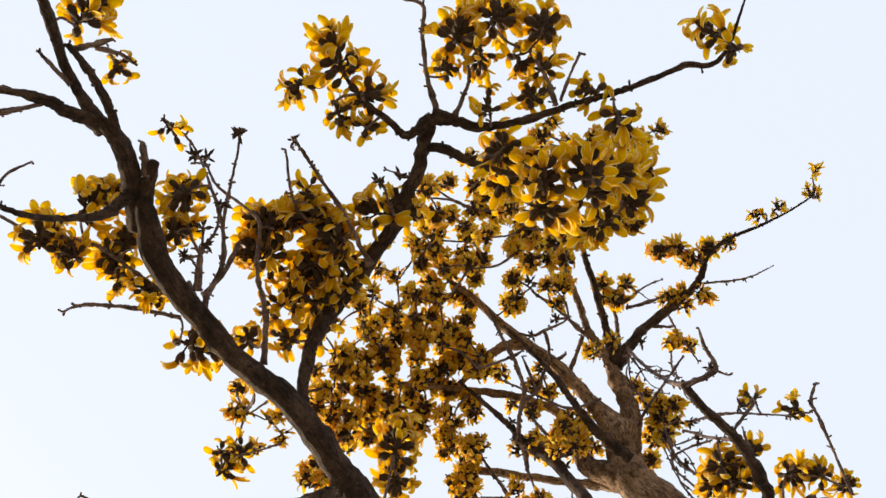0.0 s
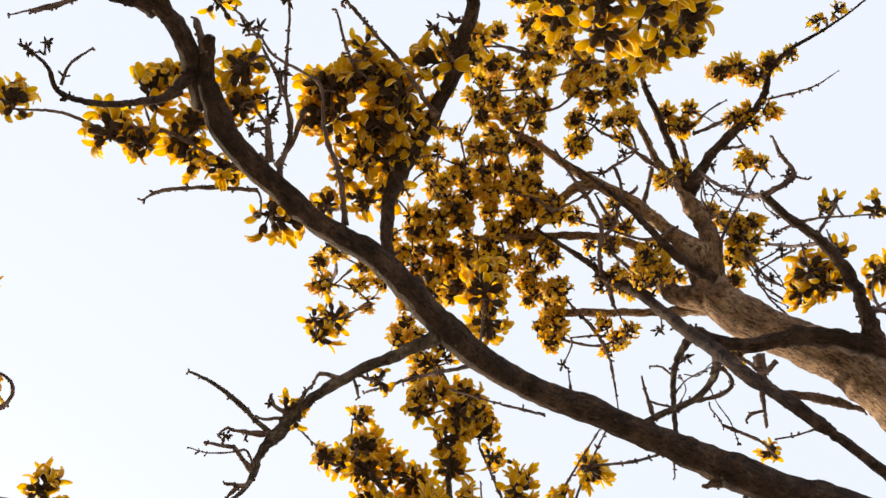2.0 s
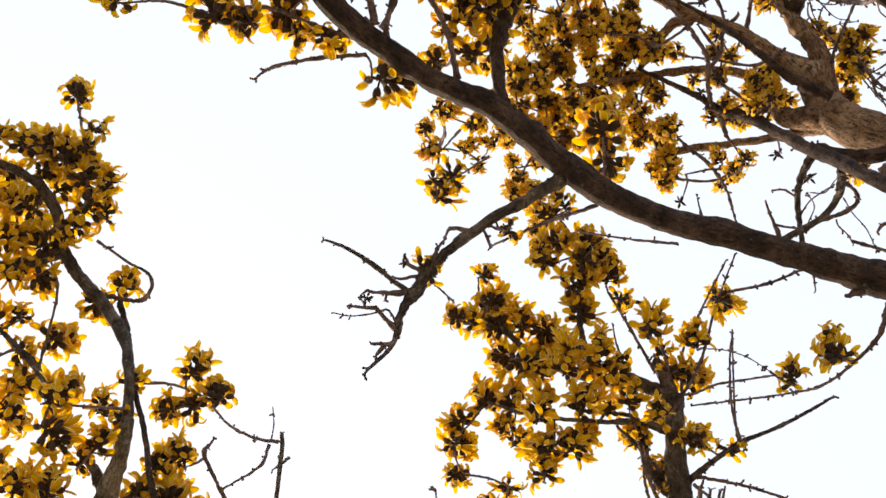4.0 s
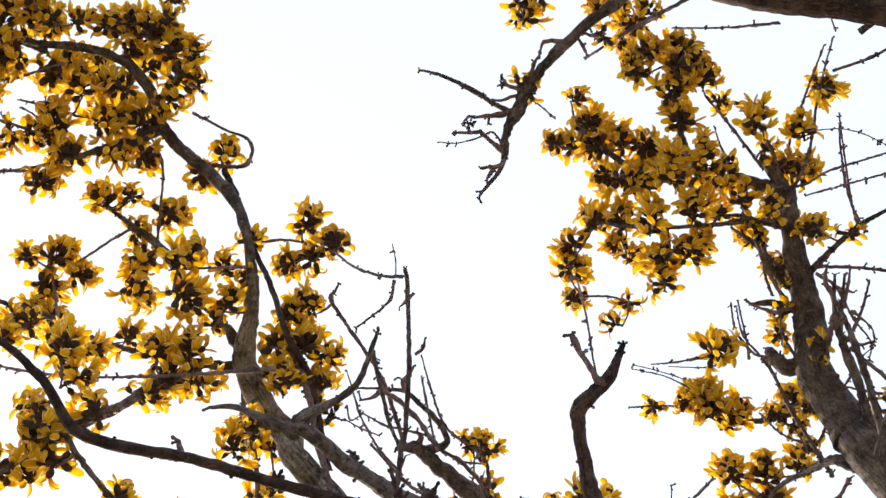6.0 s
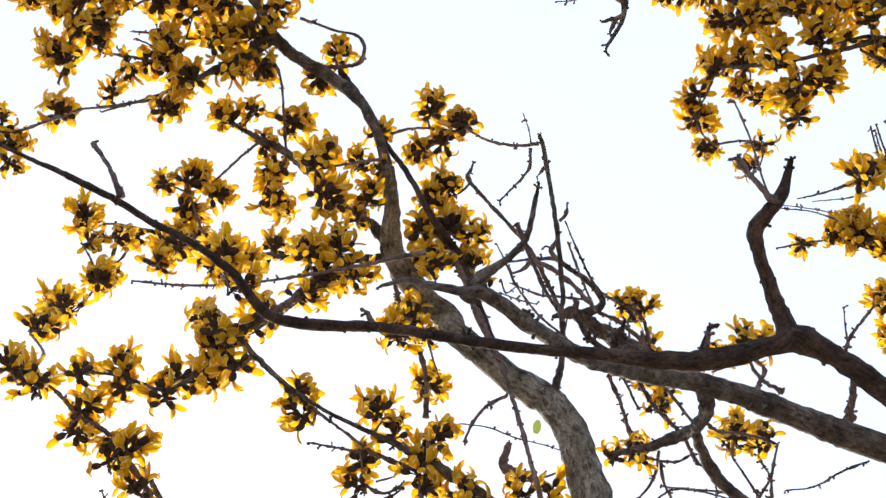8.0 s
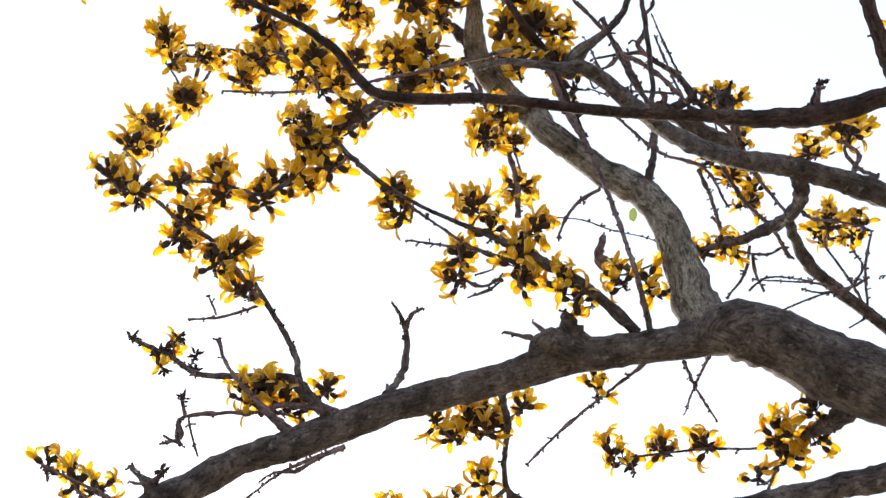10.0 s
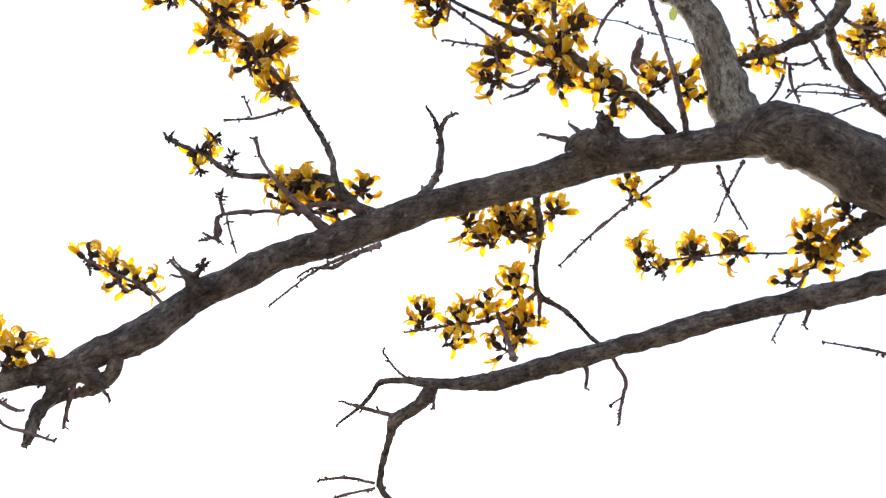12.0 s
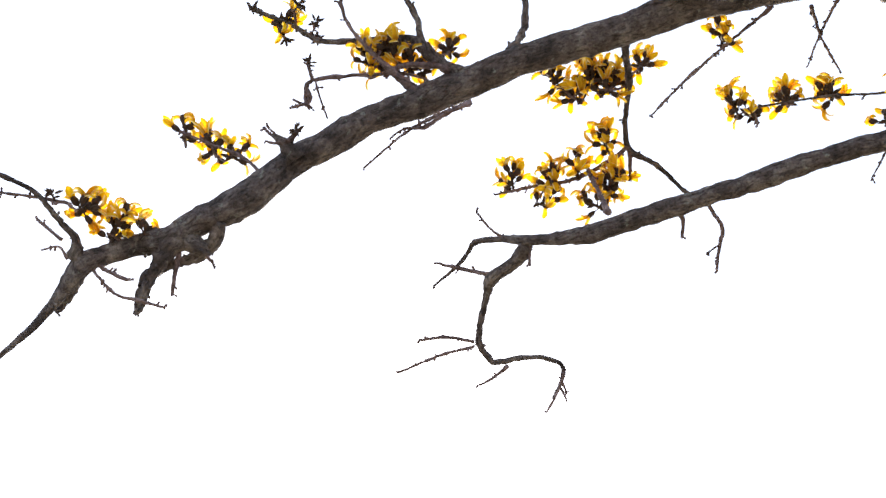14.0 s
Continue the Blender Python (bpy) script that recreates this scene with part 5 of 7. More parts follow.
twig([(0.316, 1.344, 4.975, 0.0053), (0.297, 1.400, 4.956, 0.0071), (0.262, 1.423, 4.936, 0.0079)])
twig([(0.337, 1.394, 5.192, 0.0094), (0.381, 1.389, 5.194, 0.0084), (0.407, 1.373, 5.201, 0.0056)])
twig([(0.573, 1.271, 4.987, 0.0053), (0.596, 1.276, 4.879, 0.0060), (0.619, 1.256, 4.728, 0.0065), (0.632, 1.222, 4.581, 0.0070), (0.637, 1.174, 4.450, 0.0075)])
twig([(0.605, 1.150, 5.283, 0.0019), (0.638, 1.172, 5.277, 0.0019), (0.702, 1.217, 5.263, 0.0019)])
twig([(0.603, 1.217, 5.260, 0.0047), (0.653, 1.177, 5.275, 0.0038), (0.696, 1.154, 5.284, 0.0038), (0.731, 1.143, 5.289, 0.0019)])
twig([(0.609, 1.232, 5.255, 0.0056), (0.680, 1.215, 5.263, 0.0066), (0.734, 1.195, 5.271, 0.0056), (0.769, 1.187, 5.275, 0.0038)])
twig([(0.747, 1.247, 5.253, 0.0028), (0.771, 1.290, 5.197, 0.0037), (0.828, 1.367, 5.119, 0.0037)])
twig([(0.679, 1.285, 5.228, 0.0084), (0.720, 1.288, 5.228, 0.0065), (0.768, 1.287, 5.230, 0.0047)])
twig([(0.730, 1.260, 4.889, 0.0034), (0.668, 1.340, 4.859, 0.0051), (0.621, 1.434, 4.878, 0.0061), (0.607, 1.499, 4.908, 0.0062)])
twig([(0.749, 1.333, 5.182, 0.0046), (0.734, 1.368, 5.063, 0.0036), (0.712, 1.323, 4.866, 0.0034)])
twig([(0.578, 1.316, 4.971, 0.0026), (0.570, 1.349, 4.959, 0.0035), (0.587, 1.382, 4.948, 0.0035), (0.613, 1.412, 4.938, 0.0035), (0.632, 1.451, 4.926, 0.0035)])
twig([(0.659, 1.299, 4.873, 0.0017), (0.647, 1.288, 4.876, 0.0017), (0.604, 1.309, 4.889, 0.0026), (0.590, 1.346, 4.908, 0.0026), (0.586, 1.388, 4.946, 0.0026)])
twig([(0.583, 1.392, 4.892, 0.0026), (0.623, 1.363, 4.850, 0.0017), (0.683, 1.368, 4.850, 0.0017)])
twig([(0.643, 1.193, 4.486, 0.0030), (0.672, 1.257, 4.571, 0.0023), (0.728, 1.326, 4.654, 0.0024)])
twig([(0.710, 1.366, 4.640, 0.0040), (0.741, 1.333, 4.599, 0.0048), (0.799, 1.303, 4.558, 0.0047), (0.878, 1.314, 4.577, 0.0039), (0.977, 1.328, 4.596, 0.0032)])
twig([(0.770, 1.300, 4.431, 0.0060), (0.819, 1.269, 4.485, 0.0053), (0.844, 1.254, 4.512, 0.0046), (0.856, 1.243, 4.527, 0.0023)])
twig([(0.813, 1.337, 4.419, 0.0053), (0.808, 1.320, 4.446, 0.0038), (0.802, 1.298, 4.454, 0.0023)])
twig([(0.704, 1.430, 4.723, 0.0042), (0.729, 1.417, 4.675, 0.0049), (0.743, 1.386, 4.580, 0.0056), (0.769, 1.320, 4.424, 0.0060)])
twig([(0.688, 1.519, 4.744, 0.0034), (0.734, 1.473, 4.709, 0.0042), (0.761, 1.417, 4.623, 0.0040)])
twig([(0.675, 1.498, 4.804, 0.0051), (0.708, 1.554, 4.786, 0.0060), (0.753, 1.589, 4.775, 0.0051)])
twig([(0.689, 1.540, 4.790, 0.0043), (0.699, 1.581, 4.776, 0.0043), (0.757, 1.630, 4.761, 0.0034)])
twig([(0.703, 1.573, 4.779, 0.0026), (0.713, 1.615, 4.765, 0.0034), (0.733, 1.638, 4.736, 0.0034), (0.761, 1.664, 4.696, 0.0034), (0.766, 1.674, 4.640, 0.0042)])
twig([(0.676, 1.485, 4.862, 0.0043), (0.691, 1.524, 4.817, 0.0043), (0.693, 1.548, 4.787, 0.0043)])
twig([(0.121, 1.661, 5.051, 0.0046), (0.156, 1.719, 5.032, 0.0065), (0.183, 1.742, 5.003, 0.0074), (0.209, 1.771, 4.962, 0.0073), (0.238, 1.848, 4.936, 0.0064), (0.245, 1.935, 4.906, 0.0046), (0.247, 2.021, 4.876, 0.0027)])
twig([(0.123, 1.772, 4.959, 0.0027), (0.192, 1.775, 4.960, 0.0046), (0.238, 1.782, 4.959, 0.0046)])
twig([(0.235, 1.542, 4.904, 0.0097), (0.257, 1.597, 4.907, 0.0098), (0.267, 1.663, 4.927, 0.0081)])
branch([(0.445, 1.606, 4.549, 0.0145), (0.406, 1.675, 4.566, 0.0122), (0.383, 1.754, 4.559, 0.0107), (0.374, 1.845, 4.527, 0.0098), (0.373, 1.915, 4.503, 0.0082)])
branch([(0.240, 1.838, 4.463, 0.0113), (0.295, 1.821, 4.470, 0.0121), (0.347, 1.816, 4.495, 0.0122), (0.418, 1.801, 4.512, 0.0114), (0.468, 1.773, 4.523, 0.0114), (0.494, 1.722, 4.510, 0.0121), (0.490, 1.623, 4.438, 0.0141)])
twig([(0.418, 1.804, 4.511, 0.0065), (0.469, 1.809, 4.532, 0.0074), (0.536, 1.805, 4.556, 0.0074), (0.553, 1.780, 4.566, 0.0074), (0.537, 1.744, 4.557, 0.0065), (0.509, 1.708, 4.536, 0.0057)])
twig([(0.287, 1.698, 4.513, 0.0032), (0.294, 1.749, 4.495, 0.0056), (0.307, 1.813, 4.473, 0.0073)])
twig([(0.296, 1.766, 4.489, 0.0040), (0.325, 1.781, 4.485, 0.0040), (0.362, 1.807, 4.509, 0.0041)])
twig([(0.320, 1.704, 4.575, 0.0025), (0.357, 1.712, 4.573, 0.0041), (0.387, 1.745, 4.563, 0.0041)])
twig([(0.383, 1.791, 4.546, 0.0025), (0.410, 1.763, 4.557, 0.0025), (0.441, 1.747, 4.563, 0.0025), (0.489, 1.721, 4.553, 0.0024)])
twig([(0.478, 1.819, 4.529, 0.0025), (0.479, 1.838, 4.522, 0.0025), (0.498, 1.864, 4.514, 0.0025), (0.510, 1.896, 4.503, 0.0025)])
twig([(0.610, 1.633, 4.438, 0.0141), (0.602, 1.719, 4.408, 0.0078), (0.602, 1.781, 4.386, 0.0063), (0.603, 1.825, 4.371, 0.0047)])
twig([(0.600, 1.784, 4.385, 0.0055), (0.564, 1.788, 4.383, 0.0055), (0.547, 1.803, 4.377, 0.0039)])
twig([(0.060, 1.465, 4.037, 0.0041), (0.059, 1.432, 4.048, 0.0027), (0.059, 1.406, 4.057, 0.0014)])
twig([(0.629, 1.609, 4.341, 0.0076), (0.588, 1.634, 4.331, 0.0068), (0.563, 1.627, 4.386, 0.0054), (0.545, 1.635, 4.435, 0.0039)])
twig([(1.046, 1.486, 4.395, 0.0068), (1.018, 1.490, 4.414, 0.0076), (0.997, 1.518, 4.425, 0.0084), (0.945, 1.542, 4.426, 0.0085), (0.884, 1.510, 4.403, 0.0076)])
twig([(-2.239, 2.469, 2.462, 0.0057), (-2.265, 2.481, 2.423, 0.0043), (-2.293, 2.485, 2.392, 0.0036), (-2.314, 2.486, 2.370, 0.0021)])
twig([(-2.265, 2.481, 2.423, 0.0036), (-2.264, 2.497, 2.406, 0.0029), (-2.265, 2.508, 2.392, 0.0021)])
twig([(-0.606, 0.874, 4.330, 0.0100), (-0.601, 0.812, 4.340, 0.0093), (-0.601, 0.785, 4.350, 0.0064), (-0.621, 0.750, 4.360, 0.0043), (-0.632, 0.708, 4.370, 0.0036)])
twig([(-0.595, 0.786, 4.350, 0.0057), (-0.594, 0.752, 4.360, 0.0043), (-0.591, 0.724, 4.360, 0.0050)])
twig([(-0.596, 0.890, 4.330, 0.0086), (-0.553, 0.843, 4.330, 0.0078), (-0.527, 0.805, 4.340, 0.0071), (-0.505, 0.762, 4.360, 0.0057)])
twig([(-0.548, 0.817, 4.340, 0.0057), (-0.543, 0.751, 4.360, 0.0057), (-0.548, 0.702, 4.370, 0.0050), (-0.557, 0.661, 4.380, 0.0043), (-0.577, 0.627, 4.400, 0.0036)])
twig([(-0.605, 0.792, 4.350, 0.0043), (-0.626, 0.794, 4.350, 0.0036), (-0.647, 0.791, 4.350, 0.0036)])
twig([(-0.930, 0.379, 4.240, 0.0097), (-0.999, 0.363, 4.240, 0.0070), (-1.075, 0.351, 4.240, 0.0063)])
twig([(-0.952, 0.404, 4.230, 0.0055), (-1.016, 0.409, 4.220, 0.0042), (-1.105, 0.416, 4.210, 0.0021)])
twig([(-1.065, 0.524, 4.250, 0.0043), (-1.058, 0.505, 4.250, 0.0035), (-1.052, 0.495, 4.250, 0.0035)])
twig([(-0.123, 0.707, 4.430, 0.0050), (-0.134, 0.678, 4.420, 0.0036), (-0.144, 0.639, 4.410, 0.0035), (-0.162, 0.611, 4.400, 0.0042)])
twig([(-0.065, 0.624, 4.460, 0.0043), (-0.099, 0.611, 4.460, 0.0036), (-0.144, 0.594, 4.450, 0.0021)])
twig([(0.557, 1.245, 4.900, 0.0031), (0.589, 1.294, 4.900, 0.0022), (0.632, 1.317, 4.900, 0.0021), (0.683, 1.313, 4.900, 0.0021), (0.709, 1.334, 4.900, 0.0020)])
twig([(0.565, 1.264, 4.900, 0.0031), (0.571, 1.329, 4.900, 0.0021), (0.586, 1.386, 4.900, 0.0021), (0.550, 1.429, 4.900, 0.0021)])
twig([(0.578, 1.271, 4.900, 0.0026), (0.631, 1.354, 4.900, 0.0021), (0.673, 1.377, 4.900, 0.0021)])
twig([(0.384, 1.473, 4.000, 0.0021), (0.402, 1.521, 4.000, 0.0017), (0.428, 1.570, 4.000, 0.0017), (0.446, 1.635, 4.000, 0.0016)])
twig([(0.390, 1.648, 4.400, 0.0019), (0.431, 1.658, 4.400, 0.0019), (0.464, 1.626, 4.400, 0.0019), (0.505, 1.622, 4.400, 0.0019)])
twig([(0.351, 1.689, 4.300, 0.0023), (0.376, 1.640, 4.300, 0.0019), (0.363, 1.596, 4.300, 0.0018)])
twig([(0.670, 1.517, 4.900, 0.0032), (0.706, 1.568, 4.800, 0.0027), (0.741, 1.560, 4.700, 0.0026), (0.766, 1.585, 4.700, 0.0022)])
twig([(0.676, 1.545, 4.850, 0.0027), (0.708, 1.602, 4.750, 0.0026), (0.757, 1.628, 4.700, 0.0022)])
twig([(0.682, 1.520, 4.800, 0.0026), (0.750, 1.494, 4.800, 0.0026), (0.773, 1.467, 4.800, 0.0026)])
twig([(0.749, 1.561, 4.700, 0.0026), (0.729, 1.526, 4.750, 0.0026), (0.699, 1.516, 4.800, 0.0026)])
twig([(-1.527, 1.076, 4.500, 0.0058), (-1.514, 0.999, 4.520, 0.0058), (-1.509, 0.956, 4.540, 0.0050), (-1.505, 0.915, 4.560, 0.0042), (-1.498, 0.880, 4.570, 0.0033)])
twig([(-1.514, 0.999, 4.520, 0.0041), (-1.482, 1.009, 4.530, 0.0033)])
twig([(-0.021, 1.846, 4.080, 0.0020), (0.054, 1.854, 4.050, 0.0019), (0.108, 1.891, 4.050, 0.0018), (0.157, 1.949, 4.050, 0.0017)])
twig([(0.103, 1.777, 4.200, 0.0046), (0.208, 1.779, 4.200, 0.0046), (0.291, 1.730, 4.150, 0.0038)])
twig([(0.277, 1.607, 3.920, 0.0035), (0.275, 1.659, 3.920, 0.0021)])
twig([(0.559, 1.699, 4.100, 0.0030), (0.616, 1.693, 4.100, 0.0030), (0.679, 1.677, 4.100, 0.0027)])
twig([(-0.734, 2.742, 3.400, 0.0039), (-0.809, 2.740, 3.400, 0.0039), (-0.893, 2.754, 3.400, 0.0032), (-0.960, 2.725, 3.400, 0.0024)])
twig([(-0.627, 2.233, 3.300, 0.0034), (-0.611, 2.170, 3.300, 0.0021), (-0.593, 2.113, 3.300, 0.0020)])
branch([(-2.514, 1.571, 2.570, 0.0166), (-2.555, 1.590, 2.540, 0.0167), (-2.603, 1.584, 2.520, 0.0155), (-2.652, 1.547, 2.500, 0.0117), (-2.689, 1.520, 2.470, 0.0156), (-2.719, 1.529, 2.430, 0.0117), (-2.734, 1.533, 2.400, 0.0091)])
branch([(-2.751, 1.398, 2.470, 0.0194), (-2.796, 1.403, 2.440, 0.0170), (-2.843, 1.415, 2.420, 0.0132), (-2.858, 1.412, 2.400, 0.0079)])
twig([(-2.366, 1.603, 2.730, 0.0058), (-2.373, 1.585, 2.750, 0.0032), (-2.373, 1.558, 2.760, 0.0038)])
twig([(-2.357, 1.603, 2.730, 0.0077), (-2.340, 1.608, 2.740, 0.0070), (-2.328, 1.608, 2.750, 0.0077)])
twig([(-2.362, 1.599, 2.730, 0.0045), (-2.379, 1.589, 2.730, 0.0038), (-2.387, 1.571, 2.730, 0.0032)])
twig([(-2.036, 1.832, 2.900, 0.0098), (-2.080, 1.793, 2.920, 0.0085), (-2.132, 1.754, 2.930, 0.0079), (-2.192, 1.741, 2.930, 0.0067)])
twig([(-2.038, 1.863, 2.830, 0.0078), (-2.067, 1.837, 2.810, 0.0058), (-2.130, 1.812, 2.780, 0.0064), (-2.159, 1.778, 2.770, 0.0038), (-2.190, 1.765, 2.750, 0.0026)])
twig([(-2.319, 1.634, 2.910, 0.0053), (-2.315, 1.620, 2.930, 0.0047), (-2.310, 1.611, 2.940, 0.0053)])
twig([(-2.337, 1.636, 2.910, 0.0060), (-2.351, 1.644, 2.880, 0.0060), (-2.347, 1.656, 2.860, 0.0053)])
twig([(-2.365, 1.619, 2.870, 0.0027), (-2.353, 1.630, 2.860, 0.0040), (-2.347, 1.651, 2.860, 0.0053)])
branch([(-0.098, 2.621, 3.600, 0.0142), (-0.090, 2.524, 3.700, 0.0126), (-0.081, 2.434, 3.800, 0.0111), (-0.077, 2.358, 3.900, 0.0095), (-0.081, 2.334, 4.000, 0.0073), (-0.090, 2.308, 4.050, 0.0049)])
twig([(-0.244, 2.810, 3.840, 0.0086), (-0.266, 2.687, 3.860, 0.0076), (-0.291, 2.549, 3.880, 0.0066), (-0.299, 2.443, 3.900, 0.0057), (-0.314, 2.366, 3.900, 0.0064)])
twig([(-0.057, 2.305, 3.900, 0.0047), (-0.019, 2.399, 3.920, 0.0032), (-0.027, 2.458, 3.920, 0.0024), (-0.060, 2.482, 3.920, 0.0025)])
twig([(-0.350, 2.569, 4.150, 0.0052), (-0.340, 2.517, 4.170, 0.0043), (-0.330, 2.454, 4.200, 0.0035), (-0.324, 2.389, 4.200, 0.0034)])
twig([(-0.488, 2.591, 4.100, 0.0028), (-0.552, 2.516, 4.100, 0.0022), (-0.612, 2.456, 4.100, 0.0020), (-0.666, 2.410, 4.100, 0.0019)])
dark_branch([(-0.920, 1.515, 2.795, 0.0126), (-0.909, 1.509, 2.820, 0.0122), (-0.895, 1.507, 2.850, 0.0069)])
dark_branch([(-0.926, 1.494, 2.800, 0.0077), (-0.939, 1.481, 2.820, 0.0068), (-0.947, 1.470, 2.840, 0.0063), (-0.951, 1.457, 2.870, 0.0044)])
dark_branch([(-0.792, 1.573, 2.780, 0.0068), (-0.779, 1.567, 2.800, 0.0049), (-0.763, 1.570, 2.830, 0.0044)])
dark_branch([(-1.103, 1.370, 2.810, 0.0124), (-1.110, 1.365, 2.820, 0.0105), (-1.113, 1.363, 2.830, 0.0057)])
twig([(-1.484, 1.945, 3.300, 0.0022), (-1.435, 1.993, 3.300, 0.0019), (-1.398, 2.061, 3.300, 0.0019), (-1.342, 2.138, 3.300, 0.0018), (-1.323, 2.188, 3.300, 0.0017)])
twig([(-1.230, 2.458, 3.300, 0.0044), (-1.185, 2.462, 3.320, 0.0037), (-1.143, 2.501, 3.330, 0.0030), (-1.098, 2.556, 3.330, 0.0030), (-1.077, 2.588, 3.330, 0.0038)])
twig([(-0.948, 2.483, 3.200, 0.0050), (-1.006, 2.487, 3.200, 0.0050), (-1.065, 2.459, 3.200, 0.0036), (-1.092, 2.421, 3.200, 0.0028)])
twig([(-1.661, 1.863, 3.150, 0.0026), (-1.620, 1.872, 3.150, 0.0026), (-1.581, 1.861, 3.150, 0.0023)])
twig([(-2.365, 1.631, 2.720, 0.0058), (-2.385, 1.596, 2.750, 0.0045), (-2.395, 1.571, 2.770, 0.0039)])
twig([(-1.840, 1.193, 4.410, 0.0059), (-1.919, 1.130, 4.430, 0.0051), (-1.966, 1.096, 4.440, 0.0043), (-2.002, 1.068, 4.440, 0.0034)])
twig([(-1.945, 1.109, 4.435, 0.0034), (-1.934, 1.089, 4.440, 0.0026)])
twig([(-1.977, 1.134, 4.420, 0.0043), (-1.987, 1.108, 4.420, 0.0034), (-2.009, 1.083, 4.430, 0.0034)])
twig([(-1.988, 1.163, 4.390, 0.0051), (-2.047, 1.109, 4.400, 0.0052), (-2.100, 1.061, 4.400, 0.0043)])
twig([(-2.059, 1.094, 4.400, 0.0034), (-2.062, 1.068, 4.410, 0.0026)])
twig([(-2.030, 1.226, 4.310, 0.0059), (-2.137, 1.182, 4.310, 0.0051), (-2.238, 1.129, 4.310, 0.0043)])


# ---------------------------------------------------------------- flowers
BLADE = (0.42, 0.70, 0.90, 1.0, 1.0, 0.95, 0.78, 0.34)
FAR_BLADE = (0.42, 0.90, 1.0, 0.80, 0.30)


def petal(bm, uv, length, width, bend, curl, flat, lean, turn, root, blade=BLADE):
    """A pointed blade from root, hollowed across by curl and bent along its length towards the side that turn names."""
    rows, cols = len(blade) - 1, 4 if blade is BLADE else 2
    m = Matrix.Rotation(turn, 3, "Z") @ Matrix.Rotation(lean, 3, "Y")
    arc = width / (2 * curl)
    ang, pos, grid = 0.0, Vector((0, 0, 0)), []
    for i in range(rows + 1):
        wd, row = blade[i], []
        for k in range(cols + 1):
            s = k / cols * 2 - 1
            deep, wide = arc * wd * (1 - math.cos(s * curl)), flat * arc * wd * math.sin(s * curl)
            p = pos + Vector((deep * math.cos(ang), wide, -deep * math.sin(ang)))
            row.append((bm.verts.new(root + m @ p), (k / cols, i / rows)))
        grid.append(row)
        ang += bend / rows * (0.8 + 0.4 * i / rows)
        pos = pos + Vector((math.sin(ang), 0, math.cos(ang))) * (length / rows)
    for i in range(rows):
        for k in range(cols):
            q = (grid[i][k], grid[i][k + 1], grid[i + 1][k + 1], grid[i + 1][k])
            f = bm.faces.new([v for v, _ in q])
            f.smooth = True
            for loop, (_, c) in zip(f.loops, q):
                loop[uv].uv = c


def lathe(bm, profile, sides, slot, bend=0.0):
    rings = []
    for z, r in profile:
        rings.append([bm.verts.new((r * math.cos(2 * math.pi * k / sides) + bend * z * z, r * math.sin(2 * math.pi * k / sides), z)) for k in range(sides)])
    for a, b in zip(rings, rings[1:]):
        for k in range(sides):
            j = (k + 1) % sides
            f = bm.faces.new((a[k], a[j], b[j], b[k]))
            f.material_index, f.smooth = slot, True


def flower_mesh(seed, opened, blade=BLADE):
    """A pea flower: velvet calyx on a stalk, hooked keel towards +x, two wings beside it, standard bent back from it."""
    r = random.Random(seed)
    bm = bmesh.new()
    uv = bm.loops.layers.uv.new("UVMap")
    lathe(bm, [(-0.026, 0.0020), (-0.008, 0.0024), (-0.004, 0.0066), (0.004, 0.0098), (0.012, 0.0096), (0.019, 0.0070)], 6 if blade is BLADE else 4, 1, r.uniform(-6, 6))
    top = Vector((0, 0, 0.010))
    size = r.uniform(0.92, 1.08)
    petal(bm, uv, 0.060 * size, 0.036, 3.0 * opened * r.uniform(0.85, 1.15), 1.25, 0.66, -0.22, r.uniform(-0.15, 0.15), top, blade)
    for sgn in (-1, 1):
        petal(bm, uv, 0.049 * size * r.uniform(0.88, 1.08), 0.0188, 2.8 * opened * r.uniform(0.75, 1.2), 0.95, 1.0, 0.10 * opened, sgn * r.uniform(0.3, 0.75), top, blade)
    petal(bm, uv, 0.046 * size, 0.0285, 2.2 * opened * r.uniform(0.5, 1.25), 1.00, 0.92, 0.02 + 0.14 * opened, math.pi + r.uniform(-0.35, 0.35), top, blade)
    me = bpy.data.meshes.new("flower")
    bm.to_mesh(me)
    bm.free()
    me.materials.append(PETAL)
    me.materials.append(VELVET)
    return me


def bud_mesh(seed):
    """A dark pointed bud, curved a little, on a short stalk."""
    r = random.Random(seed)
    bm = bmesh.new()
    n = r.uniform(0.8, 1.2)
    lathe(bm, [(-0.018, 0.0014), (-0.002, 0.0016), (0.002, 0.0046), (0.009 * n, 0.0066), (0.017 * n, 0.0054), (0.028 * n, 0.0010)], 6, 0, 4.0)
    me = bpy.data.meshes.new("bud")
    bm.to_mesh(me)
    bm.free()
    me.materials.append(VELVET)
    return me


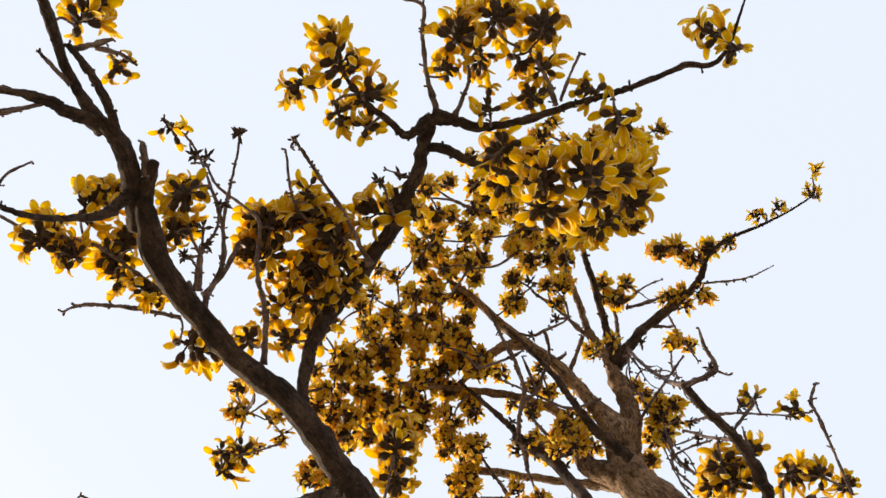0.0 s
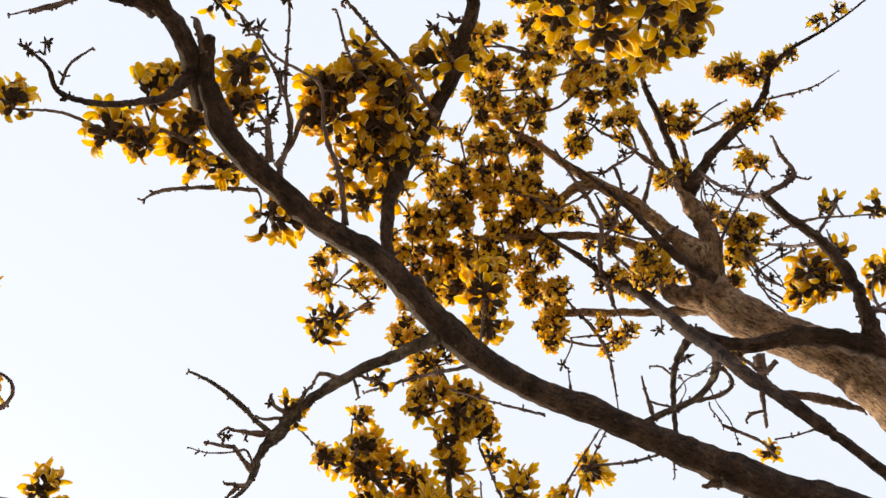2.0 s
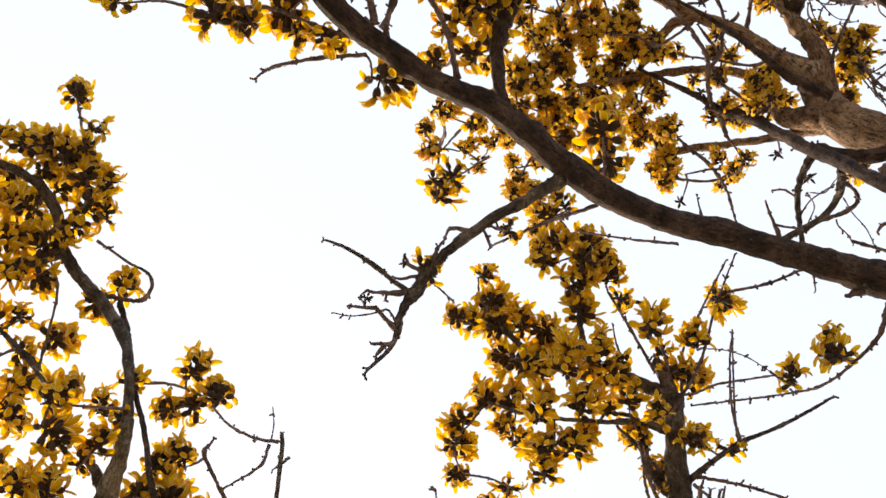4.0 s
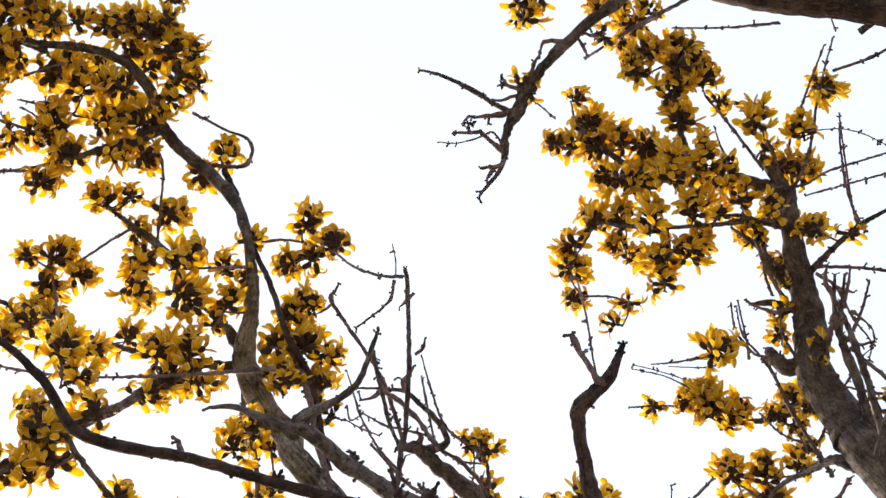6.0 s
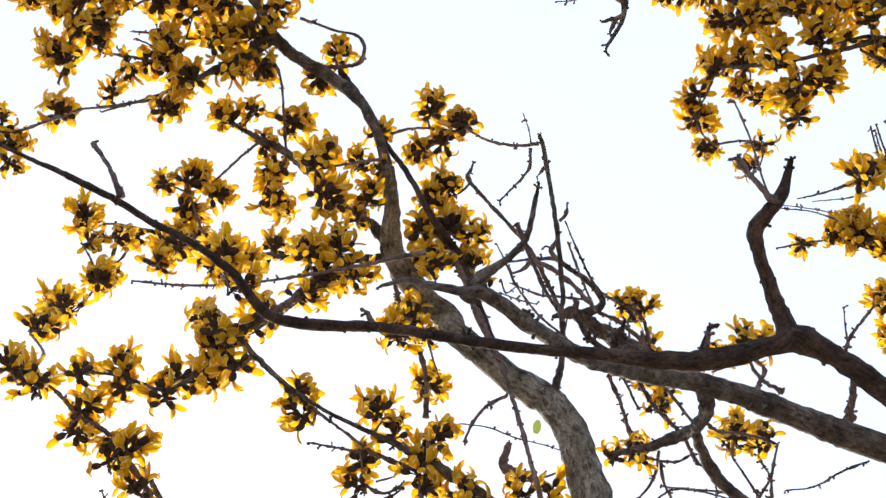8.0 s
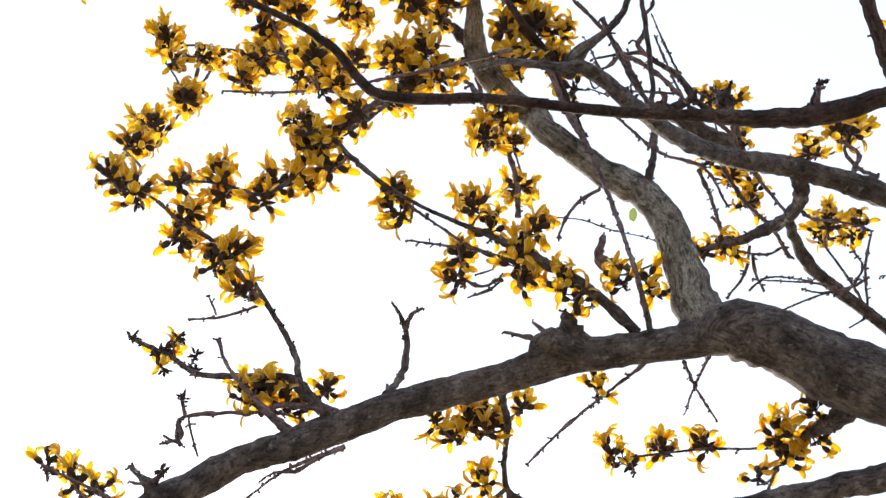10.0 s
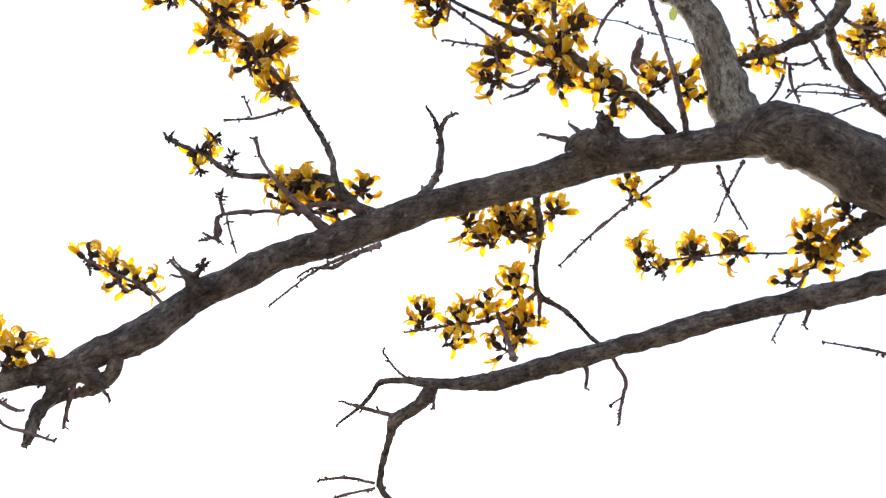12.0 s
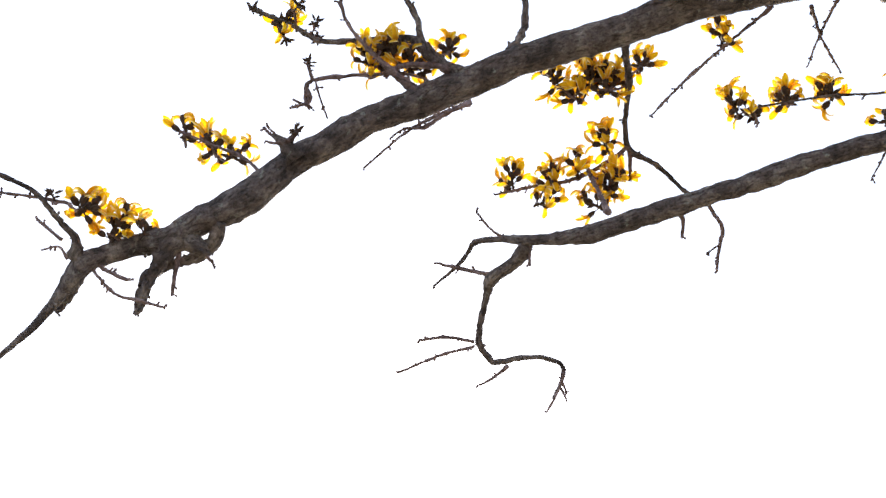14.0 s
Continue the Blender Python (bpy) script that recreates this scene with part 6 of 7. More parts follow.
def rachis_mesh(seed):
    """The dark knobbly axis of a cluster, with spent flower scars and the smallest buds at its tip."""
    r = random.Random(seed)
    bm = bmesh.new()
    lathe(bm, [(-0.024, 0.0028), (-0.010, 0.0042), (0.0, 0.0034), (0.010, 0.0050), (0.018, 0.0034), (0.028, 0.0042), (0.038, 0.0020), (0.042, 0.0006)], 7, 0)
    for k in range(9):
        a, z = r.uniform(0, 6.28), r.uniform(-0.01, 0.034)
        geo = bmesh.ops.create_icosphere(bm, subdivisions=1, radius=r.uniform(0.003, 0.0055))
        bmesh.ops.translate(bm, verts=geo["verts"], vec=(0.005 * math.cos(a), 0.005 * math.sin(a), z))
    for k in range(6):
        a, tilt, n = k * 2.4 + r.uniform(-0.4, 0.4), r.uniform(0.15, 1.7), r.uniform(0.7, 1.1)
        first = len(bm.verts)
        lathe(bm, [(-0.010, 0.0014), (0.0, 0.0018), (0.004, 0.0046), (0.011 * n, 0.0062), (0.019 * n, 0.0048), (0.028 * n, 0.0010)], 5, 0, 3.0)
        bm.verts.ensure_lookup_table()
        turn = Matrix.Translation((0, 0, 0.030 - 0.018 * tilt)) @ Matrix.Rotation(a, 4, "Z") @ Matrix.Rotation(tilt, 4, "Y")
        for v in bm.verts[first:]:
            v.co = turn @ v.co
    for f in bm.faces:
        f.smooth = True
    me = bpy.data.meshes.new("raceme")
    bm.to_mesh(me)
    bm.free()
    me.materials.append(VELVET)
    return me


OPENING = (0.35, 0.62, 0.8, 0.92, 1.0, 1.1, 1.25, 0.72, 0.95, 0.50)
FLOWERS = [flower_mesh(k, o) for k, o in enumerate(OPENING)]
FAR_FLOWERS = [flower_mesh(k, o, FAR_BLADE) for k, o in enumerate(OPENING)]
BUDS = [bud_mesh(k) for k in range(3)]
AXES = [rachis_mesh(k) for k in range(5)]


def raceme_axis(x, y, z, k):
    """The dark axis of a cluster on its stalk."""
    at = Vector((x, y, z))
    c, r = min(WAY, key=lambda w: (w[0] - at).length_squared)
    gap = (at - c).length
    away = (at - c).normalized() if gap > 0.004 else Vector((0, 0, 1))
    axis = (0.55 * away + Vector((0, 0, 0.75)) + 0.45 * Vector((rng.gauss(0, 1), rng.gauss(0, 1), rng.gauss(0, 0.6)))).normalized()
    at = at - axis * 0.012 * k
    foot = at - axis * 0.022 * k
    if gap > r + 0.01:
        mid = c.lerp(foot, 0.5) + 0.12 * gap * Vector((rng.uniform(-1, 1), rng.uniform(-1, 1), rng.uniform(-0.8, 0.4)))
        w = 0.0030 + 0.009 * min(gap, 0.4)
        wood("twig", [(*c, w * 1.2), (*mid, w), (*foot, 0.0028)], BARK_TWIG, "", 0.5, 0.5, 2, False)
    WAY.append((at, 0.003))
    side = axis.orthogonal().normalized()
    turn = Matrix((side, axis.cross(side), axis)).transposed().to_4x4()
    head = new("raceme", AXES[rng.randrange(len(AXES))])
    head.parent = tree
    head.matrix_basis = Matrix.Translation(at - tree.location) @ turn @ Matrix.Scale(k, 4)
    return head


def bud_cluster(x, y, z, size):
    """A cluster that has not opened, or has shed its flowers: dark pointed buds only."""
    head = raceme_axis(x, y, z, min(0.66, 0.42 + 9 * size))
    for i in range(5):
        a, tilt = i * 1.26 + rng.uniform(-0.4, 0.4), rng.uniform(0.3, 1.9)
        fl = new("bud", BUDS[rng.randrange(3)])
        fl.parent = head
        fl.matrix_basis = Matrix.Translation((0, 0, 0.012)) @ Matrix.Rotation(a, 4, "Z") @ Matrix.Rotation(tilt, 4, "Y") @ Matrix.Translation((0, 0, 0.014)) @ Matrix.Scale(rng.uniform(0.75, 1.1), 4)
    return head


def flower_places(n, reach, r, up=Vector((0, 0, 1))):
    """Where n flowers sit round an axis along z: the lowest spread out level or droop, the topmost stand up; the keels hook towards up."""
    start = r.uniform(0, 6.28)
    for i in range(n):
        f = (i + 0.5) / n
        a = start + i * 2.39996 + r.uniform(-0.3, 0.3)
        tilt = 1.75 - 1.4 * f + r.uniform(-0.28, 0.28)
        # local z points out of the calyx
        z_way = Vector((math.sin(tilt) * math.cos(a), math.sin(tilt) * math.sin(a), math.cos(tilt)))
        z_way = (z_way + 0.25 * up).normalized()
        x_way = up - z_way * up.dot(z_way) + Vector((0.01, 0.02, 0))
        x_way = (x_way - z_way * x_way.dot(z_way)).normalized()
        rot = Matrix((x_way, z_way.cross(x_way), z_way)).transposed() @ Matrix.Rotation(r.gauss(0, 1.0), 3, "Z")
        place = Vector((0, 0, (-0.012 + 0.046 * f) * reach)) + z_way * r.uniform(0.018, 0.028)
        yield Matrix.Translation(place) @ rot.to_4x4() @ Matrix.Scale(r.uniform(0.84, 1.06), 4)


def blossom_mesh(seed, n):
    """All the flowers of one far cluster, too small to pick apart, in one mesh."""
    r = random.Random(seed)
    bm = bmesh.new()
    for m in flower_places(n, 1.1, r):
        first = len(bm.verts)
        bm.from_mesh(FAR_FLOWERS[r.randrange(len(FAR_FLOWERS))])
        bm.verts.ensure_lookup_table()
        for v in bm.verts[first:]:
            v.co = m @ v.co
    me = bpy.data.meshes.new("blossom")
    bm.to_mesh(me)
    bm.free()
    me.materials.append(PETAL)
    me.materials.append(VELVET)
    return me


COUNTS = (5, 7, 9, 11, 13, 15, 17, 19)
BLOSSOMS = {n: [blossom_mesh(10 * n + k, n) for k in range(4)] for n in COUNTS}


def raceme(x, y, z, size):
    """A raceme of flowers round (x, y, z), reaching about size from its middle, on a stalk from the nearest wood.
    The flowers of the long dark limb are the largest, those high in the crown the smallest; the low sprigs bear few."""
    high = z > 4.75
    flower = 0.74 if high else 1.2 if z > 4.2 and y < 1.45 and x > -1.1 else 1.0
    low = z < 3.75
    k = 0.87 if low else flower * min(1.0, max(0.74, size / 0.064))
    head = raceme_axis(x, y, z, k)
    n = max(3, int(3 + 16.0 * (min(size / flower, 0.085) / 0.07) ** 1.5))
    if low:
        n = max(2, int(0.86 * n))
    if high:
        n = min(COUNTS, key=lambda c: abs(c - n))
        fl = tagged(new("blossom", BLOSSOMS[n][rng.randrange(4)]), kind="stuff")
        fl.parent = head
        fl.matrix_basis = Matrix.Rotation(rng.uniform(0, 6.28), 4, "Z")
    else:
        up = head.matrix_basis.to_3x3().normalized().inverted() @ Vector((0, 0, 1))
        for m in flower_places(n, max(1.0, size / 0.055), rng, up):
            fl = new("flower", FLOWERS[rng.randrange(len(FLOWERS))])
            fl.parent = head
            fl.matrix_basis = m
    return head


for spot in [(-0.851, 0.213, 4.397, 0.0739), (-0.763, 0.323, 4.314, 0.0330), (-0.247, 0.316, 4.368, 0.0806), (-0.341, 0.368, 4.353, 0.0403), (-0.182, 0.398, 4.376, 0.0611), (-0.250, 0.437, 4.365, 0.0407), (-0.183, 0.473, 4.375, 0.0273), (0.035, 0.254, 4.416, 0.0815), (0.008, 0.335, 4.414, 0.0410), (0.131, 0.217, 4.448, 0.0684), (0.090, 0.309, 4.422, 0.0479), (0.241, 0.243, 4.440, 0.0684), (0.186, 0.322, 4.418, 0.0410), (0.239, 0.333, 4.394, 0.0339), (0.212, 0.398, 4.376, 0.0475), (0.109, 0.420, 4.339, 0.0242)]:
    raceme(*spot)
for spot in [(0.344, 0.374, 4.300, 0.0290), (0.410, 0.444, 4.280, 0.0593), (0.630, 0.245, 4.315, 0.0524), (0.675, 0.283, 4.304, 0.0262), (-0.884, 0.674, 4.423, 0.0708), (-1.004, 0.751, 4.381, 0.0774), (-0.926, 0.797, 4.388, 0.0496), (-0.833, 0.803, 4.408, 0.0713), (-0.813, 0.852, 4.373, 0.0425), (-0.723, 0.886, 4.342, 0.0394), (-0.639, 0.643, 4.380, 0.0626), (-0.660, 0.730, 4.355, 0.0487), (-0.613, 1.008, 4.288, 0.0698), (-0.496, 1.019, 4.378, 0.0432), (-0.693, 0.495, 4.504, 0.0200)]:
    raceme(*spot)
for spot in [(-0.442, 0.749, 4.485, 0.0800), (-0.339, 0.719, 4.483, 0.0798), (-0.280, 0.772, 4.458, 0.0867), (-0.343, 0.853, 4.477, 0.0806), (-0.472, 0.805, 4.469, 0.0582), (-0.151, 0.721, 4.493, 0.0655), (-0.086, 0.721, 4.493, 0.0509), (-0.357, 0.937, 4.453, 0.0586), (-0.416, 0.951, 4.449, 0.0513), (-0.240, 0.909, 4.461, 0.0366), (-0.401, 1.036, 4.425, 0.0513), (-0.339, 1.056, 4.523, 0.0606), (-0.121, 1.278, 4.295, 0.0861), (-0.121, 1.370, 4.290, 0.0578), (-0.341, 0.652, 4.450, 0.0200)]:
    raceme(*spot)
for spot in [(0.144, 0.554, 4.467, 0.0782), (0.239, 0.594, 4.321, 0.0882), (0.348, 0.568, 4.328, 0.0815), (0.245, 0.676, 4.370, 0.0696), (0.122, 0.690, 4.834, 0.0564), (0.557, 0.715, 5.035, 0.0684), (0.600, 0.792, 5.065, 0.0693), (0.530, 0.876, 5.041, 0.0780), (0.468, 0.922, 5.080, 0.0703), (0.591, 0.633, 5.058, 0.0427), (0.442, 0.607, 4.961, 0.0498), (0.204, 0.837, 5.104, 0.0703), (0.101, 0.878, 5.197, 0.0813), (0.354, 0.982, 5.167, 0.0813), (0.249, 0.995, 5.216, 0.0733), (0.301, 0.633, 5.058, 0.0427), (0.286, 1.048, 5.201, 0.0641)]:
    raceme(*spot)
for spot in [(-0.046, 0.852, 5.412, 0.0667), (-0.027, 1.017, 5.365, 0.0762), (0.088, 1.017, 5.365, 0.0667), (0.126, 1.090, 5.345, 0.0667), (-0.160, 1.145, 5.329, 0.0476), (-0.046, 1.164, 5.324, 0.0762), (0.050, 1.216, 5.361, 0.0675), (-0.158, 1.242, 5.260, 0.0660), (-0.233, 1.185, 5.266, 0.0470), (-0.046, 1.274, 5.293, 0.0857), (0.030, 1.347, 5.273, 0.0762), (-0.252, 1.275, 5.241, 0.0658), (-0.158, 1.330, 5.225, 0.0846), (0.107, 1.145, 5.329, 0.0571), (-0.304, 1.348, 5.168, 0.0742), (-0.175, 1.405, 5.163, 0.0837), (-0.249, 1.384, 5.158, 0.0742), (-0.083, 1.402, 5.205, 0.0846)]:
    raceme(*spot)
for spot in [(0.011, 1.420, 5.200, 0.0846), (0.069, 1.384, 5.262, 0.0571), (-0.332, 1.365, 5.060, 0.0723), (-0.267, 1.473, 5.133, 0.0742), (-0.369, 1.434, 5.040, 0.0632), (-0.157, 1.535, 5.137, 0.0746), (-0.063, 1.535, 5.137, 0.0839), (0.030, 1.492, 5.180, 0.0752), (0.144, 1.431, 5.228, 0.0663), (0.221, 1.237, 5.303, 0.0667), (-0.300, 1.542, 5.062, 0.0733), (-0.230, 1.598, 5.098, 0.0649), (-0.314, 1.574, 5.001, 0.0632), (-0.394, 1.616, 4.885, 0.0527), (-0.349, 1.637, 4.776, 0.0684), (0.085, 1.759, 5.053, 0.0649), (0.049, 1.673, 5.129, 0.0564), (-0.640, 1.504, 5.021, 0.0632), (-0.549, 1.521, 5.016, 0.0542), (-0.674, 1.643, 5.023, 0.0511), (-0.405, 1.487, 5.026, 0.0542)]:
    raceme(*spot)
for spot in [(0.585, 1.203, 5.261, 0.0658), (0.406, 1.149, 5.276, 0.0564), (0.491, 1.366, 5.215, 0.0338), (0.753, 1.330, 5.173, 0.0557), (0.688, 1.501, 4.970, 0.0624), (0.696, 1.531, 4.909, 0.0615), (0.661, 1.487, 5.026, 0.0452), (0.401, 1.616, 5.093, 0.0742), (0.312, 1.673, 5.129, 0.0658), (0.457, 1.562, 5.108, 0.0557), (0.369, 1.492, 5.180, 0.0376), (0.438, 1.670, 5.078, 0.0464), (0.297, 1.567, 5.211, 0.0381), (0.792, 1.054, 5.355, 0.0762), (0.897, 1.054, 5.355, 0.0857), (0.959, 1.030, 5.341, 0.0474), (1.022, 0.902, 5.221, 0.0255), (0.857, 1.185, 5.266, 0.0526), (0.754, 1.194, 5.264, 0.0376), (1.198, 0.843, 5.248, 0.0219)]:
    raceme(*spot)
for spot in [(0.768, 1.438, 4.489, 0.0774), (0.809, 1.458, 4.462, 0.0615), (0.744, 1.496, 4.503, 0.0625), (1.020, 1.553, 4.685, 0.0662), (1.090, 1.535, 4.648, 0.0573), (1.154, 1.543, 4.594, 0.0483), (0.853, 1.406, 4.529, 0.0313), (1.006, 1.334, 4.653, 0.0226), (0.880, 1.310, 4.660, 0.0258)]:
    raceme(*spot)
for spot in [(-1.224, 0.646, 4.385, 0.0637), (-0.573, 1.851, 4.744, 0.0444), (-0.563, 1.916, 4.675, 0.0791), (-0.640, 1.954, 4.655, 0.0615), (-0.486, 1.994, 4.649, 0.0791), (-0.422, 2.039, 4.636, 0.0791), (-0.246, 1.792, 4.586, 0.0927), (-0.289, 1.849, 4.560, 0.0674), (-0.364, 1.782, 4.636, 0.0427), (-0.337, 1.719, 4.772, 0.0527), (-0.377, 1.745, 4.758, 0.0440), (-0.571, 2.082, 4.608, 0.0703), (-0.452, 2.117, 4.602, 0.0791), (-0.344, 2.105, 4.560, 0.0780), (-0.151, 2.015, 4.665, 0.0316), (0.128, 2.056, 4.614, 0.0555), (0.337, 1.916, 4.091, 0.0440), (0.666, 2.058, 4.598, 0.0376), (0.092, 1.848, 5.128, 0.0579), (0.305, 1.913, 5.172, 0.0488)]:
    raceme(*spot)
for spot in [(0.323, 1.924, 4.025, 0.0576), (0.205, 1.965, 4.028, 0.0437)]:
    raceme(*spot)
for spot in [(0.114, 1.994, 4.518, 0.0581), (-0.105, 1.944, 4.380, 0.0612), (0.014, 2.071, 4.453, 0.0581), (-0.079, 2.128, 4.400, 0.0498), (-0.018, 2.194, 4.435, 0.0590), (-0.170, 1.958, 4.592, 0.0273), (-0.673, 1.900, 4.606, 0.0524), (-0.565, 1.968, 4.615, 0.0791), (-0.512, 2.059, 4.517, 0.0780), (-0.373, 2.015, 4.398, 0.0830), (-0.297, 1.956, 4.564, 0.0769), (-0.270, 2.024, 4.416, 0.0664), (-0.244, 2.095, 4.382, 0.0664), (-0.214, 2.126, 4.313, 0.0573), (-0.652, 2.147, 4.495, 0.0703), (-0.566, 2.151, 4.454, 0.0780), (-0.481, 2.112, 4.320, 0.0830), (-0.346, 2.105, 4.295, 0.0736), (-0.479, 2.188, 4.243, 0.0905), (-0.397, 2.192, 4.235, 0.0818)]:
    raceme(*spot)
for spot in [(-0.499, 2.240, 4.209, 0.0576), (-0.760, 2.231, 4.413, 0.0736), (-0.738, 2.173, 4.450, 0.0614), (-0.773, 2.282, 4.335, 0.0520), (-0.630, 2.328, 4.282, 0.0376), (-0.688, 2.361, 4.251, 0.0273), (-0.126, 2.294, 4.402, 0.0511), (-0.049, 2.250, 4.222, 0.0451), (-0.184, 2.428, 4.326, 0.0427), (-0.220, 2.267, 4.291, 0.0365), (-0.423, 2.316, 3.927, 0.0677), (-0.504, 2.583, 4.028, 0.0825), (-0.438, 2.653, 4.027, 0.0581), (-0.547, 2.566, 4.052, 0.0498), (-0.273, 2.759, 4.121, 0.0684), (-0.450, 2.071, 4.466, 0.0513)]:
    raceme(*spot)
for spot in [(-1.927, 0.861, 4.445, 0.1094), (-1.952, 0.945, 4.448, 0.0794), (-2.018, 0.979, 4.348, 0.0547), (-1.845, 0.943, 4.540, 0.0564), (-1.686, 0.995, 4.530, 0.0721), (-1.590, 1.055, 4.521, 0.0801), (-1.550, 1.120, 4.493, 0.0721), (-1.502, 1.163, 4.494, 0.0482), (-1.554, 1.197, 4.458, 0.0723), (-1.606, 1.233, 4.421, 0.0562), (-1.520, 1.233, 4.458, 0.0403), (-1.892, 1.041, 4.467, 0.0806), (-1.831, 1.101, 4.448, 0.0806), (-1.730, 1.149, 4.448, 0.0806), (-1.793, 1.208, 4.395, 0.0886), (-1.706, 1.249, 4.395, 0.0645), (-1.930, 1.158, 4.386, 0.0725), (-1.916, 1.240, 4.340, 0.0725), (-2.018, 1.267, 4.294, 0.0725), (-2.058, 1.127, 4.367, 0.0483)]:
    raceme(*spot)
for spot in [(-2.132, 1.152, 4.331, 0.0355), (-1.808, 1.276, 4.349, 0.0564), (-1.727, 1.330, 4.340, 0.0564), (-1.546, 1.444, 4.420, 0.0578), (-1.618, 1.454, 4.357, 0.0573), (-1.898, 1.397, 4.311, 0.0622), (-1.826, 1.416, 4.320, 0.0491), (-1.753, 1.514, 4.318, 0.0743), (-1.853, 1.513, 4.290, 0.0578), (-1.854, 1.570, 4.219, 0.0654), (-1.876, 1.605, 4.132, 0.0645), (-1.583, 1.455, 3.885, 0.0720), (-1.599, 1.515, 3.820, 0.0644), (-2.081, 1.468, 4.227, 0.0738), (-2.155, 1.433, 4.227, 0.0492), (-2.140, 1.517, 4.181, 0.0656), (-2.040, 1.535, 4.199, 0.0574), (-2.181, 1.534, 4.087, 0.0886), (-2.114, 1.581, 4.078, 0.0564), (-2.277, 1.473, 4.096, 0.0483)]:
    raceme(*spot)
for spot in [(-1.916, 1.680, 4.015, 0.0555), (-1.739, 1.355, 3.480, 0.0635), (-1.784, 1.356, 3.526, 0.0453), (-1.739, 1.415, 3.444, 0.0444), (-1.695, 1.582, 3.716, 0.0637), (-1.618, 1.618, 3.716, 0.0708), (-1.690, 1.638, 3.684, 0.0637), (-1.619, 1.685, 3.676, 0.0496), (-1.755, 1.682, 3.699, 0.0504), (-1.689, 1.460, 3.370, 0.0374), (-1.460, 1.549, 4.044, 0.0454), (-1.338, 1.622, 4.155, 0.0625), (-1.264, 1.661, 4.069, 0.0611), (-1.342, 1.678, 4.061, 0.0538), (-1.403, 1.663, 4.052, 0.0538), (-1.530, 1.567, 3.977, 0.0450), (-1.483, 1.597, 3.948, 0.0328), (-1.537, 1.616, 3.886, 0.0560), (-1.580, 1.630, 3.841, 0.0322)]:
    raceme(*spot)
for spot in [(-1.400, 1.695, 3.853, 0.0586), (-1.337, 1.698, 3.869, 0.0513), (-1.435, 1.714, 3.772, 0.0576), (-1.370, 1.745, 3.772, 0.0648), (-1.338, 1.807, 3.779, 0.0509), (-1.422, 1.766, 3.684, 0.0637), (-1.368, 1.840, 3.715, 0.0576), (-1.367, 1.906, 3.675, 0.0360), (-1.743, 2.097, 3.933, 0.0736), (-1.690, 2.137, 3.924, 0.0491), (-1.796, 1.446, 3.313, 0.0615), (-1.782, 1.403, 3.318, 0.0427), (-1.797, 1.498, 3.293, 0.0556), (-1.173, 2.429, 3.957, 0.0465), (-0.839, 2.529, 3.727, 0.0435), (-0.989, 2.591, 3.792, 0.0355)]:
    raceme(*spot)
for spot in [(-0.500, 2.581, 4.022, 0.0823), (-0.554, 2.541, 4.031, 0.0494), (-0.474, 2.647, 4.002, 0.0495), (-0.654, 2.537, 4.041, 0.0299), (-0.524, 2.931, 4.081, 0.0703), (-0.428, 2.961, 4.066, 0.0699), (-0.321, 2.957, 4.063, 0.0607), (-0.438, 3.023, 4.026, 0.0699), (-0.546, 3.019, 4.021, 0.0615), (-0.228, 2.804, 4.122, 0.0513)]:
    raceme(*spot)
for spot in [(-2.295, 1.109, 4.313, 0.0736), (-2.534, 1.496, 3.982, 0.0654), (-2.611, 1.496, 3.955, 0.0409), (-2.343, 1.342, 4.087, 0.0645), (-2.371, 1.479, 3.991, 0.0645), (-1.960, 1.482, 3.334, 0.0453), (-1.717, 1.630, 3.268, 0.0508), (-1.733, 1.669, 3.238, 0.0444), (-1.747, 2.058, 3.915, 0.0573), (-1.745, 2.240, 3.850, 0.0579), (-1.062, 2.763, 3.658, 0.0645), (-1.206, 2.506, 3.767, 0.0355), (-1.199, 2.587, 3.719, 0.0355)]:
    raceme(*spot)
for spot in [(-2.278, 1.293, 3.371, 0.0431), (-2.265, 1.325, 3.338, 0.0269), (-2.158, 1.408, 3.279, 0.0596), (-2.196, 1.425, 3.242, 0.0463), (-2.105, 1.507, 3.202, 0.0814), (-2.126, 1.576, 3.147, 0.0461), (-2.150, 1.499, 3.195, 0.0461), (-2.145, 1.355, 3.344, 0.0465), (-2.054, 1.395, 3.338, 0.0593), (-2.061, 1.425, 3.310, 0.0461), (-1.983, 1.480, 3.284, 0.0458), (-1.893, 1.496, 3.297, 0.0520), (-2.368, 1.331, 3.627, 0.0469), (-2.350, 1.377, 3.743, 0.0484), (-2.307, 1.424, 3.874, 0.0594), (-1.591, 1.763, 3.249, 0.0582), (-1.674, 1.830, 3.187, 0.0497), (-1.707, 1.851, 3.150, 0.0366), (-1.582, 1.815, 3.212, 0.0453)]:
    raceme(*spot)
for spot in [(-1.551, 1.879, 3.151, 0.0745), (-1.489, 1.859, 3.190, 0.0486), (-1.563, 1.915, 3.114, 0.0539), (-1.493, 1.970, 3.097, 0.0512), (-1.482, 2.008, 3.073, 0.0281), (-1.404, 2.080, 3.148, 0.0366), (-1.359, 2.157, 3.141, 0.0185), (-1.606, 1.999, 3.547, 0.0469), (-1.305, 2.625, 3.648, 0.0403), (-1.220, 2.616, 3.778, 0.0409), (-1.217, 2.559, 3.826, 0.0294), (-1.070, 2.716, 3.646, 0.0508), (-0.995, 2.743, 3.598, 0.0438), (-0.857, 2.442, 3.642, 0.0513), (-0.985, 2.510, 3.722, 0.0338)]:
    raceme(*spot)
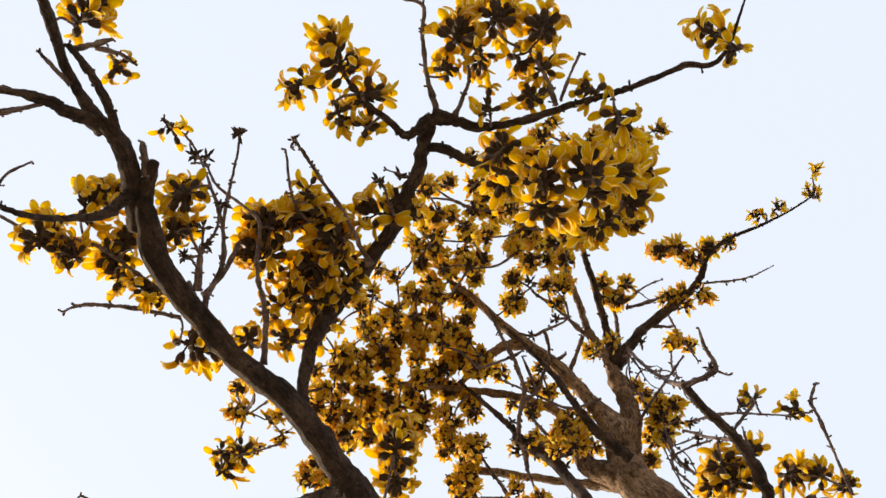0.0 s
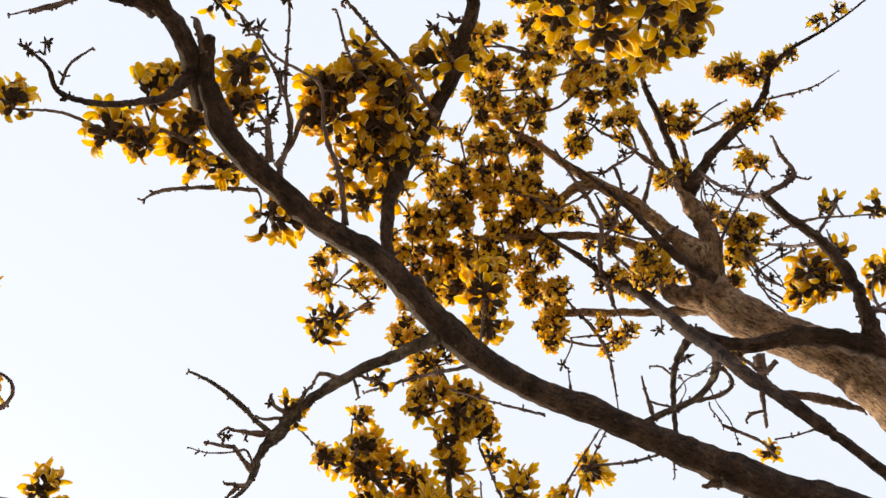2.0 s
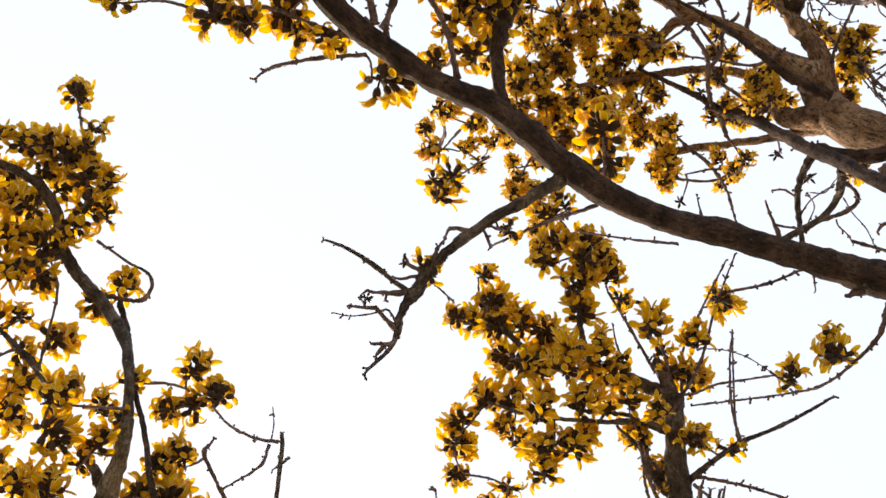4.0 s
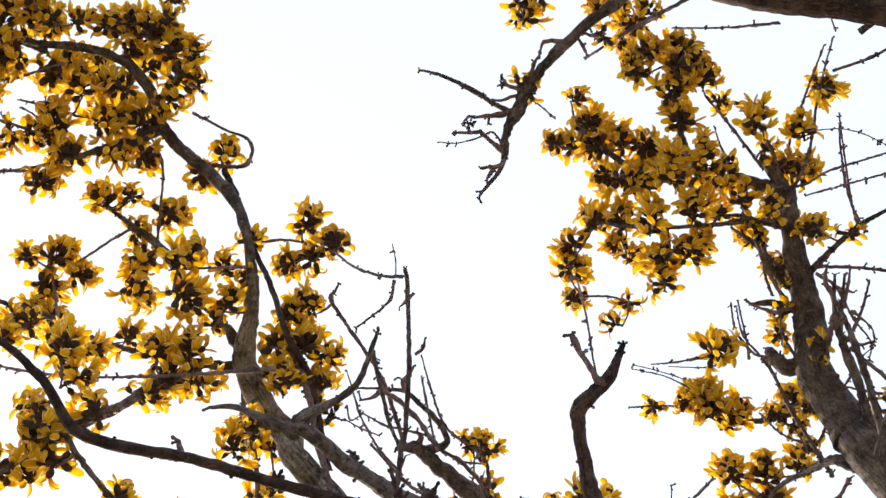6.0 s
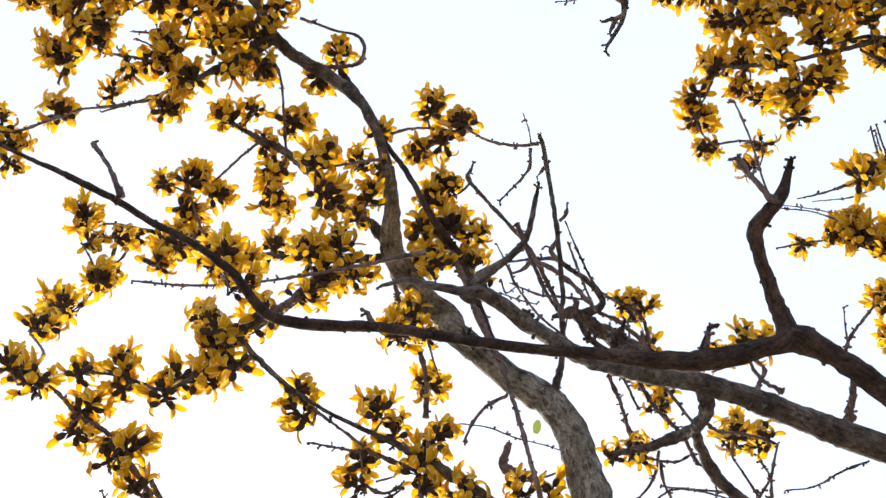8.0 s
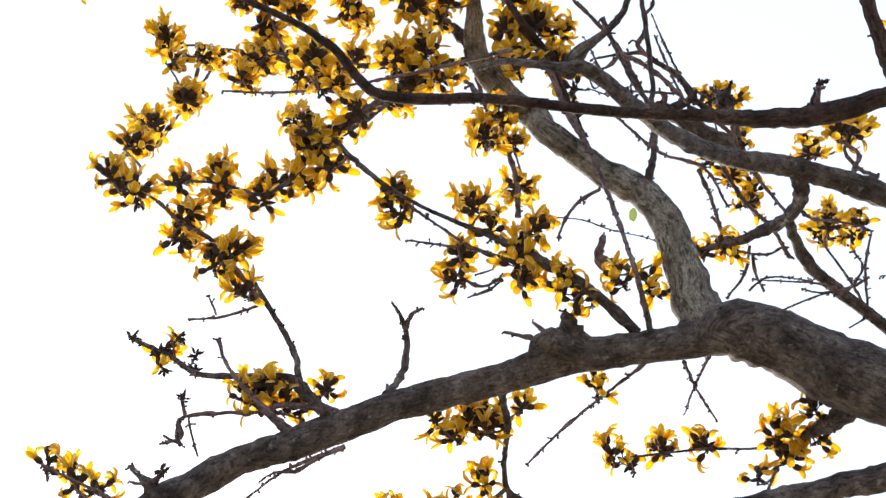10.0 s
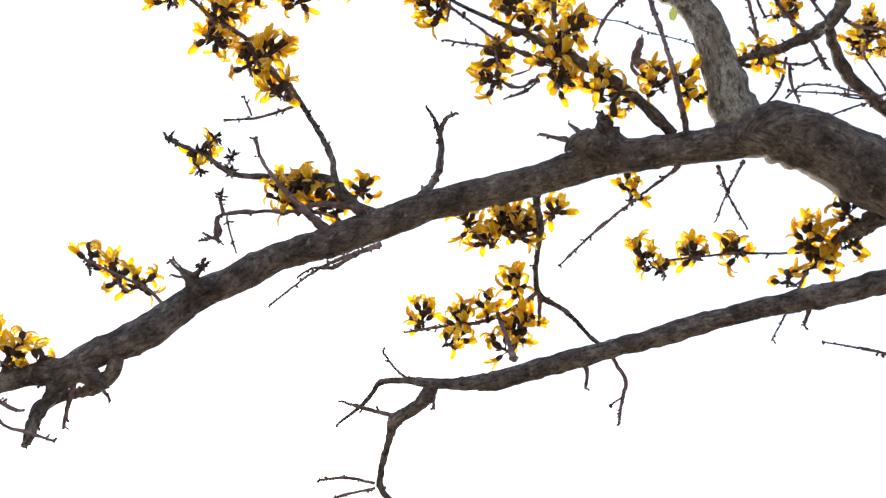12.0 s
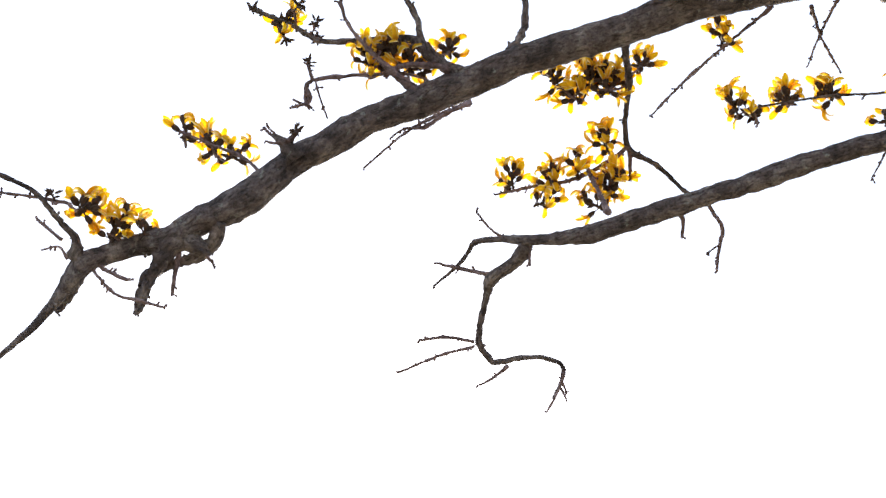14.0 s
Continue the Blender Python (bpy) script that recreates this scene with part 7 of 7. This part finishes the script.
for spot in [(-1.277, 2.535, 2.911, 0.0664), (-1.284, 2.577, 2.873, 0.0505), (-1.167, 2.500, 2.922, 0.0416), (-1.196, 2.582, 2.894, 0.0330), (-1.454, 2.521, 2.958, 0.0441), (-1.542, 2.467, 2.948, 0.0441), (-1.644, 2.396, 2.944, 0.0331), (-1.624, 2.433, 2.926, 0.0193), (-1.349, 2.542, 2.834, 0.0158), (-1.568, 2.215, 2.995, 0.0319), (-1.905, 2.174, 3.037, 0.0729), (-1.962, 2.180, 3.012, 0.0506), (-1.880, 2.209, 3.010, 0.0559), (-1.805, 2.255, 3.075, 0.0283), (-1.968, 2.318, 2.954, 0.0499)]:
    raceme(*spot)
for spot in [(-2.385, 1.580, 3.100, 0.0250), (-2.190, 1.729, 2.984, 0.0593), (-2.207, 1.751, 2.956, 0.0396), (-2.064, 1.824, 2.983, 0.0422), (-2.131, 1.814, 2.951, 0.0237), (-2.558, 1.554, 2.788, 0.0384), (-2.530, 1.592, 2.774, 0.0320), (-2.601, 1.500, 2.821, 0.0180)]:
    raceme(*spot)
for spot in [(-2.231, 2.269, 2.935, 0.0447), (-2.134, 2.299, 2.901, 0.0498), (-2.164, 2.314, 2.859, 0.0352), (-2.006, 2.368, 2.850, 0.0576), (-2.043, 2.368, 2.820, 0.0346), (-2.056, 2.316, 2.913, 0.0291), (-1.973, 2.372, 2.873, 0.0375)]:
    raceme(*spot)
for spot in [(-2.697, 1.342, 2.568, 0.0517), (-2.675, 1.416, 2.558, 0.0349), (-2.696, 1.421, 2.532, 0.0249), (-2.647, 1.466, 2.548, 0.0225)]:
    raceme(*spot)
for spot in [(-2.180, 0.831, 4.467, 0.0564), (-2.121, 0.905, 4.442, 0.0564), (-2.038, 0.909, 4.470, 0.0725), (-2.100, 0.979, 4.404, 0.0645), (-2.183, 1.005, 4.357, 0.0725), (-2.078, 1.019, 4.386, 0.0564), (-2.049, 0.865, 4.494, 0.0645), (-2.203, 0.947, 4.386, 0.0355), (-2.011, 0.972, 4.441, 0.0483), (-2.142, 0.770, 4.519, 0.0645)]:
    raceme(*spot)
for spot in [(-2.427, 1.064, 4.202, 0.0645), (-2.405, 1.018, 4.242, 0.0355), (-2.439, 1.110, 4.167, 0.0355)]:
    raceme(*spot)
for spot in [(-2.233, 1.231, 3.312, 0.0333), (-2.205, 1.280, 3.291, 0.0281)]:
    raceme(*spot)
for spot in [(0.379, 1.124, 5.138, 0.0542), (0.285, 1.484, 5.011, 0.0506), (0.400, 1.520, 5.001, 0.0542), (0.411, 1.528, 4.840, 0.0607), (0.344, 1.522, 4.787, 0.0444), (0.688, 1.563, 5.047, 0.0733), (0.656, 1.644, 4.965, 0.0578), (0.754, 1.551, 5.053, 0.0458), (0.594, 1.770, 4.708, 0.0427), (0.269, 1.537, 4.886, 0.0352), (0.238, 1.193, 5.216, 0.0631), (0.298, 1.706, 4.828, 0.0387)]:
    raceme(*spot)
for spot in [(0.570, 1.206, 5.263, 0.0600), (0.758, 1.204, 5.269, 0.0375), (0.068, 1.692, 5.091, 0.0564), (-0.298, 1.204, 5.304, 0.0571), (0.480, 1.321, 5.073, 0.0398), (0.339, 1.456, 5.075, 0.0403), (0.137, 1.431, 5.184, 0.0677), (0.024, 1.653, 5.104, 0.0470)]:
    raceme(*spot)
for spot in [(-0.247, 2.495, 4.123, 0.0294), (-0.209, 2.453, 4.159, 0.0262), (-0.115, 2.254, 4.366, 0.0581), (-0.047, 2.304, 4.295, 0.0458), (-0.094, 2.096, 4.467, 0.0415), (-0.227, 2.277, 4.320, 0.0498), (-0.190, 2.356, 4.223, 0.0393), (-0.215, 2.696, 4.071, 0.0415), (-0.150, 2.471, 3.985, 0.0219), (-0.296, 2.749, 4.016, 0.0365), (-0.039, 2.157, 4.422, 0.0578), (-0.217, 2.083, 4.440, 0.0498), (-0.275, 2.820, 3.979, 0.0332)]:
    raceme(*spot)
for spot in [(-1.241, 2.463, 3.818, 0.0290), (-1.170, 2.581, 3.766, 0.0322), (-1.019, 2.614, 3.546, 0.0454), (-0.944, 2.635, 3.503, 0.0268), (-1.277, 2.525, 3.533, 0.0338), (-1.343, 2.530, 3.560, 0.0219), (-1.508, 1.828, 3.817, 0.0596), (-1.604, 1.847, 3.600, 0.0576), (-1.551, 1.849, 3.631, 0.0403), (-1.476, 1.829, 3.764, 0.0440), (-0.874, 2.387, 3.605, 0.0432), (-1.363, 2.141, 3.152, 0.0185)]:
    raceme(*spot)
for spot in [(-2.343, 1.347, 3.629, 0.0440), (-2.101, 1.489, 3.946, 0.0625), (-2.159, 1.487, 3.913, 0.0547), (-1.944, 1.500, 3.747, 0.0586), (-1.880, 1.537, 3.757, 0.0557), (-1.743, 1.628, 3.623, 0.0397), (-1.703, 1.644, 3.777, 0.0659), (-1.690, 1.699, 3.740, 0.0586), (-2.288, 1.348, 3.947, 0.0469), (-2.219, 1.386, 3.958, 0.0438), (-1.826, 1.429, 3.392, 0.0455), (-1.821, 1.468, 3.335, 0.0580), (-1.760, 1.474, 3.367, 0.0387)]:
    raceme(*spot)
for spot in [(-1.102, 2.272, 3.818, 0.0343), (-1.137, 2.254, 3.806, 0.0217), (-1.086, 2.287, 3.789, 0.0217), (-1.123, 2.352, 3.702, 0.0307)]:
    raceme(*spot)
for spot in [(-0.633, 1.427, 4.064, 0.0197), (-0.616, 1.453, 4.055, 0.0141), (-0.406, 1.426, 4.134, 0.0171)]:
    raceme(*spot)
for spot in [(-0.173, 2.390, 4.291, 0.0438), (-0.144, 2.160, 4.251, 0.0483), (-0.073, 2.246, 4.219, 0.0387), (-0.246, 2.487, 4.104, 0.0229), (0.030, 2.271, 4.170, 0.0190), (-0.217, 2.246, 4.280, 0.0495), (-0.050, 2.509, 3.727, 0.0381), (0.002, 2.537, 3.723, 0.0352), (-0.332, 2.702, 4.023, 0.0365), (-0.234, 2.724, 4.033, 0.0332)]:
    raceme(*spot)
for spot in [(-0.593, 1.381, 4.457, 0.0344), (-0.544, 1.374, 4.464, 0.0281), (-0.590, 1.418, 4.443, 0.0219), (-0.328, 1.663, 4.687, 0.0513), (-0.274, 1.647, 4.697, 0.0410)]:
    raceme(*spot)
for spot in [(-0.835, 0.664, 4.418, 0.0538), (-0.945, 0.789, 4.372, 0.0482), (-0.786, 0.762, 4.386, 0.0482), (-0.727, 0.875, 4.327, 0.0394), (-0.659, 0.639, 4.432, 0.0482), (-0.656, 0.733, 4.399, 0.0482), (-0.466, 0.739, 4.476, 0.0609), (-0.378, 0.733, 4.481, 0.0609), (-0.293, 0.754, 4.476, 0.0609), (-0.278, 0.838, 4.447, 0.0580), (-0.444, 0.824, 4.448, 0.0551), (-0.365, 0.887, 4.459, 0.0557), (-0.310, 0.933, 4.445, 0.0410), (-0.111, 0.683, 4.452, 0.0371), (-0.502, 0.808, 4.462, 0.0407)]:
    raceme(*spot)
for spot in [(-2.145, 1.735, 2.978, 0.0393), (-2.225, 1.715, 2.974, 0.0369), (-2.141, 1.773, 2.950, 0.0288), (-1.981, 2.126, 3.045, 0.0366), (-1.865, 2.204, 3.038, 0.0420)]:
    raceme(*spot)
for spot in [(0.267, 1.802, 4.953, 0.0549), (0.556, 1.654, 4.482, 0.0349)]:
    raceme(*spot)
for spot in [(0.372, 0.650, 4.450, 0.0723), (0.438, 0.609, 4.500, 0.0736), (0.499, 0.710, 4.620, 0.0771), (0.421, 0.778, 4.620, 0.0772), (0.531, 0.652, 4.700, 0.0710), (0.247, 0.871, 4.900, 0.0671), (0.157, 0.656, 4.600, 0.0754), (-0.050, 0.798, 5.100, 0.0615), (-0.022, 0.872, 5.100, 0.0618), (-0.563, 1.293, 4.800, 0.0682), (-0.479, 1.366, 4.800, 0.0599), (0.189, 0.765, 4.900, 0.0665), (0.366, 0.861, 4.800, 0.0735)]:
    raceme(*spot)
for spot in [(0.077, 0.647, 4.871, 0.0479), (0.574, 0.655, 5.090, 0.0581), (0.596, 0.730, 5.118, 0.0589), (0.591, 0.887, 5.053, 0.0663), (0.526, 0.900, 5.108, 0.0598), (0.641, 0.597, 5.038, 0.0363), (0.381, 0.619, 4.953, 0.0423), (0.144, 0.820, 5.126, 0.0598), (0.163, 0.883, 5.187, 0.0691), (0.343, 1.043, 5.219, 0.0691), (0.255, 0.933, 5.200, 0.0623), (0.319, 0.574, 5.040, 0.0363), (0.240, 1.006, 5.182, 0.0545), (0.016, 0.853, 5.460, 0.0567), (-0.011, 1.077, 5.354, 0.0648), (0.150, 1.010, 5.414, 0.0567), (0.111, 1.150, 5.402, 0.0567), (-0.220, 1.130, 5.360, 0.0405), (-0.029, 1.224, 5.379, 0.0648), (0.027, 1.158, 5.418, 0.0574), (-0.109, 1.203, 5.257, 0.0561), (-0.273, 1.233, 5.251, 0.0399)]:
    raceme(*spot)
for spot in [(-0.008, 1.323, 5.269, 0.0728), (0.010, 1.406, 5.297, 0.0648), (-0.190, 1.276, 5.272, 0.0559), (-0.190, 1.383, 5.223, 0.0719), (0.133, 1.089, 5.342, 0.0485), (-0.329, 1.405, 5.181, 0.0631), (-0.193, 1.346, 5.138, 0.0711), (-0.188, 1.374, 5.130, 0.0631), (-0.083, 1.340, 5.251, 0.0719), (0.073, 1.427, 5.241, 0.0719), (0.028, 1.430, 5.284, 0.0485), (-0.270, 1.369, 5.034, 0.0615), (-0.241, 1.529, 5.189, 0.0631), (-0.349, 1.493, 5.078, 0.0537), (-0.101, 1.508, 5.192, 0.0634), (-0.098, 1.586, 5.139, 0.0713), (-0.031, 1.483, 5.220, 0.0639), (0.192, 1.470, 5.265, 0.0564), (0.239, 1.178, 5.350, 0.0567), (-0.240, 1.556, 5.117, 0.0623), (-0.178, 1.632, 5.099, 0.0552), (-0.362, 1.534, 5.054, 0.0537)]:
    raceme(*spot)
for spot in [(-0.427, 1.668, 4.938, 0.0448), (-0.409, 1.620, 4.774, 0.0581), (0.060, 1.816, 5.039, 0.0552), (0.104, 1.702, 5.112, 0.0479), (-0.663, 1.447, 5.081, 0.0537), (-0.516, 1.574, 4.990, 0.0461), (-0.612, 1.638, 5.041, 0.0434), (-0.456, 1.522, 5.017, 0.0461), (0.533, 1.169, 5.305, 0.0559), (0.346, 1.166, 5.284, 0.0479), (0.549, 1.387, 5.267, 0.0287), (0.814, 1.343, 5.187, 0.0473), (0.721, 1.448, 4.952, 0.0530), (0.689, 1.469, 4.964, 0.0523), (0.619, 1.442, 5.067, 0.0384), (0.450, 1.654, 5.102, 0.0631), (0.349, 1.723, 5.175, 0.0559), (0.440, 1.622, 5.119, 0.0473), (0.431, 1.492, 5.227, 0.0320), (0.499, 1.660, 5.089, 0.0394), (0.235, 1.572, 5.247, 0.0324), (0.731, 1.062, 5.351, 0.0648)]:
    raceme(*spot)
for spot in [(0.846, 1.089, 5.338, 0.0728), (0.915, 1.073, 5.400, 0.0403), (1.082, 0.886, 5.247, 0.0217), (0.795, 1.185, 5.266, 0.0447), (0.807, 1.227, 5.259, 0.0320), (1.210, 0.782, 5.296, 0.0186), (-0.377, 1.766, 4.813, 0.0448), (-0.367, 1.684, 4.791, 0.0374), (0.060, 1.795, 5.166, 0.0492), (0.265, 1.960, 5.205, 0.0415), (0.367, 1.185, 5.152, 0.0461), (0.293, 1.422, 5.043, 0.0430), (0.383, 1.580, 5.056, 0.0461), (0.374, 1.478, 4.862, 0.0516), (0.406, 1.527, 4.806, 0.0377), (0.688, 1.625, 5.077, 0.0623), (0.596, 1.658, 5.009, 0.0491), (0.717, 1.502, 5.095, 0.0389), (0.233, 1.588, 4.914, 0.0299), (0.233, 1.131, 5.261, 0.0536), (0.262, 1.756, 4.874, 0.0329), (0.612, 1.161, 5.295, 0.0510)]:
    raceme(*spot)
for spot in [(0.819, 1.195, 5.325, 0.0319), (0.006, 1.685, 5.109, 0.0479), (-0.267, 1.258, 5.349, 0.0485), (0.537, 1.297, 5.086, 0.0338), (0.317, 1.398, 5.110, 0.0343), (0.129, 1.369, 5.169, 0.0575), (0.036, 1.592, 5.126, 0.0399), (0.236, 1.749, 4.961, 0.0467)]:
    raceme(*spot)
for spot in [(-1.506, 0.907, 4.570, 0.0567), (-1.485, 1.008, 4.530, 0.0298), (-1.516, 1.044, 4.500, 0.0397), (-1.815, 0.826, 4.500, 0.0609), (-1.814, 0.904, 4.500, 0.0577), (-1.873, 0.887, 4.500, 0.0581), (-1.744, 0.944, 4.500, 0.0506), (-1.616, 1.004, 4.500, 0.0500), (-1.659, 1.078, 4.500, 0.0505), (-2.001, 1.158, 4.400, 0.0622), (-1.983, 1.209, 4.400, 0.0519), (-1.562, 1.053, 4.500, 0.0432), (-0.598, 2.220, 4.450, 0.0530), (-0.573, 2.276, 4.420, 0.0531), (-0.374, 2.296, 4.400, 0.0493), (-0.285, 2.224, 4.420, 0.0525)]:
    raceme(*spot)
for spot in [(0.284, 0.583, 4.874, 0.0522), (0.030, 1.778, 5.051, 0.0531), (0.412, 1.642, 5.021, 0.0522), (-0.221, 1.297, 5.114, 0.0548), (-0.070, 0.942, 5.255, 0.0558), (-0.062, 1.411, 5.071, 0.0565), (0.084, 1.056, 5.163, 0.0523), (0.436, 0.876, 4.844, 0.0530), (0.129, 0.904, 4.948, 0.0542), (0.337, 1.702, 5.189, 0.0545), (0.282, 0.924, 4.956, 0.0546), (-0.014, 1.165, 5.152, 0.0614), (0.087, 1.755, 5.127, 0.0539), (-0.332, 1.318, 5.060, 0.0601), (0.014, 1.512, 5.026, 0.0557), (0.563, 0.603, 4.894, 0.0531), (-0.004, 1.262, 5.025, 0.0540), (-0.425, 1.429, 5.192, 0.0508), (-0.029, 1.017, 5.225, 0.0607), (-0.271, 1.651, 5.159, 0.0526), (-0.250, 1.641, 5.104, 0.0530), (0.107, 1.556, 5.135, 0.0597)]:
    raceme(*spot)
for spot in [(-0.072, 1.080, 5.269, 0.0577), (0.121, 1.635, 5.047, 0.0522), (0.525, 0.720, 4.824, 0.0523), (0.463, 0.621, 4.995, 0.0544), (0.016, 0.922, 5.279, 0.0562), (-0.277, 1.679, 5.296, 0.0613), (0.070, 0.961, 5.294, 0.0500), (-0.230, 1.211, 5.012, 0.0514), (-0.190, 1.377, 5.272, 0.0516), (-0.150, 1.274, 5.218, 0.0511), (0.067, 1.049, 5.296, 0.0582), (-0.410, 1.487, 5.121, 0.0636), (-0.069, 1.323, 5.174, 0.0617), (-0.176, 1.459, 5.031, 0.0588), (0.156, 0.681, 4.870, 0.0522), (0.706, 1.611, 5.039, 0.0528), (0.004, 1.068, 5.164, 0.0500), (-0.101, 1.648, 5.137, 0.0581), (0.096, 1.631, 5.009, 0.0627), (-0.304, 1.514, 5.015, 0.0619), (0.653, 1.474, 5.088, 0.0525), (-0.179, 1.507, 5.299, 0.0527)]:
    raceme(*spot)
for spot in [(0.016, 1.256, 5.115, 0.0583), (0.071, 1.312, 5.149, 0.0617), (0.082, 1.515, 5.120, 0.0543), (-0.102, 1.557, 5.242, 0.0580), (-0.336, 1.512, 5.240, 0.0553), (-0.336, 1.743, 5.264, 0.0596), (-0.182, 1.524, 5.063, 0.0538), (0.532, 0.688, 4.988, 0.0547), (-0.175, 1.729, 5.074, 0.0531), (0.023, 1.518, 5.221, 0.0564), (-0.329, 1.413, 5.183, 0.0635), (0.734, 1.560, 5.104, 0.0534), (0.109, 1.377, 5.104, 0.0605), (-0.364, 1.295, 5.269, 0.0509), (0.076, 1.260, 5.202, 0.0593), (0.090, 0.720, 4.821, 0.0516), (-0.013, 1.431, 5.202, 0.0582), (0.356, 0.943, 4.838, 0.0530), (0.189, 0.792, 4.846, 0.0523), (-0.400, 1.208, 5.042, 0.0590), (-0.091, 1.153, 5.155, 0.0588), (-0.080, 1.015, 5.248, 0.0575)]:
    raceme(*spot)
for spot in [(-0.249, 1.479, 5.133, 0.0536), (-0.087, 1.233, 5.152, 0.0613), (-0.159, 1.688, 5.234, 0.0544), (-0.271, 1.434, 5.182, 0.0514), (-0.423, 1.721, 5.266, 0.0544), (0.390, 1.555, 5.004, 0.0515), (-0.407, 1.602, 5.200, 0.0529), (0.005, 1.652, 5.145, 0.0641), (0.496, 0.803, 4.822, 0.0525), (-0.069, 1.594, 5.106, 0.0510), (-0.409, 1.287, 5.080, 0.0505), (0.088, 1.240, 5.347, 0.0630)]:
    raceme(*spot)
for spot in [(-1.893, 1.062, 4.600, 0.0742), (-1.847, 1.118, 4.620, 0.0744), (-1.828, 1.192, 4.620, 0.0711), (-1.807, 1.256, 4.600, 0.0639), (-1.888, 1.244, 4.580, 0.0641), (-1.688, 1.184, 4.620, 0.0595), (-2.122, 0.865, 4.460, 0.0695), (-1.830, 1.347, 4.500, 0.0525)]:
    raceme(*spot)
for spot in [(-0.367, 1.769, 4.620, 0.0685), (-0.202, 1.811, 4.620, 0.0722), (-0.227, 1.757, 4.620, 0.0648), (-0.188, 1.884, 4.620, 0.0590), (-0.317, 1.729, 4.620, 0.0579)]:
    raceme(*spot)
for spot in [(0.817, 1.278, 4.546, 0.0202), (0.982, 1.324, 4.598, 0.0206), (0.737, 1.432, 4.670, 0.0180), (0.705, 1.368, 4.638, 0.0177), (0.083, 1.829, 4.886, 0.0253), (0.379, 1.672, 4.736, 0.0273), (0.428, 1.693, 4.582, 0.0213), (0.374, 1.258, 5.219, 0.0224), (0.740, 1.199, 5.270, 0.0244), (0.658, 1.331, 5.201, 0.0243), (0.331, 1.546, 4.831, 0.0277), (0.283, 1.579, 4.871, 0.0229), (0.365, 1.569, 4.771, 0.0222), (0.285, 1.121, 5.190, 0.0275), (0.276, 1.466, 4.921, 0.0229), (0.213, 1.497, 4.930, 0.0213), (0.285, 1.270, 5.085, 0.0199), (0.734, 1.568, 4.782, 0.0188), (0.533, 1.194, 5.266, 0.0244)]:
    bud_cluster(*spot)
for spot in [(-0.415, 1.401, 4.122, 0.0170), (-0.675, 1.408, 4.069, 0.0169)]:
    bud_cluster(*spot)
for spot in [(-0.586, 1.433, 4.112, 0.0127), (-0.777, 1.438, 3.989, 0.0096)]:
    bud_cluster(*spot)
for spot in [(-0.498, 0.491, 4.390, 0.0282), (-0.591, 0.721, 4.360, 0.0228), (-0.613, 0.550, 4.400, 0.0257), (-0.582, 0.553, 4.400, 0.0200), (-0.640, 0.792, 4.350, 0.0200), (-0.365, 0.512, 4.400, 0.0141), (-0.547, 0.666, 4.380, 0.0228), (-0.587, 0.763, 4.360, 0.0200), (-0.158, 0.614, 4.400, 0.0225), (-0.079, 0.623, 4.460, 0.0316), (-0.107, 0.614, 4.460, 0.0230), (-1.052, 0.495, 4.250, 0.0170), (-1.101, 0.503, 4.250, 0.0171), (0.717, 1.145, 4.500, 0.0219)]:
    bud_cluster(*spot)
for spot in [(-2.428, 1.520, 3.130, 0.0197), (-2.311, 1.568, 3.100, 0.0276), (-2.311, 1.625, 3.080, 0.0194), (-2.306, 1.609, 2.940, 0.0107), (-2.325, 1.605, 2.750, 0.0153), (-2.399, 1.606, 3.070, 0.0224), (-2.334, 1.649, 3.060, 0.0167), (-2.710, 1.268, 2.570, 0.0128)]:
    bud_cluster(*spot)


def young_leaf(foot, tip):
    """A single small folded leaf that has just opened."""
    bm = bmesh.new()
    uv = bm.loops.layers.uv.new("UVMap")
    way = Vector(tip) - Vector(foot)
    petal(bm, uv, way.length, 0.5 * way.length, 0.4, 0.8, 1.0, 0.0, 0.9, Vector((0, 0, 0)))
    me = bpy.data.meshes.new("leaf")
    bm.to_mesh(me)
    bm.free()
    me.materials.append(LEAF)
    ob = tagged(new("leaf", me), "small pale green young leaf")
    ob.parent = tree
    ob.matrix_basis = Matrix.Translation(Vector(foot) - tree.location) @ way.to_track_quat("Z", "Y").to_matrix().to_4x4()
    return ob


young_leaf((-1.301, 1.970, 3.190), (-1.284, 1.971, 3.230))
